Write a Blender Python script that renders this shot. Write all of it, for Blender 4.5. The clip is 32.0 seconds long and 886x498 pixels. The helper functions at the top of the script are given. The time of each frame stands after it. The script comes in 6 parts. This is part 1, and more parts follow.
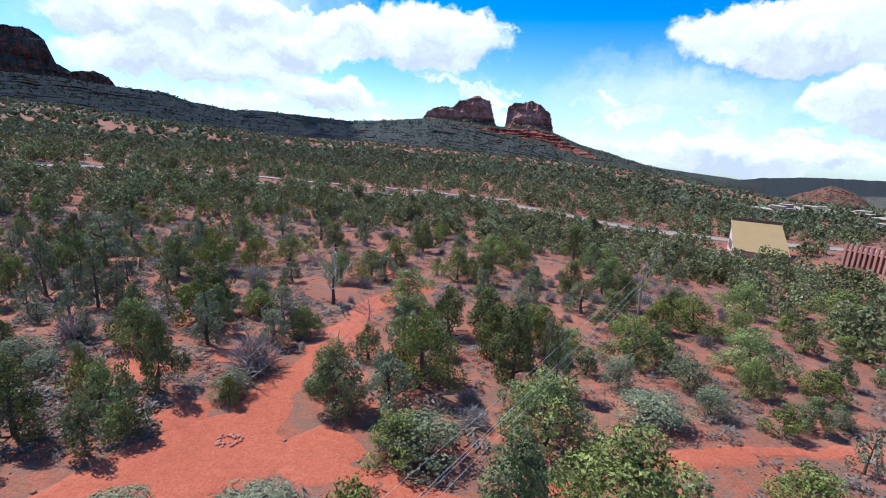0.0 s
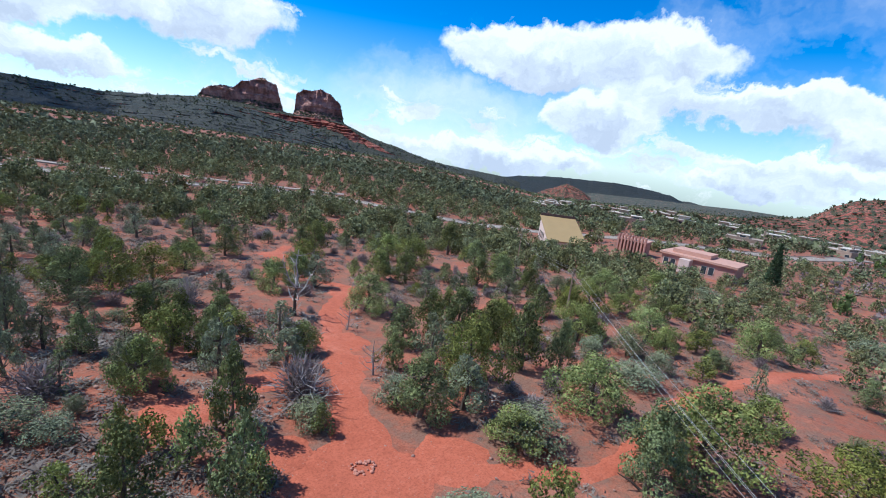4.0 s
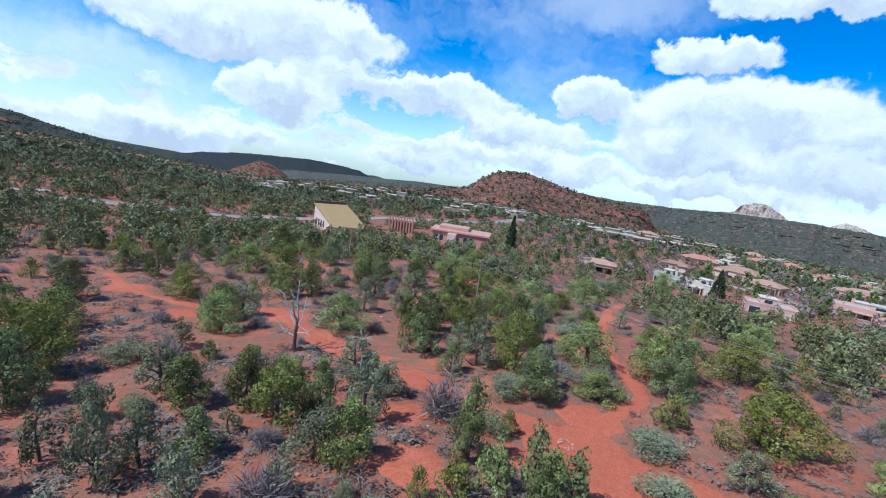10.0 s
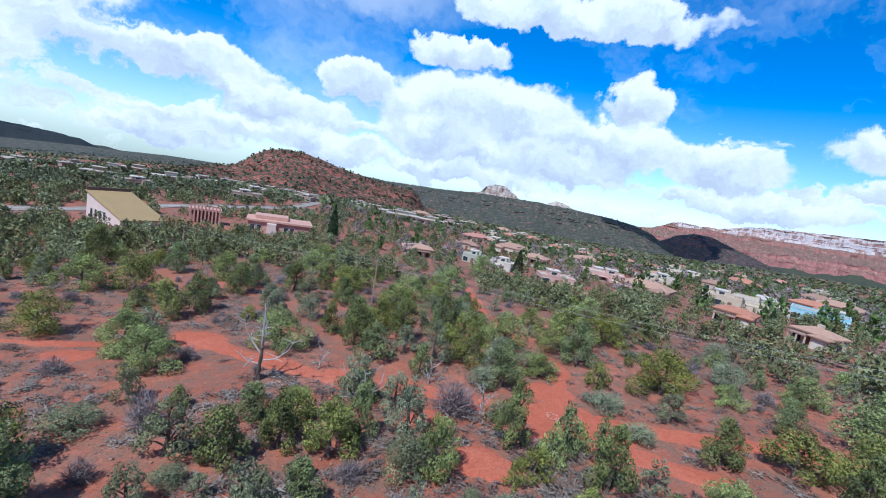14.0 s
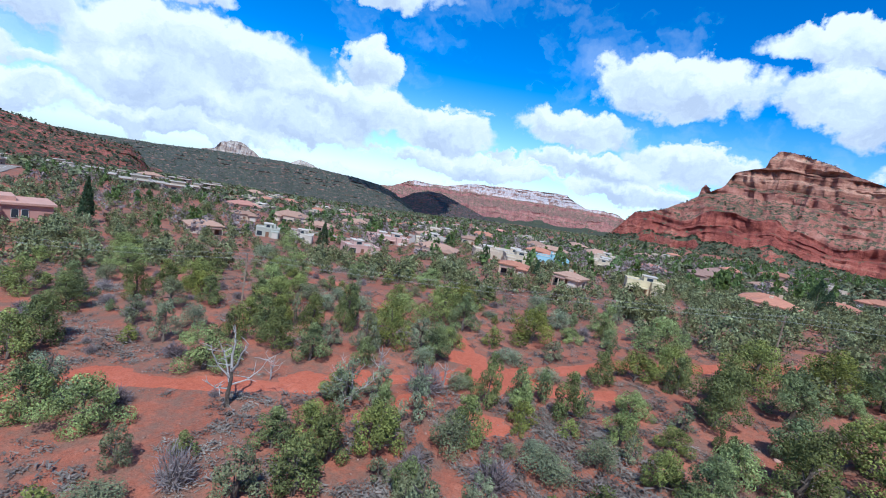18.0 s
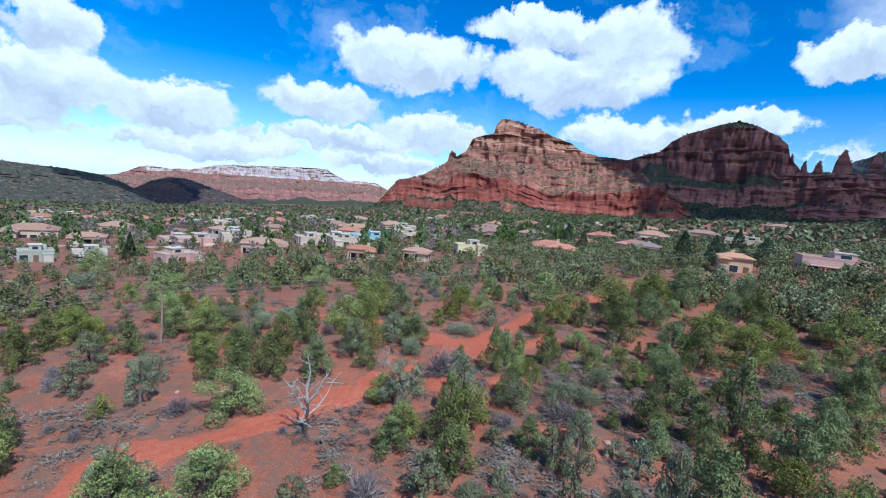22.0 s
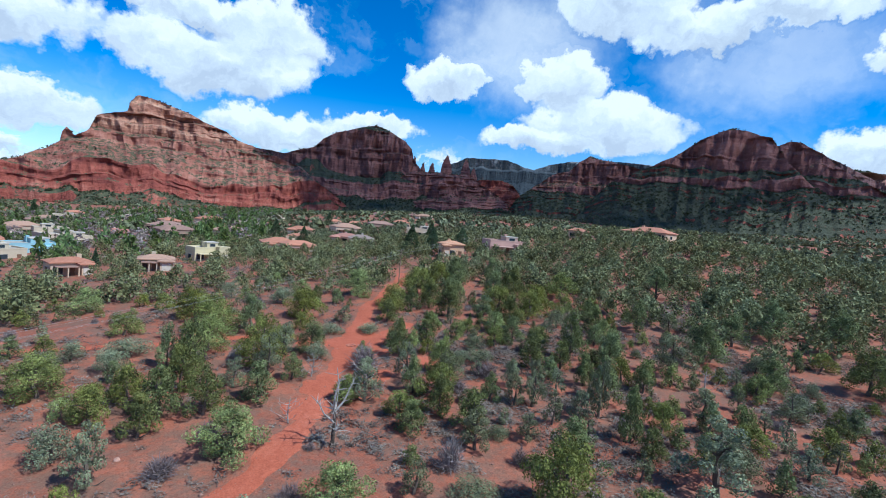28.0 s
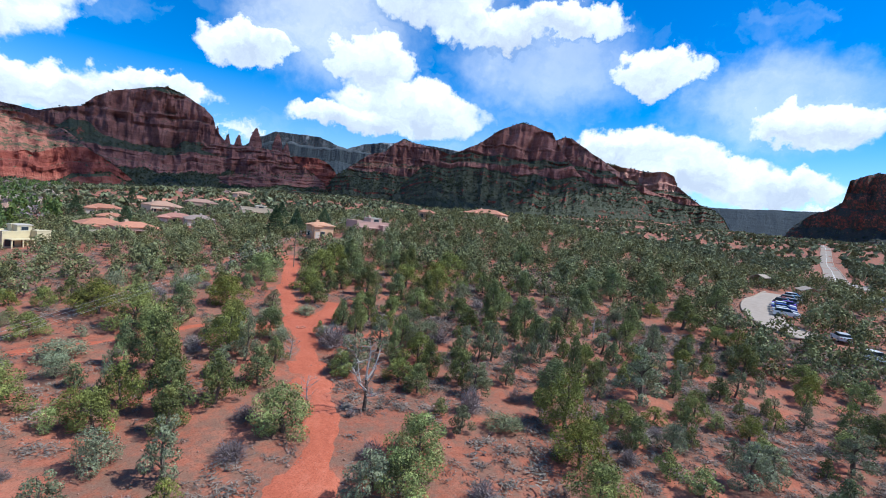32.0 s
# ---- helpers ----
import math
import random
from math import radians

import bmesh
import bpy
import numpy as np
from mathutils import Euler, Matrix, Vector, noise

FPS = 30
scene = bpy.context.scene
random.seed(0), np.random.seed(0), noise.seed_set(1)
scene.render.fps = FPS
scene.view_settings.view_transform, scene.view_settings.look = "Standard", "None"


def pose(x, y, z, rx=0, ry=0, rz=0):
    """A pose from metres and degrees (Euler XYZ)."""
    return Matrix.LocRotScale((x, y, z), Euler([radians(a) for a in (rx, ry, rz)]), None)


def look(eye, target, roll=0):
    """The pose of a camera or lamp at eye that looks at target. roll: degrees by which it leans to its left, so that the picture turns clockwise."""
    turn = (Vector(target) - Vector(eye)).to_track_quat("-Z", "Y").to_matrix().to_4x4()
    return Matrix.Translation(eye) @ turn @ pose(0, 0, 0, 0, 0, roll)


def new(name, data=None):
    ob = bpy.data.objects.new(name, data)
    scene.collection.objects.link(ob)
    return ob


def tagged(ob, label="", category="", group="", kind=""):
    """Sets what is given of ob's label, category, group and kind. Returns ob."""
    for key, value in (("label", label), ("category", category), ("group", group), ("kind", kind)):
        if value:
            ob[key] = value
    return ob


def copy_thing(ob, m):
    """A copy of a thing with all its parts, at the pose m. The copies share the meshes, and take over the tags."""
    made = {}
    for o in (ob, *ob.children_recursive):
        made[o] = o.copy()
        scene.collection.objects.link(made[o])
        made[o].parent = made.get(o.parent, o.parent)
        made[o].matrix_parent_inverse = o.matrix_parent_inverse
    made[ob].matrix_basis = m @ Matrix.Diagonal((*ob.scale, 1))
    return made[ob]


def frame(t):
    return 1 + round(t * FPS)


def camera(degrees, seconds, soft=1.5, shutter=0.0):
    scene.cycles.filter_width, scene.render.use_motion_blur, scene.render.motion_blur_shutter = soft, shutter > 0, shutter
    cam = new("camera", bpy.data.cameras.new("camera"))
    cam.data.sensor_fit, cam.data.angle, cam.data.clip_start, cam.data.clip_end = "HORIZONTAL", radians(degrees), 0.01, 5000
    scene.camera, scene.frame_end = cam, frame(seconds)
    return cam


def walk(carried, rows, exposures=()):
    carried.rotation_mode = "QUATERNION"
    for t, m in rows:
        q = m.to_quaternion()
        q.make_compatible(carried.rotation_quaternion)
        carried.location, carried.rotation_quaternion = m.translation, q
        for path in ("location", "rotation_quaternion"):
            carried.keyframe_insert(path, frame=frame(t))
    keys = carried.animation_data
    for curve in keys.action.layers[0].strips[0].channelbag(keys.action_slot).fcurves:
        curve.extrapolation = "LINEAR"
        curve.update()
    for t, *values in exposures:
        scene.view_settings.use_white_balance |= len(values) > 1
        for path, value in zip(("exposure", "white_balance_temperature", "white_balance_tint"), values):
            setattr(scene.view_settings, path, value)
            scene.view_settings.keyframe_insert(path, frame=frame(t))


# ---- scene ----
cam = camera(86, 32.0, soft=1.0)
# seconds, place, then yaw to the left of +y, pitch and lean in degrees
PATH = [
    (0, -2.04, -47.49, 17.39, -17.51, -13.36, 3.44),
    (0.5, -4.02, -46.99, 17.39, -20.91, -13.00, 4.67),
    (1, -5.97, -46.45, 17.39, -23.87, -13.27, 5.67),
    (1.5, -7.96, -45.83, 17.42, -27.46, -13.95, 5.34),
    (2, -9.99, -45.11, 17.43, -31.42, -14.44, 6.25),
    (2.5, -12.05, -44.26, 17.41, -33.53, -15.48, 4.31),
    (3, -14.11, -43.22, 17.42, -34.94, -16.24, 3.19),
    (3.5, -16.10, -42.01, 17.46, -38.84, -13.49, 4.99),
    (5.5, -23.72, -36.53, 17.60, -51.30, -13.44, 7.91),
    (6, -25.48, -34.92, 17.68, -54.49, -13.08, 6.31),
    (6.5, -27.13, -33.14, 17.72, -58.22, -13.03, 6.38),
    (7, -28.61, -31.36, 17.76, -61.30, -12.24, 7.92),
    (7.5, -29.98, -29.66, 17.73, -64.07, -12.54, 8.72),
    (8, -31.32, -27.73, 17.79, -68.27, -14.38, 8.18),
    (8.5, -32.57, -25.70, 17.86, -71.50, -14.34, 7.67),
    (9, -33.69, -23.76, 17.86, -74.56, -13.39, 8.63),
    (9.5, -34.59, -21.73, 17.92, -77.17, -11.93, 7.40),
    (10, -35.32, -19.60, 17.98, -78.98, -10.02, 7.99),
    (10.5, -35.96, -17.35, 18.04, -83.91, -11.38, 8.53),
    (11, -36.51, -15.22, 18.07, -85.23, -9.91, 8.15),
    (11.5, -36.94, -13.11, 18.13, -89.54, -10.51, 9.05),
    (12, -37.28, -10.97, 18.22, -91.93, -10.11, 9.09),
    (12.5, -37.52, -8.87, 18.30, -94.72, -9.27, 8.60),
    (13, -37.66, -6.82, 18.35, -98.22, -9.12, 9.06),
    (13.5, -37.66, -4.72, 18.47, -101.65, -8.16, 9.22),
    (14, -37.54, -2.64, 18.62, -106.35, -8.22, 9.91),
    (14.5, -37.29, -0.55, 18.82, -110.44, -6.81, 9.45),
    (16.5, -35.61, 8.29, 19.49, -126.81, -5.83, 10.08),
    (17, -34.83, 10.52, 19.59, -130.68, -5.95, 10.26),
    (17.5, -33.76, 12.75, 19.64, -133.67, -6.61, 10.14),
    (18, -32.46, 14.97, 19.65, -136.84, -7.65, 10.55),
    (18.5, -31.02, 17.13, 19.65, -140.21, -6.47, 10.68),
    (19, -29.40, 19.29, 19.63, -144.09, -5.67, 10.80),
    (19.5, -27.60, 21.45, 19.62, -147.51, -5.73, 10.90),
    (20, -25.66, 23.54, 19.62, -150.72, -6.72, 11.26),
    (20.5, -23.53, 25.59, 19.65, -155.22, -5.32, 10.57),
    (21, -21.24, 27.53, 19.74, -158.23, -5.95, 6.23),
    (21.5, -18.97, 29.27, 19.78, -161.43, -6.25, 3.67),
    (22, -16.81, 30.72, 19.80, -164.63, -6.86, 5.36),
    (22.5, -14.58, 31.99, 19.82, -169.67, -5.37, 6.43),
    (23, -12.31, 33.07, 19.86, -173.66, -4.76, 5.39),
    (23.5, -10.10, 33.97, 19.85, -176.41, -5.46, 6.59),
    (24, -7.84, 34.73, 19.75, -179.37, -5.73, 7.40),
    (24.5, -5.52, 35.34, 19.68, -182.38, -4.75, 6.90),
    (25, -3.27, 35.78, 19.67, -185.86, -4.65, 6.76),
    (25.5, -1.01, 36.09, 19.66, -189.08, -4.34, 5.42),
    (27.5, 7.90, 36.72, 19.44, -201.36, -3.95, 5.35),
    (28, 10.18, 36.70, 19.37, -204.67, -4.01, 5.32),
    (28.5, 12.50, 36.55, 19.27, -207.65, -4.63, 5.27),
    (29, 14.79, 36.29, 19.17, -210.28, -4.85, 4.60),
    (29.5, 17.10, 35.89, 19.06, -213.84, -4.51, 4.54),
    (30, 19.39, 35.35, 18.97, -216.18, -4.59, 4.28),
    (30.5, 21.68, 34.68, 18.85, -218.59, -5.68, 5.40),
    (31, 23.95, 33.91, 18.73, -221.62, -4.82, 5.68),
    (31.5, 26.15, 33.08, 18.61, -224.24, -4.67, 6.46),
    (32, 28.35, 32.20, 18.49, -227.21, -4.26, 6.05),
]


def path_pose(x, y, z, yaw, pitch, lean):
    a, p = radians(yaw), radians(pitch)
    ahead = Vector((-math.sin(a) * math.cos(p), math.cos(a) * math.cos(p), math.sin(p)))
    eye = Vector((x, y, z))
    return look(eye, eye + ahead * 10, lean)


walk(cam, [(row[0], path_pose(*row[1:])) for row in PATH],
     [(0, 0.32, 5700, 7), (3.5, 0.20, 5600, 5), (8, 0.12, 5400, 2), (14, 0.12, 5300, 5), (19, 0.10, 5270, 4), (25, 0.06, 5280, 0), (29, 0.12, 5430, 1), (32, 0.27, 5700, 4)])

# ---- light: midday spring sun and a blue sky with cumulus ----
SUN_AZ, SUN_EL = 318.0, 53.0          # azimuth clockwise from +y
sun = new("sun", bpy.data.lights.new("sun", "SUN"))
sun.data.energy, sun.data.angle, sun.data.color = 4.8, radians(0.53), (1.0, 0.95, 0.87)
sa, se = radians(SUN_AZ), radians(SUN_EL)
sun_way = Vector((math.sin(sa) * math.cos(se), math.cos(sa) * math.cos(se), math.sin(se)))
sun.matrix_world = look(sun_way * 300, (0, 0, 0))

world = bpy.data.worlds.new("sky")
scene.world = world
world.use_nodes = True


class Nodes:
    """A short hand for node trees."""

    def __init__(self, tree):
        self.t = tree

    def n(self, kind, **sets):
        node = self.t.nodes.new(kind)
        for k, v in sets.items():
            self.put(v, node.inputs[k])
        return node

    def put(self, v, socket):
        if isinstance(v, bpy.types.NodeSocket):
            self.t.links.new(v, socket)
        elif isinstance(v, bpy.types.Node):
            self.t.links.new(v.outputs[0], socket)
        else:
            socket.default_value = v

    def math(self, op, a, b=0.0, c=0.0, clamp=False):
        node = self.t.nodes.new("ShaderNodeMath")
        node.operation, node.use_clamp = op, clamp
        for v, s in zip((a, b, c), node.inputs):
            self.put(v, s)
        return node.outputs[0]

    def vec(self, op, a, b=(0, 0, 0), c=(0, 0, 0)):
        node = self.t.nodes.new("ShaderNodeVectorMath")
        node.operation = op
        for v, s in zip((a, b, c), node.inputs):
            self.put(v, s)
        return node.outputs["Value"] if op in ("LENGTH", "DOT_PRODUCT") else node.outputs[0]

    def noise(self, vector, scale, detail=4.0, rough=0.55, dims="3D"):
        node = self.t.nodes.new("ShaderNodeTexNoise")
        node.noise_dimensions = dims
        self.put(vector, node.inputs["Vector"])
        node.inputs["Scale"].default_value, node.inputs["Detail"].default_value = scale, detail
        node.inputs["Roughness"].default_value = rough
        return node

    def ramp(self, fac, *stops):
        node = self.t.nodes.new("ShaderNodeValToRGB")
        self.put(fac, node.inputs[0])
        el = node.color_ramp.elements
        while len(el) < len(stops):
            el.new(0.5)
        for e, (p, c) in zip(el, stops):
            e.position = p
            e.color = (c, c, c, 1) if isinstance(c, (int, float)) else (*c, 1)
        return node.outputs[0]

    def mix(self, fac, a, b):
        node = self.t.nodes.new("ShaderNodeMix")
        node.data_type = "RGBA"
        self.put(fac, node.inputs[0])
        for v, s in ((a, node.inputs[6]), (b, node.inputs[7])):
            self.put((*v, 1) if isinstance(v, tuple) and len(v) == 3 else v, s)
        return node.outputs[2]


def build_sky():
    w = Nodes(world.node_tree)
    world.node_tree.nodes.clear()
    sky = w.n("ShaderNodeTexSky")
    sky.sky_type, sky.sun_disc, sky.sun_elevation, sky.sun_rotation = "NISHITA", False, se, sa
    sky.altitude, sky.air_density, sky.dust_density, sky.ozone_density = 1300.0, 1.0, 0.2, 2.0
    way = w.vec("NORMALIZE", w.n("ShaderNodeTexCoord").outputs["Generated"])
    # azimuth counted from 120 degrees, so that the seam lies where nobody looks
    turn = w.n("ShaderNodeVectorRotate", Angle=radians(120.0))
    turn.rotation_type = "Z_AXIS"
    w.put(way, turn.inputs["Vector"])
    turned = turn.outputs[0]
    sep = w.n("ShaderNodeSeparateXYZ", Vector=turned)
    az = w.math("MULTIPLY", w.math("ARCTAN2", sep.outputs[0], sep.outputs[1]), 57.29578)
    el = w.math("MULTIPLY", w.math("ARCSINE", sep.outputs[2]), 57.29578)
    flat = w.n("ShaderNodeCombineXYZ", X=az, Y=el, Z=0.0).outputs[0]
    lump = w.noise(flat, 0.16, 5.0, 0.6)
    fine = w.noise(flat, 0.55, 4.0, 0.6)
    off = w.vec("MULTIPLY", w.vec("SUBTRACT", lump.outputs["Color"], (0.5, 0.5, 0.5)), (8.5, 6.0, 0.0))
    off2 = w.vec("MULTIPLY", w.vec("SUBTRACT", fine.outputs["Color"], (0.5, 0.5, 0.5)), (3.0, 2.6, 0.0))
    p = w.vec("ADD", w.vec("ADD", flat, off), off2)
    depth = lift = weight = None
    for a, e, half_w, half_h in CLOUDS:
        q = w.vec("MULTIPLY_ADD", p, (1 / half_w, 1 / half_h, 0.0), (-(((a - 120 + 180) % 360) - 180) / half_w, -e / half_h, 0.0))
        d = w.vec("LENGTH", q)
        near = w.math("SUBTRACT", 1.25, d, clamp=True)
        high = w.math("MULTIPLY", near, w.vec("DOT_PRODUCT", q, (0.0, 1.0, 0.0)))
        if depth is None:
            depth, lift, weight = d, high, near
        else:
            depth, lift, weight = w.math("SMOOTH_MIN", depth, d, 0.3), w.math("ADD", lift, high), w.math("ADD", weight, near)
    heap = w.math("SUBTRACT", 1.14, depth)
    lift = w.math("DIVIDE", lift, w.math("ADD", weight, 0.15))
    # a low bank of distant cloud along the horizon
    band = w.noise(w.vec("MULTIPLY", p, (0.085, 0.36, 1.0)), 1.0, 5.0, 0.55).outputs[0]
    low = w.math("SUBTRACT", band, w.math("MULTIPLY_ADD", w.math("ABSOLUTE", w.math("SUBTRACT", el, 2.5)), 0.022, 0.485))
    heap = w.math("MAXIMUM", heap, w.math("MULTIPLY", low, 2.5))
    edge = w.n("ShaderNodeMapRange", Value=heap)
    edge.interpolation_type = "SMOOTHSTEP"
    edge.inputs["From Min"].default_value, edge.inputs["From Max"].default_value = -0.06, 0.22
    # thin high veil
    veil = w.math("MULTIPLY", w.ramp(w.noise(w.vec("MULTIPLY", p, (0.03, 0.05, 1.0)), 1.0, 5.0, 0.65).outputs[0], (0.50, 0.0), (0.70, 1.0)), 0.42)
    for a, e, half_w, half_h, dense in VEILS:
        q = w.vec("MULTIPLY_ADD", p, (1 / half_w, 1 / half_h, 0.0), (-(((a - 120 + 180) % 360) - 180) / half_w, -e / half_h, 0.0))
        soft = w.n("ShaderNodeMapRange", Value=w.vec("LENGTH", q))
        soft.interpolation_type = "SMOOTHSTEP"
        for k, v in (("From Min", 1.15), ("From Max", 0.35), ("To Min", 0.0), ("To Max", dense)):
            soft.inputs[k].default_value = v
        veil = w.math("MAXIMUM", veil, w.math("MULTIPLY", soft.outputs[0], w.math("MULTIPLY_ADD", lump.outputs[0], 0.8, 0.6)))
    cover = w.math("MAXIMUM", edge.outputs[0], veil)
    # white tops and rims, grey-blue bases and hollows
    puff = w.noise(w.vec("MULTIPLY", p, (0.22, 0.34, 1.0)), 1.0, 5.0, 0.6).outputs[0]
    shade = w.math("MULTIPLY_ADD", lift, 0.30, w.math("MULTIPLY_ADD", puff, 0.75, 0.16))
    shade = w.math("ADD", shade, w.math("MULTIPLY", heap, -0.12))
    tone = w.ramp(shade, (0.28, (0.60, 0.65, 0.76)), (0.46, (0.80, 0.85, 0.93)), (0.62, (1.0, 1.0, 1.0)))
    # low down the air is paler but stays blue
    height = w.n("ShaderNodeMapRange", Value=el)
    for k, v in (("From Min", 0.0), ("From Max", 14.0), ("To Min", 0.85), ("To Max", 1.36)):
        height.inputs[k].default_value = v
    blue = w.n("ShaderNodeHueSaturation", Saturation=height.outputs[0], Value=1.06)
    w.put(w.mix(0.5, sky.outputs[0], w.vec("MULTIPLY", sky.outputs[0], (0.55, 0.88, 1.25))), blue.inputs["Color"])
    clear = w.n("ShaderNodeBackground", Color=blue, Strength=0.120)
    cloud = w.n("ShaderNodeBackground", Color=tone, Strength=0.94)
    both = w.n("ShaderNodeMixShader")
    w.put(cover, both.inputs[0]), w.put(clear, both.inputs[1]), w.put(cloud, both.inputs[2])
    out = w.n("ShaderNodeOutputWorld")
    w.put(both, out.inputs[0])


# thin veils: azimuth, elevation, half width and height in degrees, and how dense
VEILS = [(211.2, 19.2, 11.7, 7.2, 0.6), (237.3, 17.8, 12.6, 6.3, 0.45), (348.5, 13.5, 18.0, 8.1, 0.7), (40.9, 5.0, 14.4, 3.6, 0.5), (260.4, 14.0, 10.8, 5.4, 0.5), (93.7, 18.8, 12.6, 3.6, 0.4)]
# clouds as azimuth, elevation, half width and half height in degrees
CLOUDS = []
CLOUDS += [(3.0, 3.7, 6.7, 1.7), (6.0, 10.1, 4.7, 2.0), (15.7, 10.4, 7.2, 3.4), (48.0, -0.3, 12.0, 1.5), (50.3, 11.0, 9.2, 2.8), (58.7, 5.2, 6.0, 3.0), (61.7, 11.7, 8.7, 3.4), (63.9, 7.7, 5.4, 2.0), (74.4, 0.2, 7.0, 1.3), (76.1, 7.3, 8.6, 1.9), (78.8, 1.8, 6.7, 1.3), (86.2, 5.0, 8.0, 2.0), (89.7, 1.9, 8.0, 1.7), (93.3, 9.2, 4.0, 2.0), (104.2, 14.6, 5.4, 1.7), (104.5, 4.6, 7.7, 2.6), (106.7, 1.2, 10.3, 1.3), (108.1, 8.2, 11.8, 4.0)]
CLOUDS += [(116.1, 3.7, 8.8, 2.0), (116.6, 19.7, 14.6, 2.0), (122.9, 6.6, 7.3, 2.7), (124.8, 11.9, 3.3, 2.7), (133.9, 6.0, 6.6, 2.3), (138.8, 2.7, 8.7, 1.3), (149.3, 8.7, 6.1, 2.3), (153.1, 4.9, 7.6, 1.3), (156.1, 2.7, 6.8, 1.2), (159.0, 14.5, 8.0, 3.1), (161.6, 6.8, 6.1, 2.0), (172.4, 14.3, 4.7, 2.7), (173.2, 18.7, 7.2, 1.7), (179.6, 13.3, 7.3, 3.0), (182.8, 17.5, 6.0, 3.1), (185.7, 7.7, 7.4, 2.0), (195.9, 9.7, 5.5, 1.5), (203.8, 15.2, 5.0, 1.9)]
CLOUDS += [(215.0, 9.2, 6.0, 1.5), (216.7, 16.1, 4.3, 2.7), (221.8, 23.9, 6.4, 3.0), (222.0, 11.7, 8.6, 2.7), (229.9, 21.2, 7.3, 2.4), (238.9, 22.0, 6.1, 1.7), (248.1, 9.1, 6.4, 2.3), (248.6, 17.5, 4.3, 2.3), (254.0, 6.8, 6.6, 2.6), (260.7, 5.8, 6.1, 1.6), (264.0, 11.9, 5.5, 2.2), (328.9, 10.3, 4.7, 3.0), (346.5, 9.4, 7.7, 2.7), (349.4, 5.7, 10.3, 2.0), (353.9, 11.0, 8.1, 2.1), (359.1, 8.0, 7.4, 2.0)]

build_sky()


# ---- materials ----
def material(name, rough=0.9, metal=0.0):
    m = bpy.data.materials.new(name)
    m.use_nodes = True
    w = Nodes(m.node_tree)
    b = m.node_tree.nodes["Principled BSDF"]
    b.inputs["Roughness"].default_value, b.inputs["Metallic"].default_value = rough, metal
    b.inputs["Specular IOR Level"].default_value = 0.25
    return m, w, b


def bump(w, b, height, strength=0.5, distance=0.05):
    node = w.n("ShaderNodeBump", Strength=strength, Distance=distance)
    w.put(height, node.inputs["Height"])
    w.put(node, b.inputs["Normal"])


def place_of(w):
    return w.n("ShaderNodeNewGeometry").outputs["Position"]


def soil_material(name, low, mid, high, litter=None):
    m, w, b = material(name, 0.95)
    p = place_of(w)
    big = w.noise(p, 0.11, 5, 0.6).outputs[0]
    small = w.noise(p, 1.7, 6, 0.65).outputs[0]
    c = w.ramp(w.math("ADD", w.math("MULTIPLY", big, 0.6), w.math("MULTIPLY", small, 0.45)), (0.36, low), (0.52, mid), (0.68, high))
    if litter:
        l = w.noise(p, 0.30, 8, 0.8).outputs[0]
        c = w.mix(w.ramp(l, (0.43, 0.0), (0.57, 0.88)), c, litter)
    grit = w.noise(p, 7.0, 4, 0.8).outputs[0]
    c = w.mix(w.math("MULTIPLY", w.ramp(grit, (0.40, 1.0), (0.52, 0.0)), 0.45), c, tuple(v * 0.45 for v in low))
    pebbles = w.n("ShaderNodeTexVoronoi", Scale=3.2)
    w.put(p, pebbles.inputs["Vector"])
    c = w.mix(w.math("MULTIPLY", w.ramp(pebbles.outputs[0], (0.10, 1.0), (0.17, 0.0)), 0.35), c, (0.42, 0.24, 0.18))
    w.put(c, b.inputs["Base Color"])
    bump(w, b, small, 0.6, 0.12)
    return m


def leaf_material(name, dark, light, glow=0.35, patches=None):
    """Foliage that differs from tree to tree, or, for joined woods, from patch to patch."""
    m, w, b = material(name, 0.75)
    geo = w.n("ShaderNodeNewGeometry")
    if patches:
        own = w.math("MULTIPLY_ADD", w.noise(geo.outputs["Position"], patches, 1, 0.5).outputs[0], 2.6, -0.8, clamp=True)
    else:
        own = w.n("ShaderNodeObjectInfo").outputs["Random"]
    big = w.noise(geo.outputs["Position"], 0.6, 3, 0.6).outputs[0]
    k = w.math("ADD", w.math("MULTIPLY", geo.outputs["Random Per Island"], 0.6), w.math("MULTIPLY_ADD", big, 2.2, -0.9), clamp=True)
    c = w.mix(k, dark, light)
    hue = w.n("ShaderNodeHueSaturation", Hue=w.math("MULTIPLY_ADD", own, 0.036, 0.480), Saturation=w.math("MULTIPLY_ADD", own, -0.25, 1.18),
              Value=w.math("MULTIPLY_ADD", own, 0.5, 0.78))
    w.put(c, hue.inputs["Color"])
    w.put(hue, b.inputs["Base Color"])
    thin = w.n("ShaderNodeBsdfTranslucent")
    w.put(hue, thin.inputs["Color"])
    both = w.n("ShaderNodeMixShader")
    both.inputs[0].default_value = glow
    w.put(b, both.inputs[1]), w.put(thin, both.inputs[2])
    w.put(both, m.node_tree.nodes["Material Output"].inputs["Surface"])
    return m


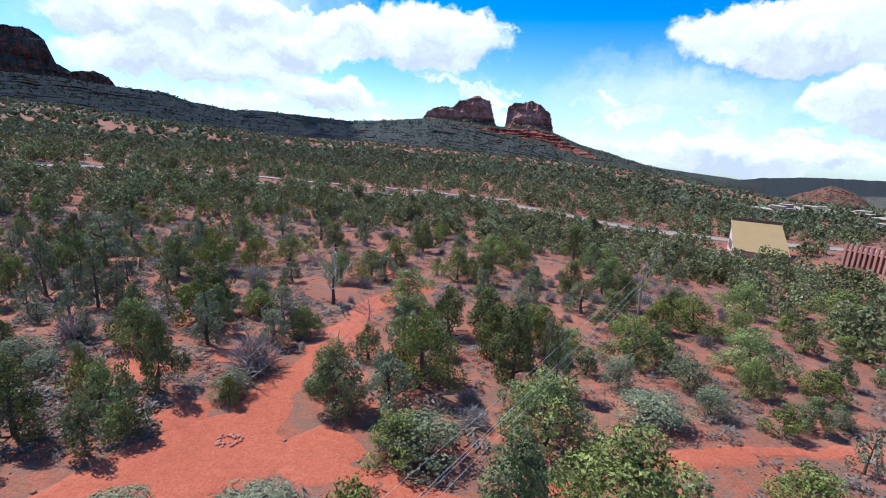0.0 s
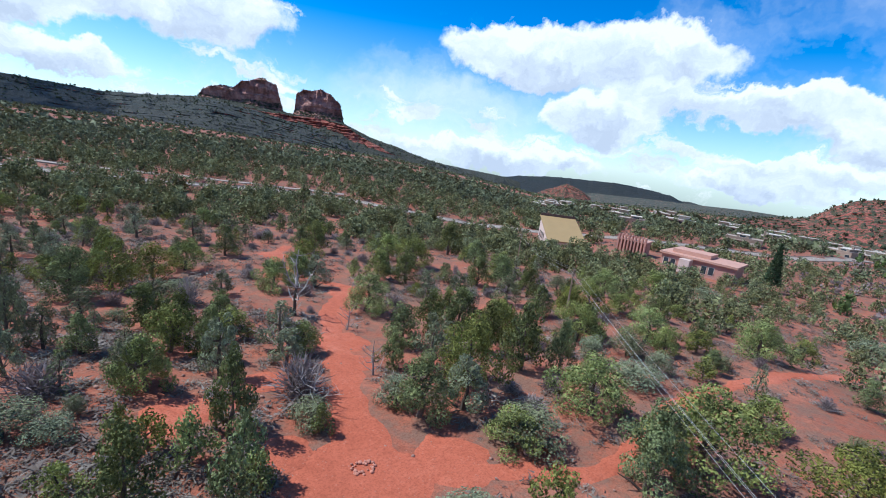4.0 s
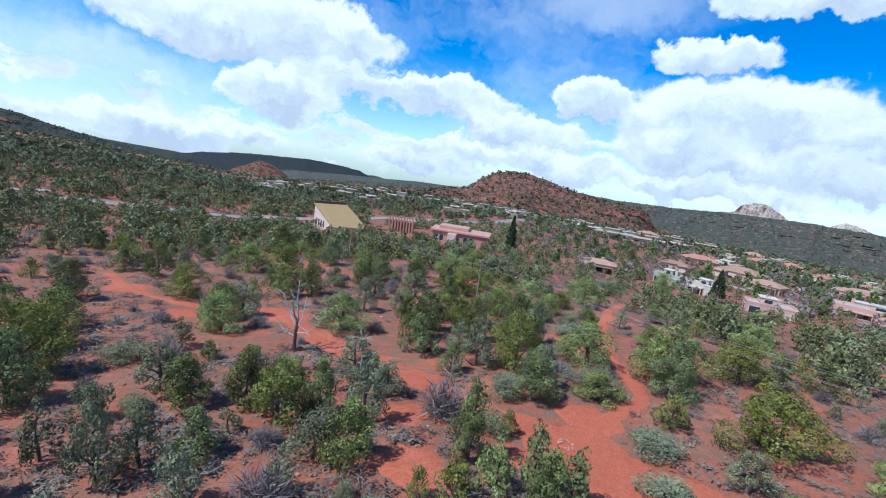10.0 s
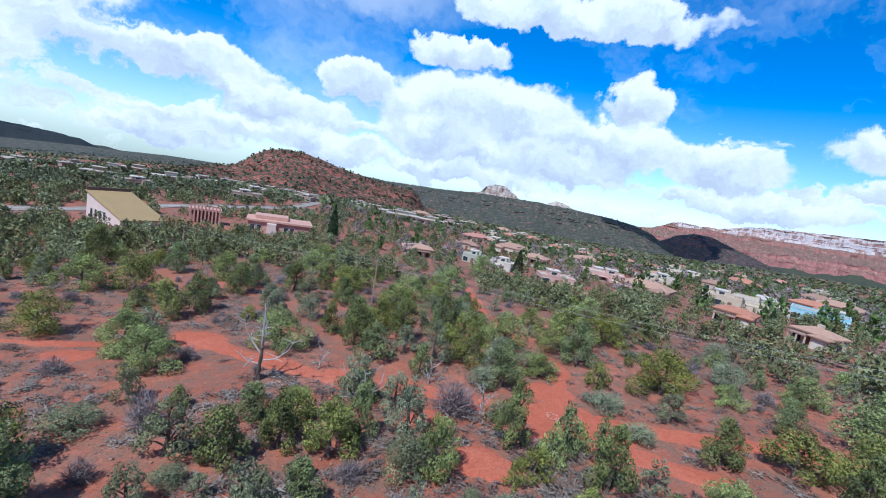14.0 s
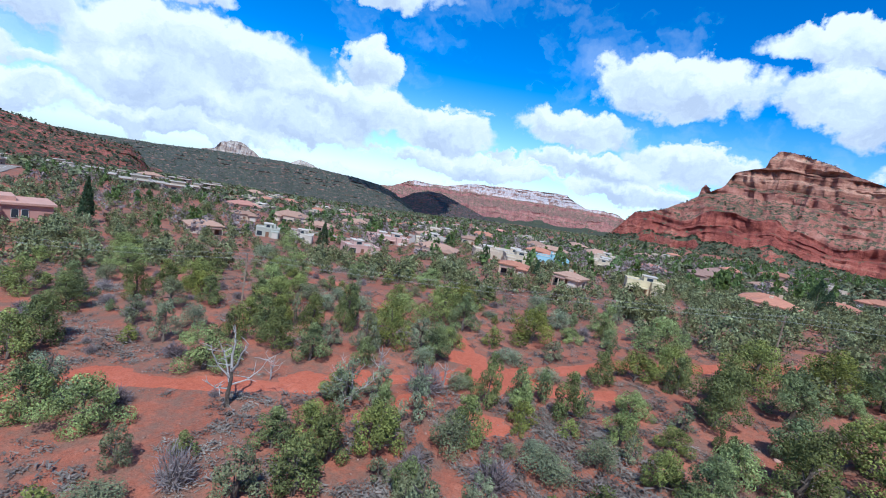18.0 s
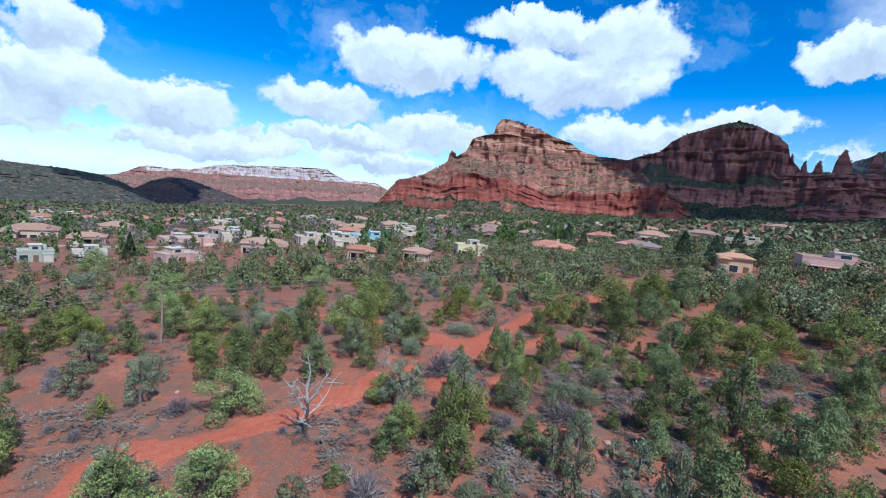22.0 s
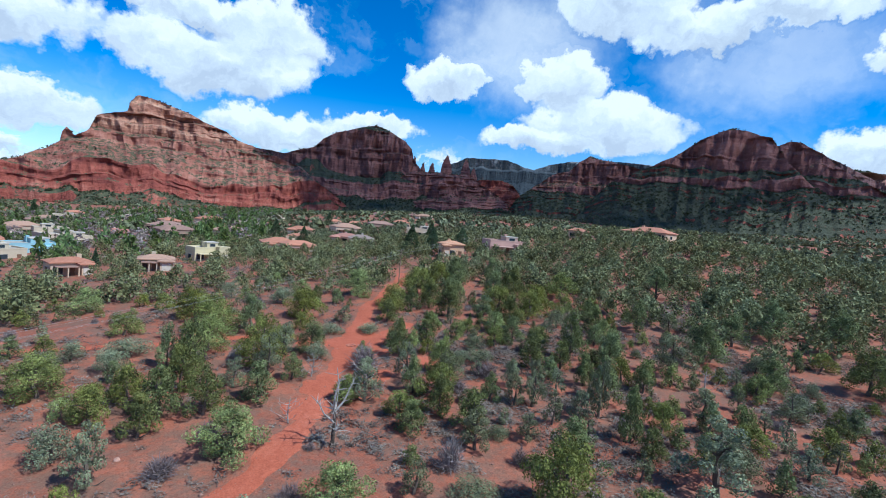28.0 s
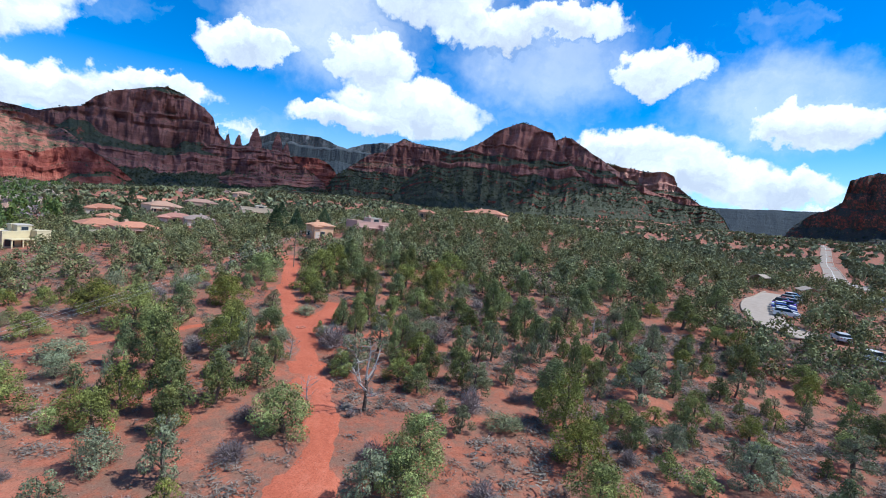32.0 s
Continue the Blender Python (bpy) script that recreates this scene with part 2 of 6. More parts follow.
def plain(name, c, rough=0.8, spread=0.25, scale=2.0, metal=0.0, relief=0.15):
    """Paint, stucco, wood and the like: a colour with two scales of unevenness."""
    m, w, b = material(name, rough, metal)
    p = place_of(w)
    k = w.math("ADD", w.math("MULTIPLY", w.noise(p, scale, 5, 0.6).outputs[0], 0.6), w.math("MULTIPLY", w.noise(p, scale * 9, 3, 0.6).outputs[0], 0.4))
    own = w.n("ShaderNodeObjectInfo").outputs["Random"]
    k = w.math("ADD", k, w.math("MULTIPLY_ADD", own, 0.3, -0.15))
    c0, c1 = tuple(v * (1 - spread) for v in c), tuple(min(1, v * (1 + spread)) for v in c)
    w.put(w.ramp(k, (0.3, c0), (0.7, c1)), b.inputs["Base Color"])
    bump(w, b, k, relief, 0.02)
    return m


def rock_material(name, reds, green=(0.075, 0.090, 0.050), cover=0.5, band=0.05, snow_above=None, speck=0.10, strata=0.46, varnish_shade=0.26):
    """Layered sandstone, streaked down its faces, with scrub on its gentler slopes, and old snow on high ledges."""
    m, w, b = material(name, 0.95)
    geo = w.n("ShaderNodeNewGeometry")
    p = geo.outputs["Position"]
    up = w.n("ShaderNodeSeparateXYZ", Vector=geo.outputs["Normal"]).outputs[2]
    z = w.n("ShaderNodeSeparateXYZ", Vector=p).outputs[2]
    warp = w.noise(p, 0.004, 4, 0.6).outputs[0]
    drift = w.noise(p, 0.02, 4, 0.6).outputs[0]
    tilt = w.math("ADD", w.math("MULTIPLY", warp, 2.0), w.math("MULTIPLY", drift, 1.2))
    layers = w.noise(w.n("ShaderNodeCombineXYZ", X=tilt, Y=0.0, Z=w.math("MULTIPLY", z, band)).outputs[0], 1.0, 6, 0.72).outputs[0]
    swerve = w.vec("MULTIPLY_ADD", w.noise(p, 0.012, 3, 0.6).outputs["Color"], (60.0, 60.0, 0.0), p)
    streak = w.noise(w.vec("MULTIPLY", swerve, (0.030, 0.030, 0.009)), 1.0, 4, 0.6).outputs[0]
    blotch = w.noise(p, 0.03, 7, 0.72).outputs[0]
    k = w.math("ADD", w.math("MULTIPLY", layers, strata), w.math("ADD", w.math("MULTIPLY", streak, varnish_shade), w.math("MULTIPLY", blotch, 1.05 - strata - varnish_shade)))
    k = w.math("MULTIPLY_ADD", w.math("SUBTRACT", k, 0.525), 1.45, 0.525)
    c = w.ramp(k, (0.38, reds[0]), (0.50, reds[1]), (0.60, reds[2]), (0.72, reds[3]))
    # crevice shade painted in as dark upright noise lines
    crevice_shade = w.noise(w.vec("MULTIPLY", swerve, (0.055, 0.055, 0.012)), 1.0, 2, 0.5).outputs[0]
    c = w.mix(w.math("MULTIPLY", w.ramp(crevice_shade, (0.24, 1.0), (0.40, 0.0)), varnish_shade * 0.9), c, tuple(v * 0.45 for v in reds[0]))
    dots = w.noise(p, speck, 4, 0.85).outputs[0]
    slope = w.n("ShaderNodeMapRange", Value=up)
    slope.inputs["From Min"].default_value, slope.inputs["From Max"].default_value = 0.30, 0.75
    reach = w.math("ADD", dots, w.math("MULTIPLY_ADD", slope.outputs[0], 0.22, -0.30 + 0.16 * cover))
    lush = w.math("MULTIPLY", w.ramp(reach, (0.48, 0.0), (0.53, 1.0)), 0.95)
    c = w.mix(lush, c, w.mix(w.noise(p, speck * 3, 3).outputs[0], tuple(v * 0.6 for v in green), tuple(v * 1.5 for v in green)))
    if snow_above is not None:
        hi = w.n("ShaderNodeMapRange", Value=w.math("ADD", z, w.math("MULTIPLY_ADD", dots, 90.0, -45.0)))
        hi.inputs["From Min"].default_value, hi.inputs["From Max"].default_value = snow_above, snow_above + 90
        c = w.mix(w.math("MULTIPLY", hi.outputs[0], w.ramp(w.math("ADD", w.math("MULTIPLY_ADD", streak, 0.35, w.math("MULTIPLY", blotch, 0.65)), w.math("MULTIPLY", slope.outputs[0], 0.3)), (0.52, 0.0), (0.66, 0.34))), c, (0.74, 0.76, 0.80))
    w.put(c, b.inputs["Base Color"])
    bump(w, b, w.math("ADD", w.math("MULTIPLY", layers, strata * 2), w.math("ADD", streak, w.math("ADD", blotch, dots))), 1.0, 5.0)
    return m


SOIL = soil_material("red soil", (0.25, 0.078, 0.045), (0.36, 0.115, 0.066), (0.45, 0.17, 0.105), (0.205, 0.120, 0.084))
TRAIL = soil_material("bare trail dirt", (0.38, 0.096, 0.050), (0.46, 0.122, 0.066), (0.52, 0.165, 0.098))
BARK = plain("shaggy juniper bark", (0.13, 0.10, 0.08), 0.95, 0.4, 6.0)
DEADWOOD = plain("bleached dead wood", (0.36, 0.32, 0.29), 0.9, 0.35, 5.0)
LEAF_J = leaf_material("juniper foliage", (0.064, 0.073, 0.028), (0.385, 0.418, 0.135), 0.13)
LEAF_D = leaf_material("pinyon foliage", (0.052, 0.060, 0.030), (0.285, 0.315, 0.122), 0.13)
LEAF_S = leaf_material("thin grey-green foliage", (0.085, 0.090, 0.056), (0.33, 0.350, 0.200), 0.13)
BRUSH = leaf_material("dry grey brush", (0.115, 0.090, 0.074), (0.285, 0.238, 0.200), 0.15, 0.25)
TWIG_GREY = leaf_material("leafless grey-lilac twigs", (0.17, 0.135, 0.128), (0.32, 0.27, 0.26), 0.2)
STONE = plain("pale red stone", (0.36, 0.205, 0.155), 0.9, 0.35, 4.0)
RUBBLE = plain("orange-red rubble", (0.46, 0.20, 0.14), 0.9, 0.3, 4.0)
WOODS = leaf_material("juniper woods", (0.054, 0.059, 0.031), (0.298, 0.305, 0.142), 0.13, 0.16)
FAR_WOODS = leaf_material("far juniper woods", (0.046, 0.053, 0.032), (0.225, 0.240, 0.126), 0.13, 0.05)
# darker than FAR_WOODS: shadow among distant crowns is put into the colour
HILL_WOODS = leaf_material("far hillside junipers with shade in their colour", (0.040, 0.050, 0.030), (0.135, 0.150, 0.080), 0.15, 0.03)
GREENS = leaf_material("garden foliage", (0.056, 0.084, 0.032), (0.21, 0.28, 0.095), 0.28, 0.10)
TWIGS = leaf_material("leafless purple-grey twigs", (0.19, 0.145, 0.135), (0.37, 0.305, 0.285), 0.15, 0.10)
REDS = ((0.15, 0.040, 0.032), (0.26, 0.070, 0.051), (0.35, 0.108, 0.076), (0.44, 0.19, 0.135))
BUFF = ((0.19, 0.075, 0.052), (0.35, 0.16, 0.108), (0.48, 0.26, 0.18), (0.60, 0.41, 0.30))
ROCK = rock_material("red sandstone faces", REDS, cover=0.15)
ROCK_WOODED = rock_material("wooded red slope", REDS, cover=0.75)
ROCK_BUFF = rock_material("buff and orange sandstone layers", BUFF, cover=0.15, strata=0.68, varnish_shade=0.12)
# purple-grey version of the reds: shade and haze put into the colour
FLUTED = rock_material("fluted red cliff greyed for shade and haze", ((0.15, 0.066, 0.060), (0.25, 0.105, 0.088), (0.34, 0.15, 0.122), (0.42, 0.22, 0.18)), cover=0.1, strata=0.42, varnish_shade=0.20)
# lighter rock: haze glow and sun on far faces are put into the colour
TOWER_ROCK = rock_material("weathered rose-red rock lightened for haze and sun", ((0.22, 0.105, 0.092), (0.36, 0.175, 0.145), (0.48, 0.255, 0.205), (0.58, 0.37, 0.30)), cover=0.12, strata=0.30, varnish_shade=0.24)
TALUS = rock_material("red talus with scrub", REDS, cover=1.15)
WOODED_FOOT = rock_material("dark wooded foot of the rocks", REDS, green=(0.045, 0.060, 0.038), cover=1.9, speck=0.07)
WOODED_SLOPE = rock_material("red slope under scattered junipers", REDS, green=(0.034, 0.043, 0.030), cover=2.0, speck=0.07)
BENCH = rock_material("scrubby ledge", ((0.22, 0.08, 0.06), (0.32, 0.125, 0.09), (0.40, 0.18, 0.13), (0.46, 0.25, 0.19)), green=(0.075, 0.080, 0.045), cover=0.62)
CAP_GREEN = rock_material("green wooded cap", BUFF, green=(0.055, 0.070, 0.038), cover=1.5)
HILL_RED = rock_material("bare red hillside", ((0.19, 0.055, 0.042), (0.28, 0.082, 0.060), (0.36, 0.115, 0.084), (0.44, 0.19, 0.14)), green=(0.050, 0.060, 0.034), cover=0.66, speck=0.10)
# blue-green cover: the haze of distance is put into the colour
ROCK_DARK = rock_material("wooded mesa with haze-blue tint", REDS, green=(0.042, 0.054, 0.047), cover=2.1)
RIDGE = rock_material("ridge of purple-brown soil dotted with junipers", ((0.17, 0.092, 0.070), (0.24, 0.135, 0.105), (0.30, 0.18, 0.14), (0.36, 0.24, 0.19)), green=(0.052, 0.062, 0.045), cover=1.05, speck=0.07)
# dark reds with part of the hill's cloud shade put into the colour
HILL_DARK = rock_material("rounded red hill darkened for cloud shade", ((0.10, 0.05, 0.048), (0.15, 0.072, 0.066), (0.19, 0.092, 0.082), (0.24, 0.13, 0.11)), green=(0.045, 0.05, 0.045), cover=0.8, speck=0.07)
ROCK_SNOW = rock_material("snow-dusted buff cliff", ((0.22, 0.13, 0.115), (0.34, 0.21, 0.175), (0.44, 0.29, 0.24), (0.52, 0.38, 0.32)), cover=0.35, snow_above=-150, band=0.03, varnish_shade=0.1)
# greyed reds that carry distance haze in the colour
ROCK_FAR = rock_material("red lower cliff with haze in its colour", ((0.21, 0.090, 0.085), (0.29, 0.125, 0.110), (0.37, 0.175, 0.145), (0.44, 0.26, 0.21)), cover=0.5, band=0.02)
ROCK_PALE = rock_material("pale limestone dome", ((0.26, 0.19, 0.16), (0.40, 0.32, 0.27), (0.50, 0.43, 0.37), (0.58, 0.53, 0.48)), cover=0.3, strata=0.3, varnish_shade=0.15)
# blue-dark tones: far haze and cloud shade are put into the colour
ROCK_BACK = rock_material("wooded rim with old snow, haze and shade in its colour", ((0.060, 0.046, 0.046), (0.085, 0.064, 0.062), (0.115, 0.09, 0.085), (0.16, 0.13, 0.12)), green=(0.030, 0.040, 0.048), cover=2.2, snow_above=360)

# ---- the lie of the land ----
# azimuth and the elevation, in degrees, at which the land lies 1200 m out
FOOT = [(0, -1.2), (10, -1.5), (22, -1.9), (36, -2.4), (54, -4.4), (62, -4.3), (75, -3.6), (95, -4.0), (116, -4.6), (130, -4.5), 
        (144, -3.4), (157, -2.7), (170, -2.0), (185, -1.0), (200, 0.1), (215, 0.7), (225, 0.7), (240, 1.3), (252, 1.4), (266, 1.1), (285, 1.4), (310, 1.5), (334, 0.8), (350, -0.6), (360, -1.2)]
FOOT_AZ, FOOT_EL = np.array(FOOT).T


def land(x, y):
    """The height of the ground."""
    x, y = np.asarray(x, float), np.asarray(y, float)
    d = np.hypot(x, y)
    az = np.degrees(np.arctan2(x, y)) % 360
    far = 18 + 1200 * np.tan(np.radians(np.interp(az, FOOT_AZ, FOOT_EL)))
    g = np.clip((d - 48) / 1152, 0, 1) ** 0.9
    # the clearing falls gently to the north-east
    near = (-0.055 * x - 0.045 * y) * np.exp(-(d / 130) ** 2)
    knoll = 11.0 * np.exp(-((x + 150) ** 2 + (y + 110) ** 2) / 70 ** 2)
    roll = 0.12 * np.sin(x * 0.31 + 1.3 * np.sin(y * 0.17)) + 0.12 * np.sin(y * 0.27 + x * 0.09)
    hills = np.clip((d - 90) / 300, 0, 1) * (2.0 * np.sin(x * 0.021 + 1.0) * np.sin(y * 0.017 + 2.0) + 4.0 * np.sin(x * 0.006) * np.sin(y * 0.0051 + 1.0))
    # past the foot of the hills, falling country keeps falling
    beyond = np.where(far < 18, (d - 1200).clip(0) * np.tan(np.radians(np.interp(az, FOOT_AZ, FOOT_EL) + 0.25).clip(-0.2, 0)), 0)
    return far * g + near + knoll + roll + hills + beyond


def at_land(x, y, up=0.0):
    return Vector((x, y, float(land(x, y)) + up))


def mesh_object(name, verts, faces, mat, smooth=False):
    me = bpy.data.meshes.new(name)
    me.from_pydata([tuple(v) for v in verts], [], [tuple(f) for f in faces])
    me.materials.append(mat)
    if smooth:
        me.polygons.foreach_set("use_smooth", [True] * len(me.polygons))
    me.update()
    return new(name, me)


def bulk_mesh(name, verts, tris, mat):
    """A mesh from big arrays."""
    me = bpy.data.meshes.new(name)
    verts, tris = np.asarray(verts, np.float32), np.asarray(tris, np.int32)
    me.vertices.add(len(verts))
    me.vertices.foreach_set("co", verts.ravel())
    me.loops.add(tris.size)
    me.loops.foreach_set("vertex_index", tris.ravel())
    me.polygons.add(len(tris))
    me.polygons.foreach_set("loop_start", np.arange(0, tris.size, 3, dtype=np.int32))
    me.materials.append(mat)
    me.update(calc_edges=True)
    return new(name, me)


def grid_faces(rows, cols, wrap=False):
    out = []
    for i in range(rows - 1):
        for j in range(cols if wrap else cols - 1):
            k = (j + 1) % cols
            out.append((i * cols + j, i * cols + k, (i + 1) * cols + k, (i + 1) * cols + j))
    return out


def build_ground():
    rings = np.concatenate([[0.3], np.arange(1, 80, 0.9), np.geomspace(81, 4900, 90)])
    angs = np.linspace(0, 2 * np.pi, 300, endpoint=False)
    r, a = np.meshgrid(rings, angs, indexing="ij")
    x, y = (r * np.sin(a)).ravel(), (r * np.cos(a)).ravel()
    z = land(x, y)
    faces = [tuple(reversed(f)) for f in grid_faces(len(rings), len(angs), True)]
    faces.append(tuple(range(len(angs)))[::-1])
    ob = mesh_object("ground", np.stack([x, y, z], 1), faces, SOIL, True)
    return tagged(ob, "red desert soil with grey brush litter reaching the horizon", "ground", kind="structure")


ground = build_ground()

# trails as centre lines and widths
TRAILS = [
    ([(14, 7), (10.5, 5), (7, 2), (4, -3), (1.2, -9), (-1.3, -15), (-3.8, -20), (-6, -26), (-9, -32), (-13, -42), (-18, -50), (-24, -59), (-30, -72)], 3.0),
    ([(-5, -24.5), (0, -26.7), (4, -30.3), (12, -30.3), (16, -29.4), (23, -29.6), (30, -30.2), (42, -32.8), (57, -37.4)], 1.6),
    ([(-5.5, -22), (-9.3, -24.5), (-12, -27.2), (-16.5, -31.5)], 3.0),
    ([(14, 7), (10, 14), (9, 20), (10.7, 27), (17, 36)], 1.6),
]
PATCHES = [(11.5, 6, 2.9), (10.7, 26.5, 2.6), (6.4, 15, 2.0), (-6, -24.3, 3.4), (-8.4, -20.5, 1.6), (-12.3, -15.1, 2.2), (-6, -13, 1.8), (-8.5, -26.5, 2.3), (2.5, -7.5, 2.4), (-1, -25.5, 2.4), (0.4, -12, 2.2)]


def spline(points, step=0.6):
    pts = np.array(points, float)
    s = np.r_[0, np.cumsum(np.hypot(*np.diff(pts, axis=0).T))]
    n = max(3, int(s[-1] / step))
    t = np.linspace(0, s[-1], n)
    x, y = np.interp(t, s, pts[:, 0]), np.interp(t, s, pts[:, 1])
    k = np.ones(7) / 7
    xs, ys = np.convolve(np.pad(x, 3, "edge"), k, "valid"), np.convolve(np.pad(y, 3, "edge"), k, "valid")
    return np.stack([xs, ys], 1)


TRAIL_LINES = [(spline(p), w) for p, w in TRAILS]


def bare(x, y):
    """How far outside the bare earth a place lies, in metres (below nought: on it)."""
    x, y = np.asarray(x, float), np.asarray(y, float)
    best = np.full(x.shape, 1e9)
    for line, w in TRAIL_LINES:
        for q in line[::2]:
            best = np.minimum(best, np.hypot(x - q[0], y - q[1]) - w / 2)
    for px, py, r in PATCHES:
        best = np.minimum(best, np.hypot(x - px, y - py) - r)
    return best


def build_trails():
    rng = np.random.default_rng(5)
    for line, w in TRAIL_LINES:
        d = np.gradient(line, axis=0)
        d /= np.hypot(*d.T)[:, None]
        side = np.stack([-d[:, 1], d[:, 0]], 1)
        n = len(line)
        wob = [np.convolve(rng.normal(0, 1, n + 8), np.ones(9) / 9, "valid") * 0.9 + np.convolve(rng.normal(0, 1, n + 2), np.ones(3) / 3, "valid") * 0.28 for _ in range(2)]
        verts = []
        for i in range(n):
            for k, s in enumerate(np.linspace(-1, 1, 7)):
                half = w / 2 + (wob[0][i] if s < 0 else wob[1][i]) * 0.8
                x, y = line[i] + side[i] * s * half
                verts.append((x, y, float(land(x, y)) + (0.05 if abs(s) < 0.9 else -0.03)))
        tagged(mesh_object("trail", verts, [f[::-1] for f in grid_faces(n, 7)], TRAIL, True), "bare orange-red dirt footpath worn through the scrub", "trail", kind="structure")
    for px, py, r in PATCHES:
        verts, m = [(px, py, float(land(px, py)) + 0.045)], 40
        for ring in (0.5, 0.85, 1.0):
            for j in range(m):
                a = 2 * math.pi * j / m
                q = r * ring * (1 + 0.28 * noise.noise((px + 1.7 * math.cos(a), py + 1.7 * math.sin(a), 0.3)) + 0.12 * noise.noise((4 * math.cos(a), 4 * math.sin(a), px)))
                x, y = px + q * math.cos(a), py + q * math.sin(a)
                verts.append((x, y, float(land(x, y)) + (0.045 if ring < 1 else -0.04)))
        faces = [(0, 1 + j, 1 + (j + 1) % m) for j in range(m)]
        for k in range(2):
            faces += [(1 + k * m + j, 1 + (k + 1) * m + j, 1 + (k + 1) * m + (j + 1) % m, 1 + k * m + (j + 1) % m) for j in range(m)]
        tagged(mesh_object("bare_patch", verts, faces, TRAIL, True), "patch of bare red dirt between junipers", "bare soil", kind="structure")


build_trails()


# ---- the red rocks round the valley ----
# profiles: how far in, how high, and the rock layer that ends there
BUTTE = [(0, 0, "talus"), (0.30, 0.18, "talus"), (0.50, 0.30, "talus"), (0.52, 0.52, "lower_cliff"), (0.57, 0.54, "lower_cliff"), (0.585, 0.72, "lower_cliff"), (0.62, 0.74, "upper_cliff"), (0.635, 0.93, "upper_cliff"), (0.72, 0.97, "cap"), (1, 1, "cap")]
STEPPED = [(0, 0, "talus"), (0.34, 0.13, "talus"), (0.37, 0.26, "lower_cliff"), (0.39, 0.27, "lower_cliff"), (0.41, 0.375, "lower_cliff"), (0.62, 0.53, "bench"), (0.64, 0.60, "bench"), (0.70, 0.63, "bench"), (0.72, 0.71, "upper_cliff"), (0.75, 0.72, "upper_cliff"),
           (0.772, 0.79, "upper_cliff"), (0.80, 0.81, "upper_cliff"), (0.812, 0.88, "upper_cliff"), (0.84, 0.895, "upper_cliff"), (0.85, 0.96, "upper_cliff"), (1, 1, "cap")]
DOME = [(0, 0, "talus"), (0.40, 0.20, "talus"), (0.425, 0.27, "lower_cliff"), (0.45, 0.28, "lower_cliff"), (0.47, 0.35, "lower_cliff"), (0.62, 0.42, "bench"), (0.65, 0.64, "upper_cliff"), (0.66, 0.66, "upper_cliff"), (0.69, 0.86, "upper_cliff"), (0.78, 0.95, "cap"), (1, 1, "cap")]
WOODED = [(0, 0, "talus"), (0.30, 0.22, "talus"), (0.52, 0.42, "talus"), (0.54, 0.52, "lower_cliff"), (0.62, 0.57, "bench"), (0.64, 0.67, "upper_cliff"), (0.68, 0.69, "upper_cliff"), (0.70, 0.90, "upper_cliff"), (0.80, 0.96, "cap"), (1, 1, "cap")]
SLOPE = [(0, 0, "lower_slope"), (0.3, 0.28, "lower_slope"), (0.6, 0.60, "upper_slope"), (0.85, 0.88, "upper_slope"), (1, 1, "crest")]
RIM = [(0, 0, "talus"), (0.40, 0.32, "talus"), (0.58, 0.50, "talus"), (0.62, 0.64, "lower_cliff"), (0.70, 0.68, "lower_cliff"), (0.73, 0.90, "upper_cliff"), (0.86, 0.95, "cap"), (1, 1, "cap")]


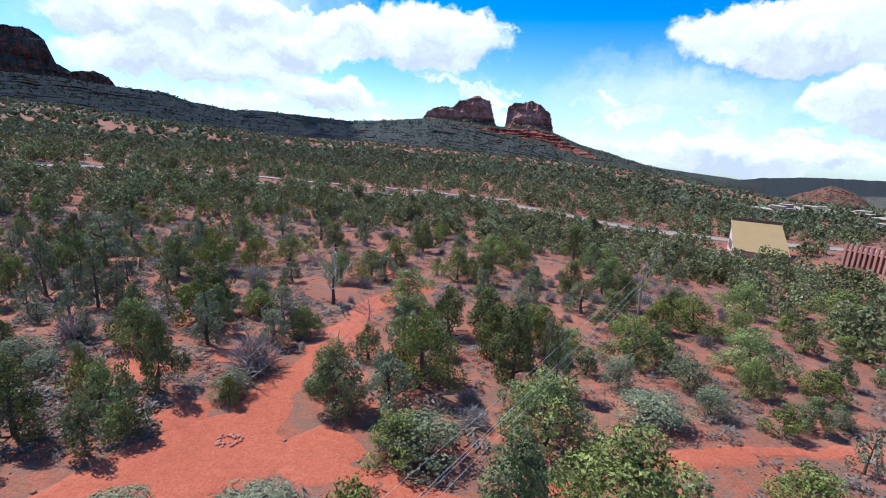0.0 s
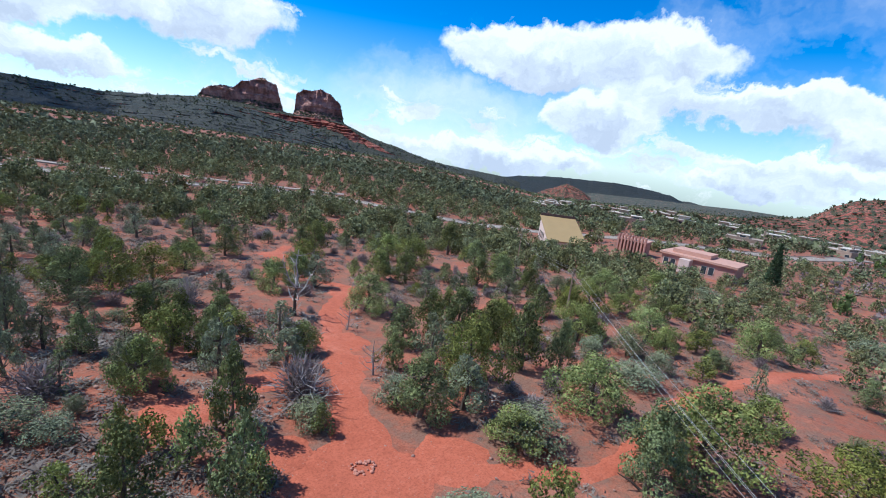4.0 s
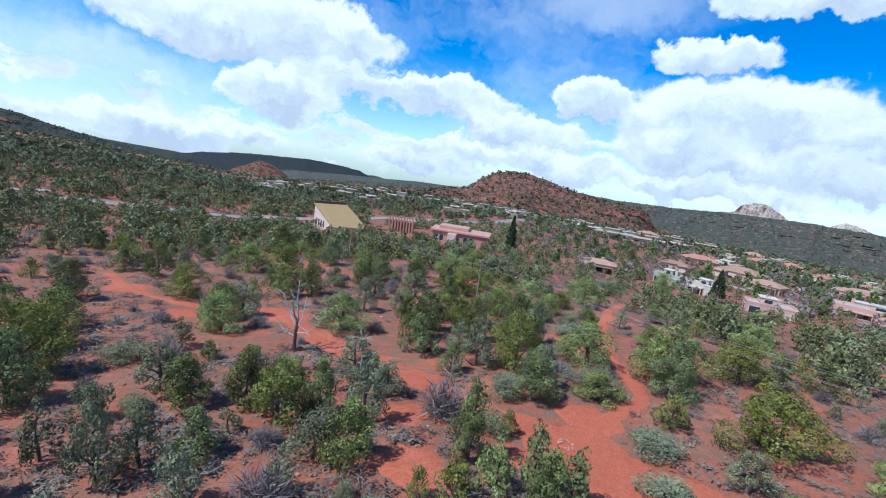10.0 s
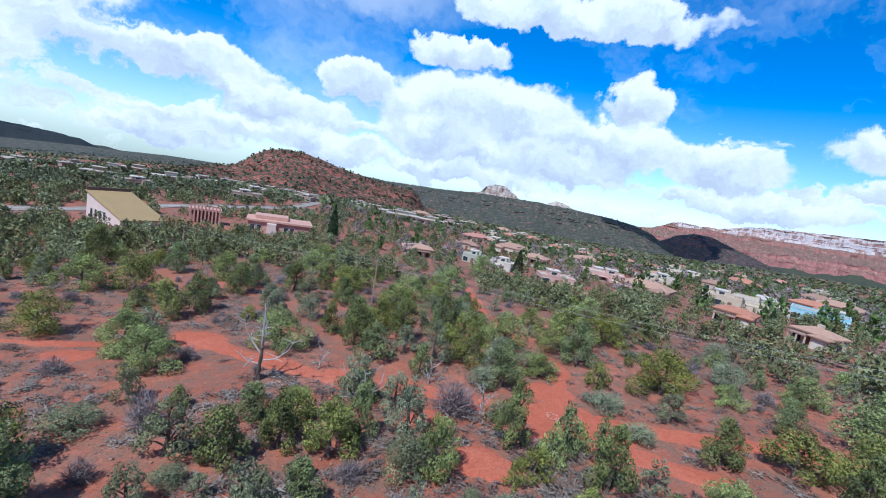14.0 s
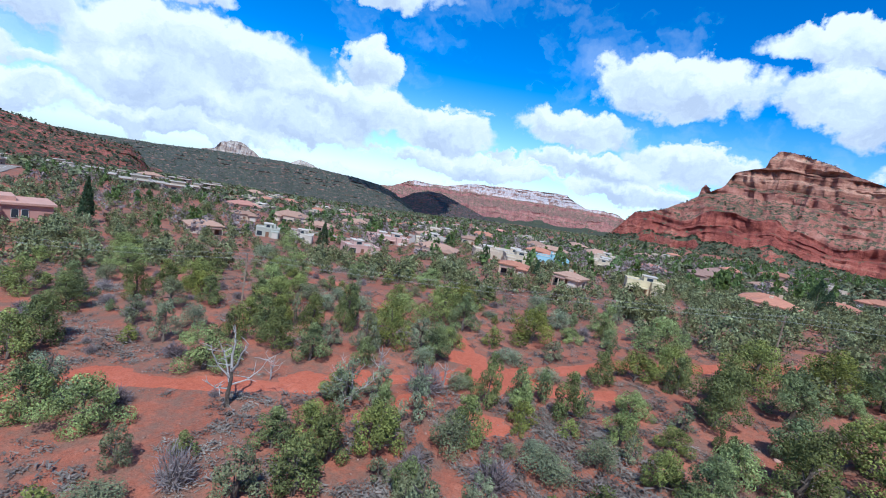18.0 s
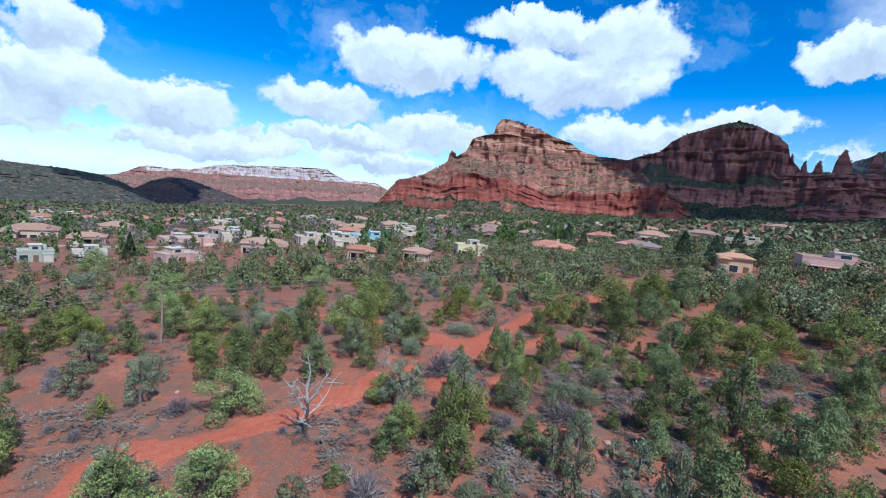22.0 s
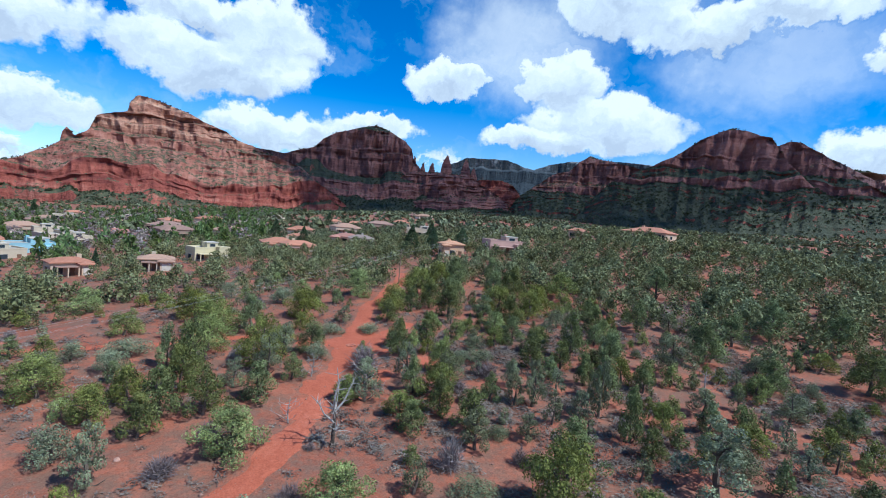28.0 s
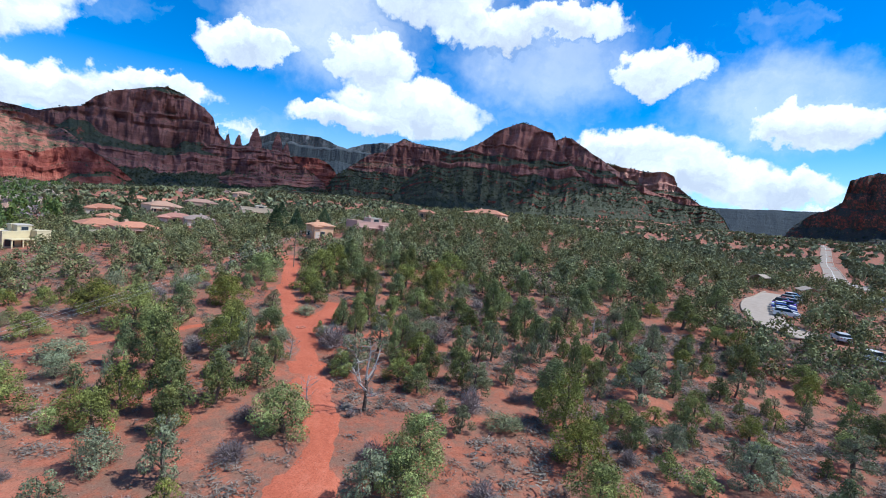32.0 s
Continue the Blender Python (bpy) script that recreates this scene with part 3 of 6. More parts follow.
def mountain(name, crest, dist, run, profile, mat, label, category, flute=1.0, jag=0.10, seed=0, base=None, steps=None, woods=1.0, layers={}):
    """A hill or butte whose skyline passes the given (azimuth, elevation) points; its layers lie level and its front falls to the plain by the profile."""
    az0, el0 = np.array(crest, float).T
    if base is None and az0[0] > 0:
        # the ends fall away to the plain
        az0, el0 = np.r_[az0[0] - 3, az0[0] - 1, az0, az0[-1] + 1, az0[-1] + 3], np.r_[el0[0] - 4.5, el0[0] - 0.9, el0, el0[-1] - 0.9, el0[-1] - 4.5]
    n = steps or int(np.clip((az0[-1] - az0[0]) * (13 if profile is not SLOPE else 7), 60, 420))
    az = np.linspace(az0[0], az0[-1], n)
    el = np.interp(az, az0, el0)
    ps, ph = np.array([q[:2] for q in profile], float).T
    cliff = [float(b[1] - a[1] > 2.2 * (b[0] - a[0])) for a, b in zip(profile, profile[1:])]
    level = profile is not SLOPE
    steps_in = np.unique(np.concatenate([np.linspace(0, 1, 40), np.linspace(0.33, 0.88, 44 if level and dist < 2000 else 2), ps, ps[1:] - 0.006]))
    highest = 18 + dist * math.tan(radians(el0.max()))
    per_degree = dist * math.pi / 180
    verts = []
    for i in range(n):
        a = radians(az[i])
        ux, uy = math.sin(a), math.cos(a)
        along = az[i] * per_degree
        rough = noise.fractal((along * 0.018, seed * 3.1, 0), 0.8, 2.2, 5) * jag
        rise = math.tan(radians(el[i] + rough))
        low = float(land(ux * (dist - run), uy * (dist - run))) - 25 if base is None else 18 + (dist - run) * math.tan(radians(base))
        crest_z = max(18 + dist * rise, low + 3)
        tall = (highest if level else crest_z) - low
        capped = None
        side = 2 * (az[i] - az0[0]) / (az0[-1] - az0[0]) - 1
        row = []
        bend = noise.fractal((along * 0.005, seed * 9.1, 1.5), 0.9, 2.1, 3) * 0.04
        for s in steps_in:
            h = float(np.interp(s, ps, ph))
            if level:
                # here and there the cliffs are buried under slopes of debris
                ramp = h * (1 - 0.5 * (1 - h)) if s < 0.3 else 0.16 + 0.72 * (s - 0.3) / 0.58
                bury = noise.fractal((along * 0.006, seed * 6.3, h * 1.6), 0.9, 2.1, 3)
                h += (min(ramp, 1.0) - h) * max(0.0, min(0.7, bury * 1.5)) * (1.0 if h < 0.55 else 0.12)
            sheer = cliff[min(len(cliff) - 1, max(0, int(np.searchsorted(ps, s)) - 1))]
            bays = noise.fractal((along * 0.006, h * 0.7, seed * 7.7), 0.9, 2.1, 3)
            ribs = 0.45 - 1.6 * abs(noise.fractal((along * 0.016, h * 1.5, seed * 1.7), 0.9, 2.1, 3))
            fine = 0.3 - abs(noise.noise((along * 0.06, h * 9.0, seed * 2.3)))
            ledge = max(-1.0, min(1.0, 3.0 * noise.noise((along * 0.012, h * 34.0, seed * 4.1))))
            keep = min(1.0, 5 * (1 - s))
            d = dist - run * (1 - s) - flute * (0.10 * run * bays + 0.065 * run * ribs + (0.018 + 0.030 * sheer) * run * fine + 0.018 * run * ledge) * (0.25 + 0.75 * h) * keep
            foot = math.exp(-((h - 0.28) / 0.16) ** 2) * 0.06 * noise.fractal((along * 0.0075, seed * 2.9, 4.4), 0.9, 2.1, 3)
            wave = bend + foot + noise.noise((along * 0.012, seed * 5.0, h * 3.0)) * 0.02
            z = low + tall * (h + (wave if 0.02 < s < 0.98 else 0)) + tall * 0.008 * noise.noise((along * 0.05, s * 30.0, seed))
            d += run * (1 - s) * 0.5 * side * side
            sight = 18 + d * rise
            if capped is None and z >= sight:
                capped = sight
            if capped is not None:
                z = min(capped, sight)
            row.append((ux * d, uy * d, z))
        end = row[-1][2]
        for k, q in ((0.12, 0.10), (0.4, 0.45), (0.8, 0.9)):
            d = dist + run * k
            row.append((ux * d, uy * d, end - (end - low) * q))
        verts += row
    cols = len(steps_in) + 3
    grid = np.array(verts).reshape(n, cols, 3)
    root = new(name)
    first = 0
    for k, (s, h, word) in enumerate(profile):
        if k and (k == len(profile) - 1 or profile[k + 1][2] != word):
            last = cols - 1 if k == len(profile) - 1 else int(np.searchsorted(steps_in, s))
            piece = mesh_object(word, grid[:, first:last + 1].reshape(-1, 3), grid_faces(n, last - first + 1), layers.get(word, mat), False)
            piece.parent = root
            much = {"talus": 1.0, "bench": 0.12, "cap": 0.12, "lower_slope": 0.3, "upper_slope": 0.5, "crest": 0.3}.get(word, 0)
            if much:
                HILLS.append((root, grid[:, first:last + 1], woods * much))
            first = last
    return tagged(root, label, category)


HILLS = []
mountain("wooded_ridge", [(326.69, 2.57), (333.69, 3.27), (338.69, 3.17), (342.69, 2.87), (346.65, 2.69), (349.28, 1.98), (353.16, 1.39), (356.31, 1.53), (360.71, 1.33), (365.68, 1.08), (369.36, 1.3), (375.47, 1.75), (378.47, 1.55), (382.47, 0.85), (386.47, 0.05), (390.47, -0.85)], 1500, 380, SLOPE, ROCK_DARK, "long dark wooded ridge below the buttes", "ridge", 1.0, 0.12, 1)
mountain("wooded_ridge", [(3.22, 0.73), (8.1, 1.01), (11.73, 1.57), (14.74, 1.9), (17.78, 1.88), (23.27, 1.46), (30.01, 1.14), (33.17, -0.07), (37.24, -1.01), (39.77, -1.66), (42.91, -2.32), (46.05, -3.06), (48.55, -3.65)], 2050, 700, SLOPE, WOODED_SLOPE, "wooded red talus slope under twin sandstone towers", "ridge", 1.0, 0.10, 2, woods=1.2)
mountain("red_ledge", [(11.79, 0.77), (14.8, 1.34), (17.83, 1.45), (20.88, 1.28), (23.93, 1.2), (27.59, 1.27), (30.07, 0.89), (32.62, -0.26), (35.18, -1.38), (37.77, -2.4)], 1900, 330, STEPPED, ROCK, "bare red ledges stepping up to the towers", "rock ledge", 1.0, 0.12, 26, woods=0.4)
mountain("sandstone_tower", [(14.28, 1.2), (14.6, 2.02), (14.98, 2.66), (15.87, 3.01), (16.75, 3.5), (17.86, 3.25), (18.14, 3.52), (18.82, 4.31), (19.62, 4.18), (20.62, 4.74), (21.36, 4.42), (22.34, 4.31), (22.64, 3.34), (22.93, 2.49), (23.25, 1.34)], 2200, 170, BUTTE, TOWER_ROCK, "backlit red sandstone tower with broken spires", "rock butte",  2.4, 0.24, 3, base=1.2, steps=200)
mountain("sandstone_tower", [(24.18, 0.98), (24.38, 1.74), (24.45, 3.6), (25.21, 4.16), (26.12, 4.18), (27.02, 4.45), (28.26, 4.06), (29.35, 3.24), (29.66, 2.22), (29.93, 0.89)], 2180, 170, BUTTE, TOWER_ROCK, "blocky backlit red sandstone tower with flat top", "rock butte",  2.0, 0.16, 4, base=0.8, steps=120)
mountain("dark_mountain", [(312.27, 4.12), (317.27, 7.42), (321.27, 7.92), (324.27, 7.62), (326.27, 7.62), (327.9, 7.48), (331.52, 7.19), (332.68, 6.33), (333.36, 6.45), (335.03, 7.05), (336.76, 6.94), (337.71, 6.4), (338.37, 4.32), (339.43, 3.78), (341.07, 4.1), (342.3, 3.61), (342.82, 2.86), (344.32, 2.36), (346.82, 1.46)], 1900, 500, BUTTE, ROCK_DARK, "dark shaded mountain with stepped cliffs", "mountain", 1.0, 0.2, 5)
mountain("distant_mesa", [(39.75, -1.88), (43.43, -2.18), (45.87, -2.42), (48.33, -2.82), (50.8, -3.38)], 4700, 500, SLOPE, ROCK_DARK, "far mountain slope with blue haze in its colour", "mesa", 0.12, 0.05, 6)
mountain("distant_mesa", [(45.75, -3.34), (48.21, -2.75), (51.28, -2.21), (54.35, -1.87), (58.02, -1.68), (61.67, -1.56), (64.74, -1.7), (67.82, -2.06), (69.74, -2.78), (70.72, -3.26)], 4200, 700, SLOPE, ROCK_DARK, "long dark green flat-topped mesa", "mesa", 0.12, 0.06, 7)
mountain("distant_mesa", [(67.89, -2.66), (69.68, -2.42), (70.92, -2.62), (72.49, -3.01)], 4600, 400, SLOPE, ROCK_DARK, "far mesa end with blue haze in its colour", "mesa", 0.12, 0.04, 8)
mountain("red_pyramid_hill", [(53.08, -4.28), (54.25, -3.59), (55.72, -2.93), (56.89, -2.4), (58.49, -2.81), (59.84, -3.72)], 2600, 300, SLOPE, HILL_RED, "small red pyramid-shaped hill", "hill", 1.0, 0.08, 9)
mountain("red_hill", [(76.04, -3.43), (79.1, -2.75), (81.54, -2.26), (82.67, -1.48), (83.32, -0.83), (84.94, 0.02), (86.76, 0.35), (89.26, 0.22), (91.85, -0.44), (95.08, -1.17), (98.27, -1.62), (102.07, -1.87)], 1100, 330, SLOPE, HILL_RED, "red rocky hill dotted with junipers behind houses", "hill", 0.8, 0.14, 10, woods=0.9)
mountain("wooded_ridge", [(60.88, -4.1), (68.5, -3.46), (74.69, -2.91), (79.61, -2.64), (94.06, -1.09), (98.44, -1.34), (104.57, -1.22), (110.64, -0.85), (116.75, -0.73), (121.09, -0.86), (125.48, -1.09), (128.03, -1.39), (130.04, -2.03), (132.2, -3.31)], 2300, 700, SLOPE, RIDGE, "long wooded ridge sloping down behind the town", "ridge", 1.0, 0.06, 11)
mountain("limestone_dome", [(107.57, -1.64), (108.38, -1.02), (109.84, -0.66), (110.34, 0.03), (111.47, 0.53), (112.69, 0.49), (113.74, -0.31), (114.75, -0.92), (115.78, -1.6)], 4400, 300, BUTTE, ROCK_PALE, "pale grey limestone dome peak", "peak", 1.0, 0.12, 12)
mountain("limestone_dome", [(116.38, -1.49), (117.2, -0.98), (118.05, -0.58), (118.78, -0.15), (119.87, -0.44), (121.19, -0.99)], 4400, 300, SLOPE, ROCK_PALE, "small pale limestone peak", "peak", 1.0, 0.10, 13)
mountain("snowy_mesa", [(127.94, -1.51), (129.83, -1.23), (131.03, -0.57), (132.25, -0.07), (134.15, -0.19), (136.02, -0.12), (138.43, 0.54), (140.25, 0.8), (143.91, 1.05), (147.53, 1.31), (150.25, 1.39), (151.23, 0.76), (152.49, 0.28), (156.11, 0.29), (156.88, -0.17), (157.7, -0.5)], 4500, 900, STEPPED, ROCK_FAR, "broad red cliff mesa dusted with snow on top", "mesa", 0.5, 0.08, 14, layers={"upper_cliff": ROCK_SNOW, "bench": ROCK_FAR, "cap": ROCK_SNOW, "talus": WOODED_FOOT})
mountain("dark_hill", [(129.31, -3.44), (130.85, -2.64), (132.35, -1.66), (134.2, -1.12), (135.77, -1.14), (138.03, -1.87), (140.6, -2.7), (143.13, -3.35)], 2500, 350, SLOPE, HILL_DARK, "rounded dark hill in cloud shade, partly put into its colour", "hill", 1.0, 0.05, 15)
mountain("red_rock_butte", [(156.71, -1.84), (157.52, -0.67), (158.7, 0.96), (161.6, 1.87), (163.62, 3.12), (164.58, 3.84), (164.65, 4.65), (165.01, 5.19), (165.62, 4.45), (166.74, 5.32), (167.3, 6.62), (168.94, 7.31), (169.83, 7.61), (170.0, 8.56), (170.64, 9.26), (172.4, 9.17), (174.99, 8.37), (177.58, 7.51), (178.88, 6.99), (180.21, 6.23), (182.14, 5.62), (184.69, 4.97), (187.27, 4.09), (189.27, 2.49), (191.77, 0.89)], 1420, 420, STEPPED, ROCK, "sunlit layered red sandstone butte with pointed peak", "rock butte", 1.0, 0.16, 16, layers={"talus": TALUS, "bench": BENCH, "upper_cliff": ROCK_BUFF, "cap": CAP_GREEN})
mountain("red_rock_butte", [(178.54, 4.44), (180.19, 5.89), (182.06, 5.7), (185.15, 5.5), (186.92, 6.18), (188.58, 6.71), (189.51, 7.77), (190.97, 8.59), (193.98, 9.62), (195.51, 9.96), (197.14, 9.45), (199.12, 8.51), (199.96, 7.71), (200.35, 6.43), (201.72, 4.93), (204.09, 3.78)], 1750, 560, DOME, ROCK, "domed dark red cliff with vertical fluting", "rock butte", 1.0, 0.10, 17, layers={"talus": WOODED_FOOT, "bench": WOODED_FOOT, "lower_cliff": FLUTED, "upper_cliff": FLUTED, "cap": CAP_GREEN})
mountain("rock_ledge", [(198.85, 4.21), (200.13, 4.94), (200.89, 5.31), (202.44, 5.15), (204.27, 5.19), (206.72, 5.24), (207.99, 4.74), (209.29, 3.95), (211.23, 2.91)], 1620, 420, DOME, FLUTED, "dark red ledges below rock spires", "rock ledge", 1.0, 0.15, 18, layers={"talus": WOODED_FOOT})
for k, (a, e, half) in enumerate([(200.43, 6.81, 0.62), (201.53, 6.29, 0.61), (202.64, 6.27, 0.79), (204.38, 7.3, 1.04), (206.73, 7.15, 0.86), (207.73, 6.25, 0.8)]):
    mountain("rock_spire", [(a - half * 1.5, 1.6), (a - half * 0.95, 2.9), (a - half * 0.55, e - 1.15), (a - half * 0.3, e - 0.5), (a - half * 0.08, e - 0.03), (a + half * 0.12, e), (a + half * 0.3, e - 0.55), (a + half * 0.6, e - 1.3), (a + half, 2.9), (a + half * 1.5, 1.6)], 1640, 110, BUTTE, FLUTED, "dark red rock spire on a ridge", "rock spire", 0.6, 0.16, 30 + k, base=1.0, steps=44)
mountain("red_buttress", [(207.47, 3.77), (208.01, 4.56), (208.72, 4.81), (210.13, 4.82), (211.35, 4.88), (212.63, 4.39), (213.3, 3.72), (214.02, 2.57)], 1640, 260, BUTTE, ROCK, "orange sunlit rock buttress", "rock buttress", 1.0, 0.12, 19)
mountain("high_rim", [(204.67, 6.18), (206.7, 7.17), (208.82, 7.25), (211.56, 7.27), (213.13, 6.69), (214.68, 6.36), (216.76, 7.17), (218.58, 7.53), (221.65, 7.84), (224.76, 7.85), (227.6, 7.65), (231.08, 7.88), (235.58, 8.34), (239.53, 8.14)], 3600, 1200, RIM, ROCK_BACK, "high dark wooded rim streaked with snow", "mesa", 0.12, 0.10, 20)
mountain("small_butte", [(213.63, 3.14), (215.35, 4.65), (217.1, 5.93), (219.2, 6.75), (220.19, 7.76), (221.26, 8.54), (222.23, 8.15), (223.18, 8.0), (225.08, 7.76), (227.67, 6.99), (230.27, 6.17), (233.58, 4.9)], 1750, 560, WOODED, FLUTED, "stepped red butte with wooded foot", "rock butte", 1.0, 0.12, 21, layers={"talus": WOODED_FOOT, "bench": BENCH, "cap": CAP_GREEN})
mountain("big_butte", [(222.34, 3.73), (224.08, 5.56), (226.52, 6.9), (228.38, 7.81), (230.25, 8.78), (232.77, 10.66), (234.39, 11.41), (235.51, 11.81), (236.71, 11.5), (238.05, 11.03), (239.06, 10.83), (239.75, 9.7), (240.8, 8.32), (242.93, 6.18), (245.81, 4.14)], 1480, 520, WOODED, FLUTED, "great dark red butte with wooded skirts", "rock butte", 1.0, 0.12, 22, layers={"talus": WOODED_FOOT, "bench": WOODED_FOOT, "cap": CAP_GREEN})
mountain("big_butte", [(237.42, 9.27), (238.94, 10.16), (239.58, 9.99), (240.51, 10.39), (241.47, 10.25), (243.12, 9.27), (244.47, 8.07), (246.49, 6.6), (249.18, 5.09)], 1580, 480, WOODED, FLUTED, "rounded dark red dome leaning on a butte", "rock butte", 1.0, 0.10, 41, layers={"talus": WOODED_FOOT, "bench": WOODED_FOOT, "cap": CAP_GREEN})
mountain("big_butte", [(240.57, 8.67), (241.79, 9.42), (243.08, 9.13), (244.07, 8.63), (245.73, 7.6), (247.39, 6.69), (249.07, 5.8), (251.09, 4.83), (253.82, 3.54)], 1700, 500, WOODED, FLUTED, "sloping red cliff with sunlit faces put into its rock colour", "rock butte", 1.3, 0.12, 42, layers={"talus": WOODED_FOOT, "bench": WOODED_FOOT, "upper_cliff": TOWER_ROCK, "cap": CAP_GREEN})
mountain("big_butte", [(245.54, 7.73), (247.47, 7.34), (249.39, 7.07), (251.95, 7.06), (252.75, 6.61), (253.22, 5.58), (254.38, 4.82), (255.42, 4.04), (257.11, 3.35)], 1850, 460, WOODED, FLUTED, "blocky end of the cliffs falling to wooded hills", "rock butte", 1.3, 0.14, 43, layers={"talus": WOODED_FOOT, "bench": WOODED_FOOT, "upper_cliff": TOWER_ROCK, "cap": CAP_GREEN})
# the shadow over this ridge is only the dark colour of ROCK_BACK
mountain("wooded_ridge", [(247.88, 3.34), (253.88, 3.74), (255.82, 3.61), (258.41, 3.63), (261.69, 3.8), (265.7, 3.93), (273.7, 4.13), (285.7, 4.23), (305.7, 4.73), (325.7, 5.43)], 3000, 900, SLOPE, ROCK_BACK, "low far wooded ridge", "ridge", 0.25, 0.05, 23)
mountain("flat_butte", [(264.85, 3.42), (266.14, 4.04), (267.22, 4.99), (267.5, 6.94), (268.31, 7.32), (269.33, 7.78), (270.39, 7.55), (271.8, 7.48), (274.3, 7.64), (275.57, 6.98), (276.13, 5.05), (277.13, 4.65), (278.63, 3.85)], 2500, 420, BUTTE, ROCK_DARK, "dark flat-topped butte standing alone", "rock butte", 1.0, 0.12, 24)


# ---- cumulus drifting over the valley, whose shadows lie on the far rocks ----
def cloud_white(thin):
    m = plain("white cloud", (0.85, 0.85, 0.85), 1.0, 0.03, 0.005, relief=0.0)
    w = Nodes(m.node_tree)
    both = w.n("ShaderNodeMixShader")
    both.inputs[0].default_value = thin
    w.put(m.node_tree.nodes["Principled BSDF"], both.inputs[1]), w.put(w.n("ShaderNodeBsdfTransparent"), both.inputs[2])
    w.put(both, m.node_tree.nodes["Material Output"].inputs["Surface"])
    return m


def cumulus(az, dist, z, half_az, half_d, seed, high=1000.0, thin=0.3):
    """A flat-based heap of cloud that stands between the sun and the given stretch of hills."""
    reach = (high - z) / math.tan(se)
    cx, cy = math.sin(radians(az)) * dist + math.sin(sa) * reach, math.cos(radians(az)) * dist + math.cos(sa) * reach
    across = dist * radians(half_az)
    rng, bm = random.Random(seed), bmesh.new()
    bmesh.ops.create_icosphere(bm, subdivisions=5, radius=1.0)
    for v in bm.verts:
        v.co *= 1 + 0.35 * noise.fractal(v.co * 1.7 + Vector((seed, 0, 0)), 0.9, 2.1, 4)
        v.co = Vector((v.co.x * across, v.co.y * half_d, v.co.z * (130 if v.co.z > 0 else 35)))
    me = bpy.data.meshes.new("cumulus_cloud")
    bm.to_mesh(me)
    bm.free()
    me.materials.append(cloud_white(thin))
    ob = new("cumulus_cloud", me)
    ob.matrix_basis = pose(cx, cy, high, 0, 0, -az)
    tagged(ob, "white cumulus cloud drifting high above the red rocks", "cloud", "clouds over the valley")


cumulus(194.5, 1620, 130, 12.0, 470, 1, thin=0.48)
cumulus(227, 1480, 110, 15.0, 480, 2, thin=0.60)
cumulus(340, 1700, 160, 25, 520, 3, 1400.0, 0.62)
cumulus(55, 3900, 0, 12, 480, 4, 2700.0, 0.75)
cumulus(131, 2400, -60, 6, 260, 5, thin=0.45)


# ---- where buildings, roads and cars stand ----
# x, y, width, height to the eaves, style
HOUSES = []
HOUSES += [(25, -95, 7.0, 2.9, 'tan_hip'), (42, -94, 7.5, 3.1, 'terra_hip'), (-54, -97, 7.0, 4.0, 'orange_hip'), (15, -117, 9.5, 3.8, 'yellow'), (-13, -134, 10.9, 3.1, 'terra_hip'), (89, -76, 10.1, 2.8, 'pink'), (-74, -99, 12.1, 4.0, 'pink'), (121, -40, 9.9, 2.9, 'tan_hip'), (68, -134, 11.1, 3.4, 'cream'), (80, -102, 13.8, 3.4, 'tan_hip'), (111, -68, 7.7, 3.1, 'white'), (121, -61, 7.5, 3.1, 'sage'), (-8, -150, 12.1, 3.1, 'terra_hip'), (-44, -168, 10.6, 2.8, 'grey_hip'), (81, -130, 9.6, 3.4, 'beige'), (122, -117, 13.4, 3.4, 'pink'), (78, -141, 11.7, 3.6, 'beige'), (68, -156, 14.7, 3.6, 'blue')]
HOUSES += [(-121, -118, 7.5, 3.1, 'terra_hip'), (-144, -102, 16.2, 3.0, 'terra_hip'), (118, -134, 10.3, 3.4, 'cream'), (-42, -187, 12.3, 2.9, 'pink_hip'), (134, -120, 10.6, 3.1, 'pink'), (134, -154, 12.1, 3.4, 'white'), (161, -106, 11.5, 2.9, 'tan_hip'), (-22, -203, 9.5, 2.9, 'terra_hip'), (181, -78, 9.8, 3.1, 'tan_hip'), (65, -197, 10.8, 3.4, 'cream'), (152, -166, 10.2, 2.9, 'tan_hip'), (135, -185, 11.2, 3.1, 'tan_hip'), (77, -221, 14.0, 3.4, 'beige'), (59, -246, 13.5, 3.1, 'red_hip'), (244, 86, 16.5, 3.4, 'brown'), (259, 33, 16.1, 3.4, 'brown'), (131, -243, 14.6, 3.4, 'tan_hip'), (227, -171, 12.9, 2.9, 'tan_hip')]
HOUSES += [(242, -185, 15.9, 2.9, 'tan_hip'), (45, -320, 20.6, 3.1, 'brown_hip'), (328, 3, 16.5, 3.4, 'brown'), (327, 38, 20.0, 3.4, 'brown'), (432, 93, 21.6, 3.4, 'brown'), (233, -487, 20.9, 2.9, 'tan_hip'), (655, -331, 21.6, 3.4, 'cream'), (726, -179, 26.4, 3.9, 'tan_hip'), (698, -316, 26.4, 3.1, 'tan_hip'), (758, 239, 26.4, 3.4, 'brown')]
# the rest of the town, farther off under its trees
town = random.Random(23)
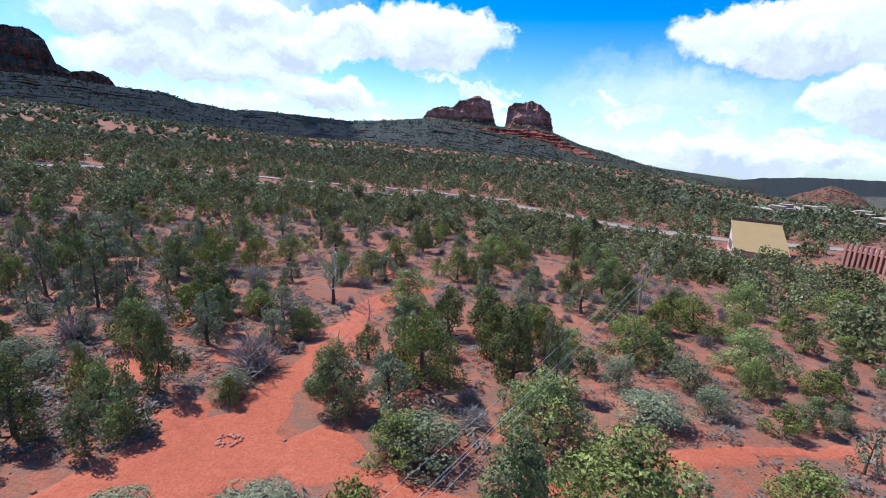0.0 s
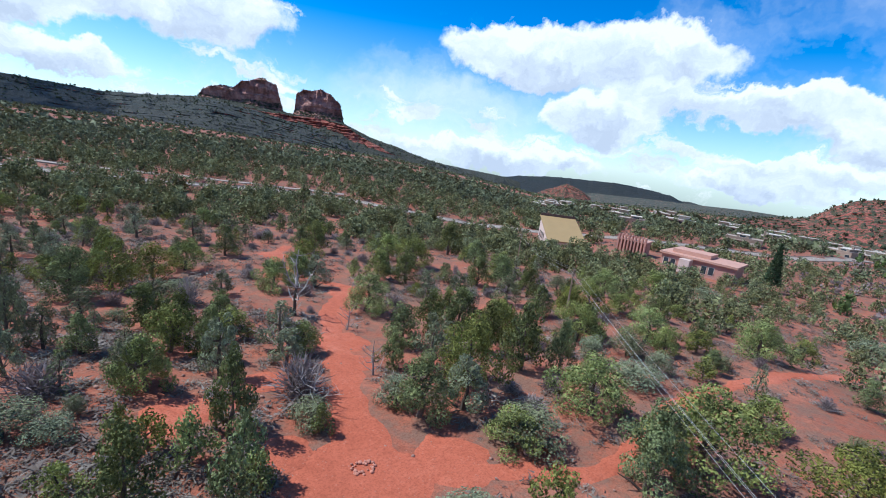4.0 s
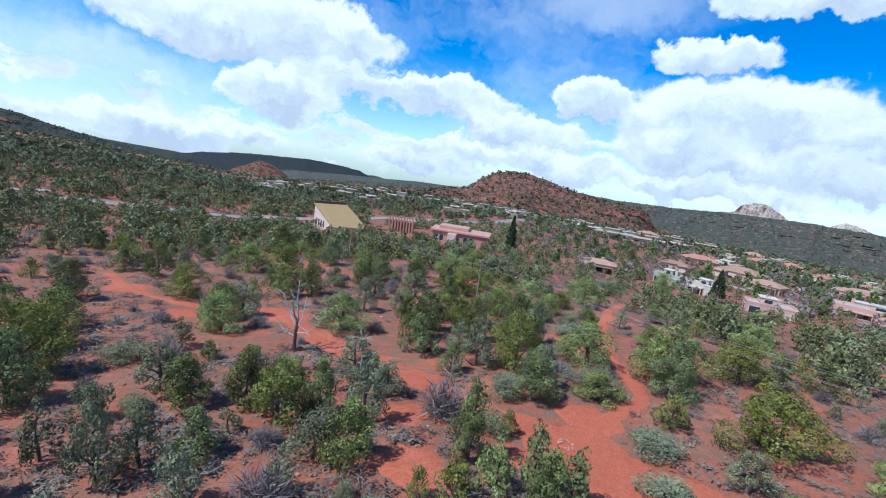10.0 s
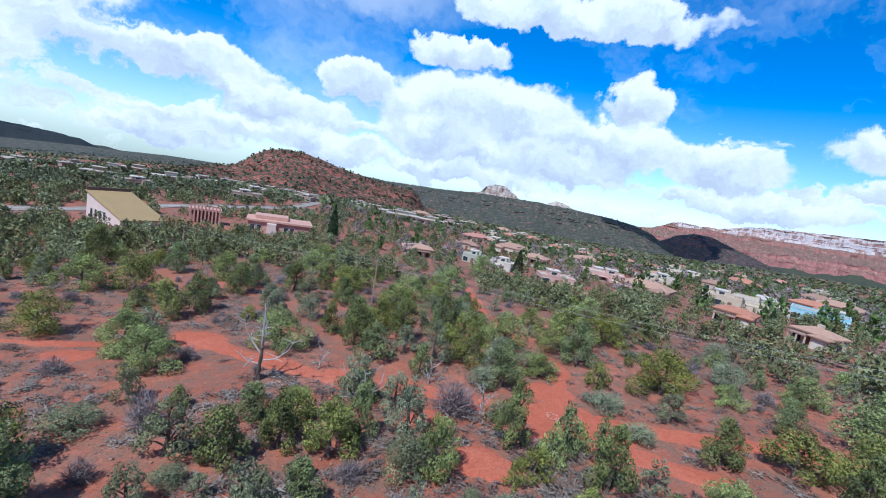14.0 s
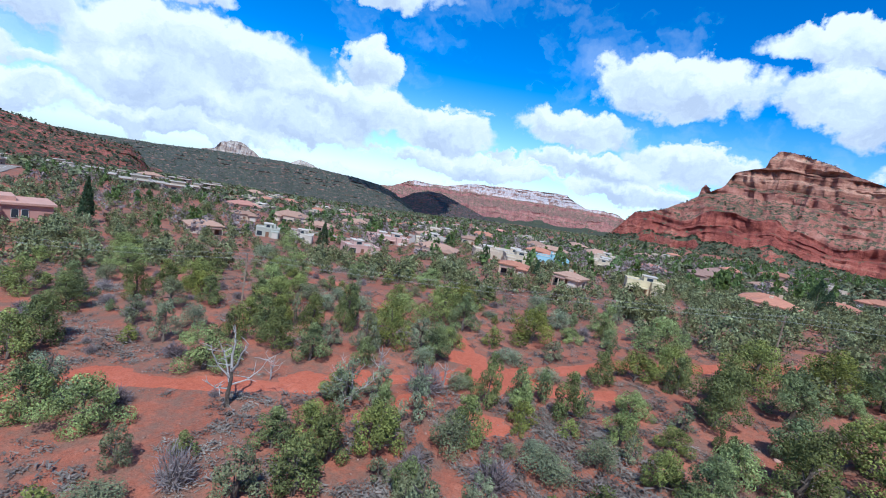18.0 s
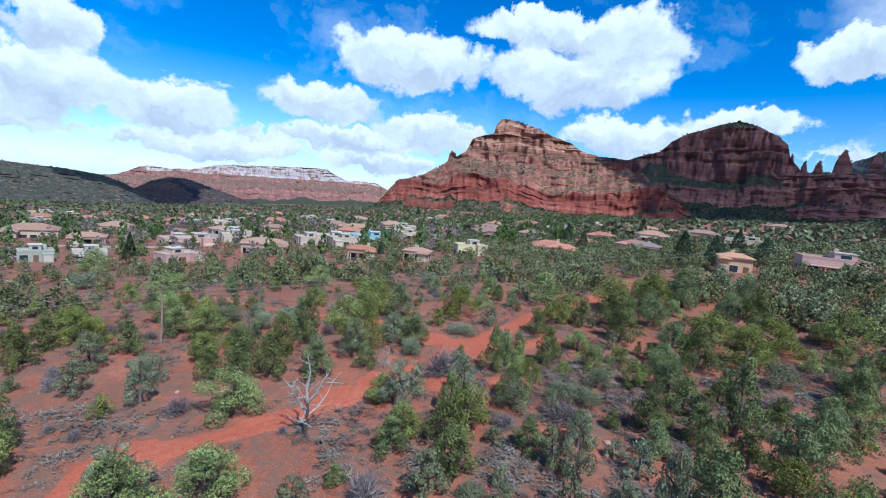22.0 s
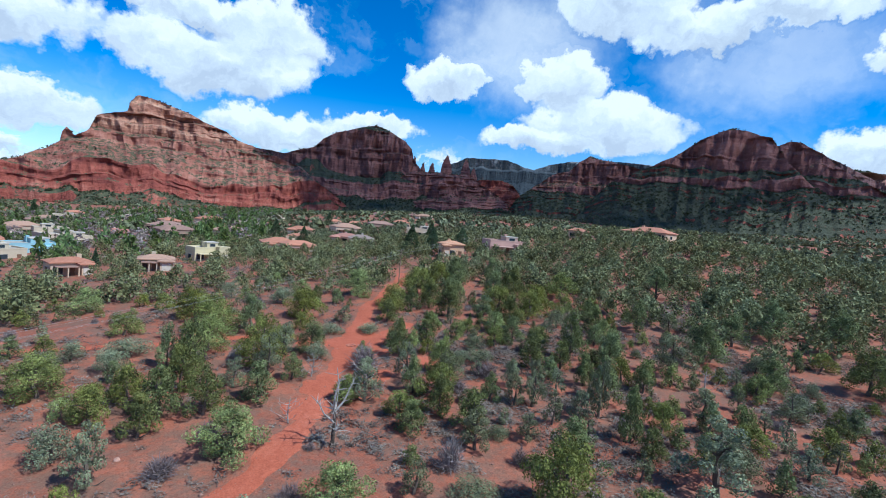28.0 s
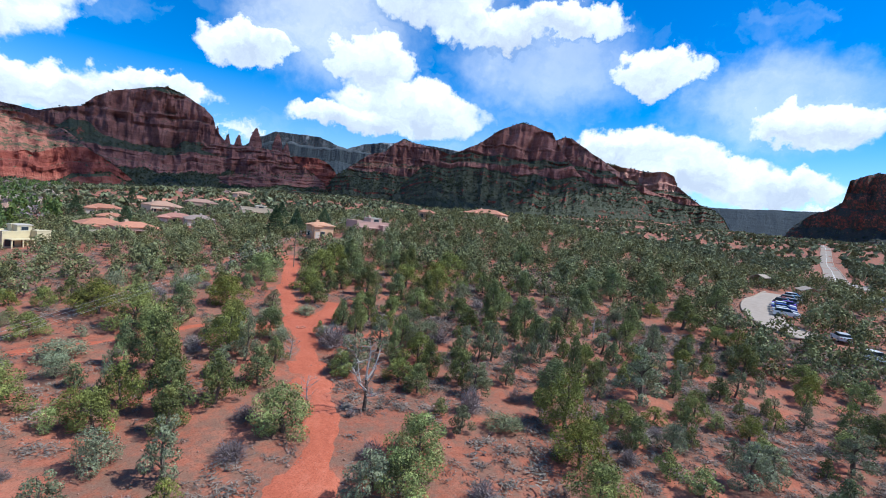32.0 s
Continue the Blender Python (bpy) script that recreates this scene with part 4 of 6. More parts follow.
for k in range(200):
    a, d = radians(town.uniform(112, 204)), town.uniform(190, 620)
    tx, ty = d * math.sin(a), d * math.cos(a)
    if all(math.hypot(tx - q[0], ty - q[1]) > 26 for q in HOUSES) and len(HOUSES) < 104:
        HOUSES.append((tx, ty, town.uniform(11, 19), town.uniform(3.2, 4.4), town.choice(("tan_hip", "tan_hip", "brown_hip", "beige", "beige", "cream", "terra_hip", "pink_hip", "terra_hip", "pink"))))
# long low houses in rows along the hillside
TERRACES = []
for k in range(400):
    a, d = radians(town.uniform(58, 112)), town.choice((330, 400, 470, 560, 650, 760)) + town.uniform(-18, 18)
    tx, ty = d * math.sin(a), d * math.cos(a)
    if len(TERRACES) < 44 and all(math.hypot(tx - q[0], ty - q[1]) > 38 for q in HOUSES + TERRACES):
        TERRACES.append((tx, ty, town.uniform(15, 27), town.choice(("brown", "tan", "grey", "brown", "cream"))))
# roads as centre lines and widths
ROADS = [([(-769, -29), (-400, 3), (-227, 18.6), (-190, 33), (-161, 47), (-112, 88), (-73, 113), (-40, 121), (-17, 125), (8, 124), (23, 123), (50, 124), (70, 113), (85, 100), (100, 89), (120, 81), (140, 64), (175, 40), (240, 8), (330, -10)], 7.5),
         ([(-120, 146), (-60, 148), (-10, 146), (40, 140), (80, 122)], 5.0),
         ([(-72, 27), (-75, 21.5), (-82, 16.5), (-97, 13), (-129, 13)], 7.0),
         ([(-71, 29), (-70, 35), (-71, 41), (-72, 46), (-70, 56), (-66, 68)], 4.0),
         ([(-80, 48), (-101, 43.6), (-130, 40), (-161, 47)], 9.0),
         ([(165, -84), (131, -102), (118, -118), (150, -160), (215, -195), (300, -270)], 6.0)]
ROAD_LINES = [(spline(p, 2.0), w) for p, w in ROADS]


def built_up(x, y, gap=1.0, fronts=True):
    """Whether a place lies on a road or a house."""
    x, y = np.asarray(x, float), np.asarray(y, float)
    on = np.zeros(x.shape, bool)
    for line, w in ROAD_LINES:
        for q in line[::2]:
            on |= np.hypot(x - q[0], y - q[1]) < w / 2 + gap + 0.5
    for i, (hx, hy, w, *_) in enumerate(HOUSES):
        on |= np.hypot(x - hx, y - hy) < w * 0.62 + gap
        if not fronts:
            continue
        # the view from the scrubland onto the front stays mostly open
        t = np.clip((x * hx + y * hy) / (hx * hx + hy * hy), 0, 1)
        ahead = (t > 1 - (13 if i < 46 else 5) / math.hypot(hx, hy)) & (t < 1)
        on |= ahead & (np.hypot(x - t * hx, y - t * hy) < w * 0.42)
    for hx, hy, w in [(116, 47, 17), (127, 18, 26)] + [q[:3] for q in TERRACES]:
        on |= np.hypot(x - hx, y - hy) < w * 0.8 + gap
    return on


# ---- trees ----
LOW_BUSHES = []
LOW_BUSHES += [(-13.4, -9.8, 3.5, 3.7), (-0.8, -19.2, 2.6, 3.1), (-17.2, -14.7, 1.5, 2.9), (-19.1, -13.3, 2.2, 4.3), (-7.6, -20.2, 1.9, 3.1), (4.2, -26.6, 2.8, 5.4), (-4.4, -29.4, 1.6, 4.5), (19.5, -25.5, 2.4, 5.9), (-8.1, -27.3, 1.6, 3.9), (8.6, -41.7, 1.0, 3.4), (-12.5, 2.6, 1.2, 2.5), (-6.5, 9.4, 1.7, 4.4), (77.7, -11.7, 4.3, 7.0), (70.3, -36.1, 4.0, 7.0)]
JUNIPERS = []
JUNIPERS += [(-13.9, -17.7, 2.3, 2.2), (-12.6, -19.6, 3.1, 2.2), (-12.7, -13.0, 4.1, 3.3), (-14.8, -16.0, 2.1, 1.2), (-10.2, -5.6, 4.2, 4.0), (-9.0, -24.0, 2.5, 1.9), (-5.4, -3.5, 2.9, 3.5), (1.6, -27.6, 2.7, 3.4), (-0.7, -9.0, 2.9, 3.2), (-24.5, -19.1, 3.2, 3.4), (11.5, -26.3, 4.8, 5.9), (18.6, 2.4, 2.1, 1.8), (-1.4, -37.6, 5.2, 6.5), (-15.2, -37.1, 3.7, 4.5), (25.2, -16.5, 4.5, 5.6), (27.9, -28.5, 2.4, 2.4), (-23.3, -24.9, 2.4, 3.0), (-27.7, -24.2, 3.7, 4.1), (-11.5, 12.8, 6.0, 5.1), (-18.6, -27.8, 2.8, 3.5), (13.7, -40.8, 4.9, 6.1), (2.9, 8.3, 4.2, 4.8)]
JUNIPERS += [(8.4, -0.9, 4.4, 5.4), (5.7, -19.6, 6.2, 5.2), (18.7, 11.1, 4.9, 4.1), (-15.1, -43.1, 4.5, 5.6), (6.8, 12.1, 4.5, 4.8), (34.3, -19.8, 4.5, 5.6), (-36.8, -28.7, 5.5, 5.8), (36.4, -24.6, 2.9, 3.6), (21.3, -34.2, 3.2, 4.1), (-3.8, -43.2, 2.5, 3.1), (17.5, -12.6, 4.5, 3.5), (-7.2, 16.5, 4.4, 4.8), (-34.6, -35.0, 5.3, 6.6), (38.0, -9.9, 4.4, 5.5), (43.2, -28.6, 5.1, 6.3), (41.9, -12.5, 3.5, 4.3), (30.0, 17.6, 5.6, 6.4), (-3.0, 20.2, 4.3, 5.1), (10.6, 19.8, 4.4, 5.0), (41.4, 8.5, 4.6, 5.7), (11.2, -33.7, 6.0, 7.0), (-3.1, -53.9, 3.5, 4.3), (-12.9, -50.3, 6.0, 7.0)]
JUNIPERS += [(-24.1, -48.2, 6.3, 7.0), (28.4, -48.2, 4.1, 5.1), (16.7, 13.9, 2.9, 2.1), (34.1, -9.4, 3.9, 3.5), (51.7, -4.7, 4.9, 6.1), (28.6, 22.8, 5.1, 6.3), (-41.3, -33.1, 5.2, 6.4), (-30.4, -53.4, 6.0, 7.0), (-50.9, -38.8, 5.8, 7.0), (64.6, -7.2, 6.0, 7.0), (88.0, -51.2, 6.0, 7.0)]
PINYONS = []
PINYONS += [(-10.8, -21.6, 4.1, 2.6), (-0.4, -22.6, 4.6, 4.8), (-15.3, -3.9, 3.1, 3.1), (-10.8, 0.6, 4.1, 4.0), (2.7, -14.1, 3.2, 2.9), (-8.2, -7.6, 4.3, 2.8), (-9.1, -2.6, 4.2, 3.5), (13.4, -14.5, 5.4, 4.3), (-6.0, -22.2, 2.1, 1.7), (11.1, -9.0, 5.0, 4.4), (6.3, -32.9, 5.5, 5.1), (-14.8, 9.4, 4.9, 5.2), (-15.5, -21.9, 4.8, 3.6), (-13.3, -32.7, 3.8, 4.1), (12.9, -18.9, 6.6, 4.4), (-24.4, -9.8, 3.9, 4.2), (-5.5, -0.7, 3.2, 3.5), (-11.5, -16.2, 5.3, 3.1), (14.7, -9.3, 5.4, 4.4), (15.2, -21.1, 5.5, 3.0)]
PINYONS += [(6.6, -10.5, 4.2, 4.3), (-24.5, -6.5, 3.0, 3.2), (-27.3, -3.9, 4.3, 2.8), (-27.9, -14.5, 3.9, 4.2), (-31.3, -26.2, 5.4, 5.8), (15.7, -6.5, 4.1, 3.3), (-11.8, -23.9, 3.6, 2.5), (28.9, -8.8, 4.1, 4.3), (-28.2, 17.0, 3.3, 2.3), (21.6, 8.5, 5.2, 5.1), (-27.3, 3.5, 3.3, 2.5), (-35.6, -15.1, 2.8, 3.0), (-24.1, -33.4, 6.2, 6.2), (-33.6, -6.6, 5.0, 4.3), (29.0, -15.5, 3.6, 3.9), (-23.1, 7.2, 5.5, 3.1), (-8.1, -45.5, 3.1, 3.1), (-31.8, 20.7, 3.0, 3.2), (-27.9, -8.8, 3.8, 3.5), (-32.0, 8.2, 3.3, 3.2), (-27.4, -19.1, 4.3, 4.6), (-39.4, -15.6, 3.5, 3.7)]
PINYONS += [(-27.2, -0.4, 5.3, 4.4), (35.4, -2.0, 5.1, 4.7), (30.7, -27.9, 2.7, 2.9), (-31.1, -11.1, 7.0, 4.2), (-47.7, 4.1, 5.2, 5.5), (-29.9, -32.1, 4.2, 4.5), (38.4, -6.7, 4.1, 4.4), (-36.6, -9.5, 4.4, 4.7), (19.6, -18.3, 2.6, 2.3), (-19.2, -38.2, 4.4, 3.7), (32.8, 5.4, 4.9, 5.2), (-23.3, -40.1, 5.8, 5.3), (-28.4, -41.9, 5.7, 6.2), (-43.6, 20.8, 4.8, 5.1), (3.7, 26.9, 4.8, 5.1), (-45.8, -24.7, 4.1, 4.4), (-42.0, -42.2, 7.0, 6.4), (-38.7, -43.6, 6.3, 4.7), (-43.6, -20.6, 4.6, 5.0), (-46.3, 13.1, 3.1, 3.2), (-50.7, -18.6, 5.5, 4.4), (37.0, 4.3, 5.2, 5.1)]
PINYONS += [(-48.8, -5.3, 6.4, 6.8), (-34.7, -53.4, 6.7, 7.0), (47.6, 28.2, 7.0, 6.7), (18.8, 29.9, 5.7, 5.4), (-59.9, -9.0, 5.2, 5.6), (-58.3, 8.7, 6.0, 6.5), (18.3, 35.6, 3.9, 3.9), (42.9, 15.8, 5.0, 5.3), (-44.7, -55.4, 6.2, 5.7), (-67.5, -8.1, 7.0, 7.0), (-71.1, -0.5, 7.0, 7.0), (-71.3, -33.4, 7.0, 7.0), (-76.0, 9.5, 5.9, 6.4), (170.1, -58.3, 7.0, 7.0)]
SPARSE_TREES = []
SPARSE_TREES += [(3.1, -22.0, 4.2, 4.2), (-7.5, -11.8, 4.6, 3.6), (5.3, -16.1, 4.8, 3.9), (-4.9, -11.8, 3.3, 3.5), (-18.4, 2.4, 3.6, 2.4), (-7.1, -33.9, 2.9, 3.6), (-19.0, -5.9, 3.5, 3.1), (8.7, -13.9, 3.2, 3.4), (-18.8, -1.4, 5.5, 3.2), (-17.1, -2.1, 3.8, 2.8), (-9.6, 3.6, 3.8, 3.9), (18.0, -14.9, 4.6, 1.8), (-3.2, -7.8, 4.4, 4.4), (17.8, -0.5, 4.8, 3.7), (29.1, -32.1, 3.1, 2.0), (-12.7, -4.0, 1.7, 2.2), (-23.4, 15.1, 6.0, 7.0), (-21.8, 2.2, 3.3, 3.2), (-14.5, 4.0, 2.7, 2.8), (9.6, 8.3, 4.2, 5.3), (-19.2, 12.2, 2.7, 2.4), (13.0, -43.9, 3.6, 4.4)]
SPARSE_TREES += [(-15.6, -25.3, 2.3, 2.5), (28.3, -4.1, 4.1, 5.1), (-18.5, 27.7, 3.2, 4.0), (-40.6, -3.4, 6.0, 7.0), (-25.7, 32.5, 4.1, 5.1), (-24.1, 2.2, 6.2, 3.3), (-28.1, 38.1, 4.2, 4.5), (-15.3, 26.8, 3.9, 4.8), (1.9, 36.3, 4.8, 5.9), (-4.6, 41.2, 4.1, 5.1)]
GREY_SHRUBS = []
GREY_SHRUBS += [(-17.6, -9.3, 2.0, 3.5), (-6.4, 5.6, 2.8, 2.5), (-5.0, -15.2, 2.8, 3.9)]


def part(name, me, mat, parent, label=""):
    if isinstance(me, bmesh.types.BMesh):
        bm, me = me, bpy.data.meshes.new(name)
        bm.to_mesh(me)
        bm.free()
    if mat and not me.materials:
        me.materials.append(mat)
    ob = new(name, me)
    ob.parent = parent
    if label:
        ob["label"] = label
    return ob


def tri_mesh(name, verts, tris, mat):
    me = bpy.data.meshes.new(name)
    me.from_pydata(np.asarray(verts).tolist(), [], np.asarray(tris).tolist())
    me.materials.append(mat)
    me.update()
    return me


def limb(bm, path, radii, sides=6):
    """A tapered, bending limb through the points of the path."""
    rings = []
    for i, (p, r) in enumerate(zip(path, radii)):
        p = Vector(p)
        way = (Vector(path[min(i + 1, len(path) - 1)]) - Vector(path[max(i - 1, 0)])).normalized()
        q = way.to_track_quat("Z", "Y").to_matrix()
        rings.append([bm.verts.new(p + q @ Vector((r * math.cos(2 * math.pi * k / sides), r * math.sin(2 * math.pi * k / sides), 0))) for k in range(sides)])
    for a, b in zip(rings, rings[1:]):
        for k in range(sides):
            bm.faces.new((a[k], a[(k + 1) % sides], b[(k + 1) % sides], b[k]))
    bm.faces.new(rings[-1])
    bm.faces.new(rings[0][::-1])


def tufts(rng, centres, size, blades, slim=0.42, out=None):
    """Leaf tufts: each a few pointed blades about its centre, lying along the clump where its outward way is given."""
    n = len(centres)
    c = np.repeat(centres, blades, 0)
    s = np.repeat(size, blades)[:, None]
    a = rng.normal(size=(n * blades, 3))
    a /= np.linalg.norm(a, axis=1)[:, None]
    a[:, 2] = np.abs(a[:, 2]) * 0.8 + 0.1
    b = np.cross(a, rng.normal(size=(n * blades, 3)))
    b /= np.linalg.norm(b, axis=1)[:, None] + 1e-9
    if out is not None:
        face = np.repeat(out, blades, 0) + rng.normal(0, 0.42, (n * blades, 3))
        face /= np.linalg.norm(face, axis=1)[:, None] + 1e-9
        b = np.cross(face, a)
        b /= np.linalg.norm(b, axis=1)[:, None] + 1e-9
        a = np.cross(b, face)
    v = np.stack([c - b * s * slim - a * s * 0.25, c + b * s * slim - a * s * 0.25, c + a * s * 0.85], 1).reshape(-1, 3)
    return v, np.arange(len(v)).reshape(-1, 3)


def crown_points(rng, n, kind):
    """Places of tufts in a crown of unit height and width."""
    lumps = []
    m = {"juniper": 19, "pinyon": 19, "sparse": 13, "bush": 11}[kind]
    for i in range(m):
        f = (i + 0.5) / m
        a = i * 2.4 + rng.uniform(-0.5, 0.5)
        if kind == "juniper":
            z, out, r = 0.13 + 0.72 * f, 0.345 * (1 - 0.80 * f ** 1.8) * (0.8 + 0.35 * (i % 3)), 0.185 * (1 - 0.30 * f)
        elif kind == "pinyon":
            z, out, r = 0.13 + 0.75 * f, 0.35 * (1 - 0.85 * f) * (0.75 + 0.3 * (i % 3)), 0.165 * (1 - 0.35 * f)
        elif kind == "sparse":
            z, out, r = 0.16 + 0.72 * f, 0.34 * (1 - 0.7 * f), 0.145 * (1 - 0.3 * f)
        else:
            z, out, r = 0.20 + 0.45 * f, 0.36 * (1 - 0.7 * f), 0.21
        lumps.append((out * math.cos(a) * rng.uniform(0.7, 1.15), out * math.sin(a) * rng.uniform(0.7, 1.15), z + rng.uniform(-0.05, 0.05), r * rng.uniform(0.8, 1.2)))
    lumps = np.array(lumps)
    pick = rng.choice(len(lumps), n, p=lumps[:, 3] ** 2 / (lumps[:, 3] ** 2).sum())
    w = rng.normal(size=(n, 3))
    w /= np.linalg.norm(w, axis=1)[:, None]
    rad = rng.uniform(0.55, 1.06, n) ** 0.7
    pts = lumps[pick, :3] + w * (lumps[pick, 3] * rad)[:, None] * [1, 1, 0.95]
    pts[:, 2] = np.clip(pts[:, 2], 0.02, 1.03)
    return pts, w


TUFTS = {"juniper": (3300, 0.0300, 2), "pinyon": (3000, 0.0290, 2), "sparse": (1900, 0.0290, 2), "bush": (2800, 0.027, 2)}
TREE_LABEL = {"juniper": "bushy green juniper tree on red soil", "pinyon": "dark olive pinyon pine with dense crown",
              "sparse": "thin grey-green juniper with open branches", "bush": "low spreading grey-green shrub"}
LEAVES = {"juniper": LEAF_J, "pinyon": LEAF_D, "sparse": LEAF_S, "bush": LEAF_S}


def make_tree(kind, seed, small=False, large=False):
    """A tree of unit height and width: a tapered trunk with limbs, and a crown of leaf tufts."""
    rng = np.random.default_rng(seed)
    root = new({"juniper": "juniper_tree", "pinyon": "pinyon_tree", "sparse": "thin_juniper", "bush": "shrub"}[kind])
    bm = bmesh.new()
    top = 0.9 if kind == "sparse" else 0.7
    lean = rng.uniform(-0.05, 0.05, 2)
    spine = [(lean[0] * t + 0.02 * math.sin(7 * t + seed), lean[1] * t + 0.02 * math.cos(6 * t), top * t - 0.02) for t in np.linspace(0, 1, 6)]
    limb(bm, spine, np.linspace(0.045, 0.008, 6))
    for i in range(2 if small else 6 if kind == "sparse" else 4):
        t = rng.uniform(0.12, 0.85)
        p = Vector(spine[int(t * 5)])
        a, out = i * 2.4 + rng.uniform(-0.4, 0.4), rng.uniform(0.22, 0.40) * (1.1 - 0.6 * t)
        q = p + Vector((math.cos(a) * out, math.sin(a) * out, rng.uniform(0.06, 0.22)))
        mid = (p + q) / 2 + Vector((0, 0, rng.uniform(-0.03, 0.03)))
        arm = bmesh.new()
        limb(arm, [p, mid, q], [0.018, 0.012, 0.004], 5)
        part("limb", arm, BARK, root)
    part("trunk", bm, BARK, root)
    n, size, blades = TUFTS[kind]
    if small:
        n, size = int(n * 0.32), size * 1.6
    if large:
        n, size = int(n * 1.7), size * 0.76
    centres, out = crown_points(rng, n, kind)
    v, t = tufts(rng, centres, rng.uniform(0.7, 1.35, n) * size, blades, out=out)
    part("crown", tri_mesh("crown", v, t, LEAVES[kind]), None, root)
    return tagged(root, TREE_LABEL[kind], "shrub" if kind == "bush" else "tree", "trees of the scrubland")


def plant(kind, places, seed, small=False, large=False):
    rng = random.Random(seed)
    models = [make_tree(kind, seed * 10 + k, small, large) for k in range(min(len(places), 4 if kind != "bush" else 2))]
    for i in reversed(range(len(places))):
        x, y, h, w = places[i]
        m = Matrix.Translation(at_land(x, y, -0.03)) @ Matrix.Rotation(rng.uniform(0, 6.28), 4, "Z") @ Matrix.Diagonal((w, w, h, 1))
        if i >= len(models):
            copy_thing(models[i % len(models)], m)
        else:
            models[i].matrix_basis = m


def off_the_trail(places):
    """Moves what would stand on bare earth to its edge."""
    out = []
    for x, y, h, w in places:
        for _ in range(12):
            here = float(bare(x, y))
            if here > w * 0.34:
                break
            gx = float(bare(x + 0.2, y)) - here
            gy = float(bare(x, y + 0.2)) - here
            n = math.hypot(gx, gy) + 1e-6
            x, y = x + 0.35 * gx / n, y + 0.35 * gy / n
        out.append((x, y, h, w))
    return out


JUNIPERS, PINYONS, SPARSE_TREES, LOW_BUSHES = (off_the_trail(k) for k in (JUNIPERS, PINYONS, SPARSE_TREES, LOW_BUSHES))
# smaller growth between the larger trees
fill = random.Random(41)
taken = [(t[0], t[1], t[3]) for t in JUNIPERS + PINYONS + SPARSE_TREES + LOW_BUSHES]
for k in range(4200):
    r, a = 64 * math.sqrt(fill.random()), fill.uniform(0, 6.283)
    x, y, h = r * math.sin(a), r * math.cos(a), fill.uniform(1.4, 3.9)
    w = h * fill.uniform(0.8, 1.3)
    if all(math.hypot(x - q[0], y - q[1]) > (w + q[2]) * 0.44 + 0.25 for q in taken) and float(bare(x, y)) > w * 0.6 and len(taken) < 400:
        taken.append((x, y, w))
        (JUNIPERS, SPARSE_TREES, LOW_BUSHES, JUNIPERS, PINYONS)[k % 5].append((x, y, h, w))
for k in range(1600):
    x, y, h = fill.uniform(-48, -11), fill.uniform(-30, 34), fill.uniform(1.8, 3.8)
    w = h * fill.uniform(0.75, 1.1)
    if all(math.hypot(x - q[0], y - q[1]) > (w + q[2]) * 0.40 + 0.1 for q in taken) and float(bare(x, y)) > w * 0.5 and len(taken) < 470:
        taken.append((x, y, w))
        (JUNIPERS, SPARSE_TREES, JUNIPERS, PINYONS)[k % 4].append((x, y, h, w))
BARE_SHRUBS = list(GREY_SHRUBS)
for k in range(1500):
    r, a = 52 * math.sqrt(fill.random()), fill.uniform(0, 6.283)
    x, y, h = r * math.sin(a), r * math.cos(a), fill.uniform(0.7, 1.5)
    w = h * fill.uniform(1.2, 1.9)
    if all(math.hypot(x - q[0], y - q[1]) > (w + q[2]) * 0.45 for q in taken) and float(bare(x, y)) > w * 0.5 and len(BARE_SHRUBS) < 110:
        taken.append((x, y, w))
        BARE_SHRUBS.append((x, y, h, w))
for k, (kind, places) in enumerate((("juniper", JUNIPERS), ("pinyon", PINYONS), ("sparse", SPARSE_TREES))):
    plant(kind, [q for q in places if q[3] >= 4.6], k + 21, large=True)
    plant(kind, [q for q in places if 2.7 <= q[3] < 4.6], k + 1)
    plant(kind, [q for q in places if q[3] < 2.7], k + 11, True)
plant("bush", LOW_BUSHES, 4)


def radiating(rng, n, thick):
    """Fine twigs that rise from one root and spread into a dome of unit width and height."""
    a, lift = rng.uniform(0, 2 * np.pi, n), np.arcsin(rng.uniform(0.12, 1.0, n))
    way = np.stack([np.cos(a) * np.cos(lift) * 0.5, np.sin(a) * np.cos(lift) * 0.5, np.sin(lift)], 1)
    reach = rng.uniform(0.1, 0.85, n)[:, None]
    start = way * reach
    tip = start + way * 0.22 + rng.normal(0, 0.10, (n, 3))
    b = np.cross(way, rng.normal(size=(n, 3)))
    b *= thick / (np.linalg.norm(b, axis=1)[:, None] + 1e-9)
    v = np.stack([start - b, start + b, tip], 1).reshape(-1, 3)
    v[:, 2] = v[:, 2].clip(0.0)
    return v, np.arange(len(v)).reshape(-1, 3)


def make_bare_shrub(seed):
    rng = np.random.default_rng(seed)
    root = new("bare_shrub")
    stems = bmesh.new()
    for i in range(7):
        a = i * 2.4
        limb(stems, [(0.02 * math.cos(a), 0.02 * math.sin(a), -0.03), (0.14 * math.cos(a), 0.14 * math.sin(a), 0.3), (0.26 * math.cos(a), 0.26 * math.sin(a), 0.62)], [0.02, 0.013, 0.005], 4)
    part("stem_clump", stems, BARK, root)
    part("crown", tri_mesh("crown", *radiating(rng, 1100, 0.012), TWIG_GREY), None, root)
    return tagged(root, "leafless grey-lilac shrub with fine tangled twigs", "shrub", "bare shrubs of the scrubland")


shrub_models = [make_bare_shrub(k) for k in range(3)]
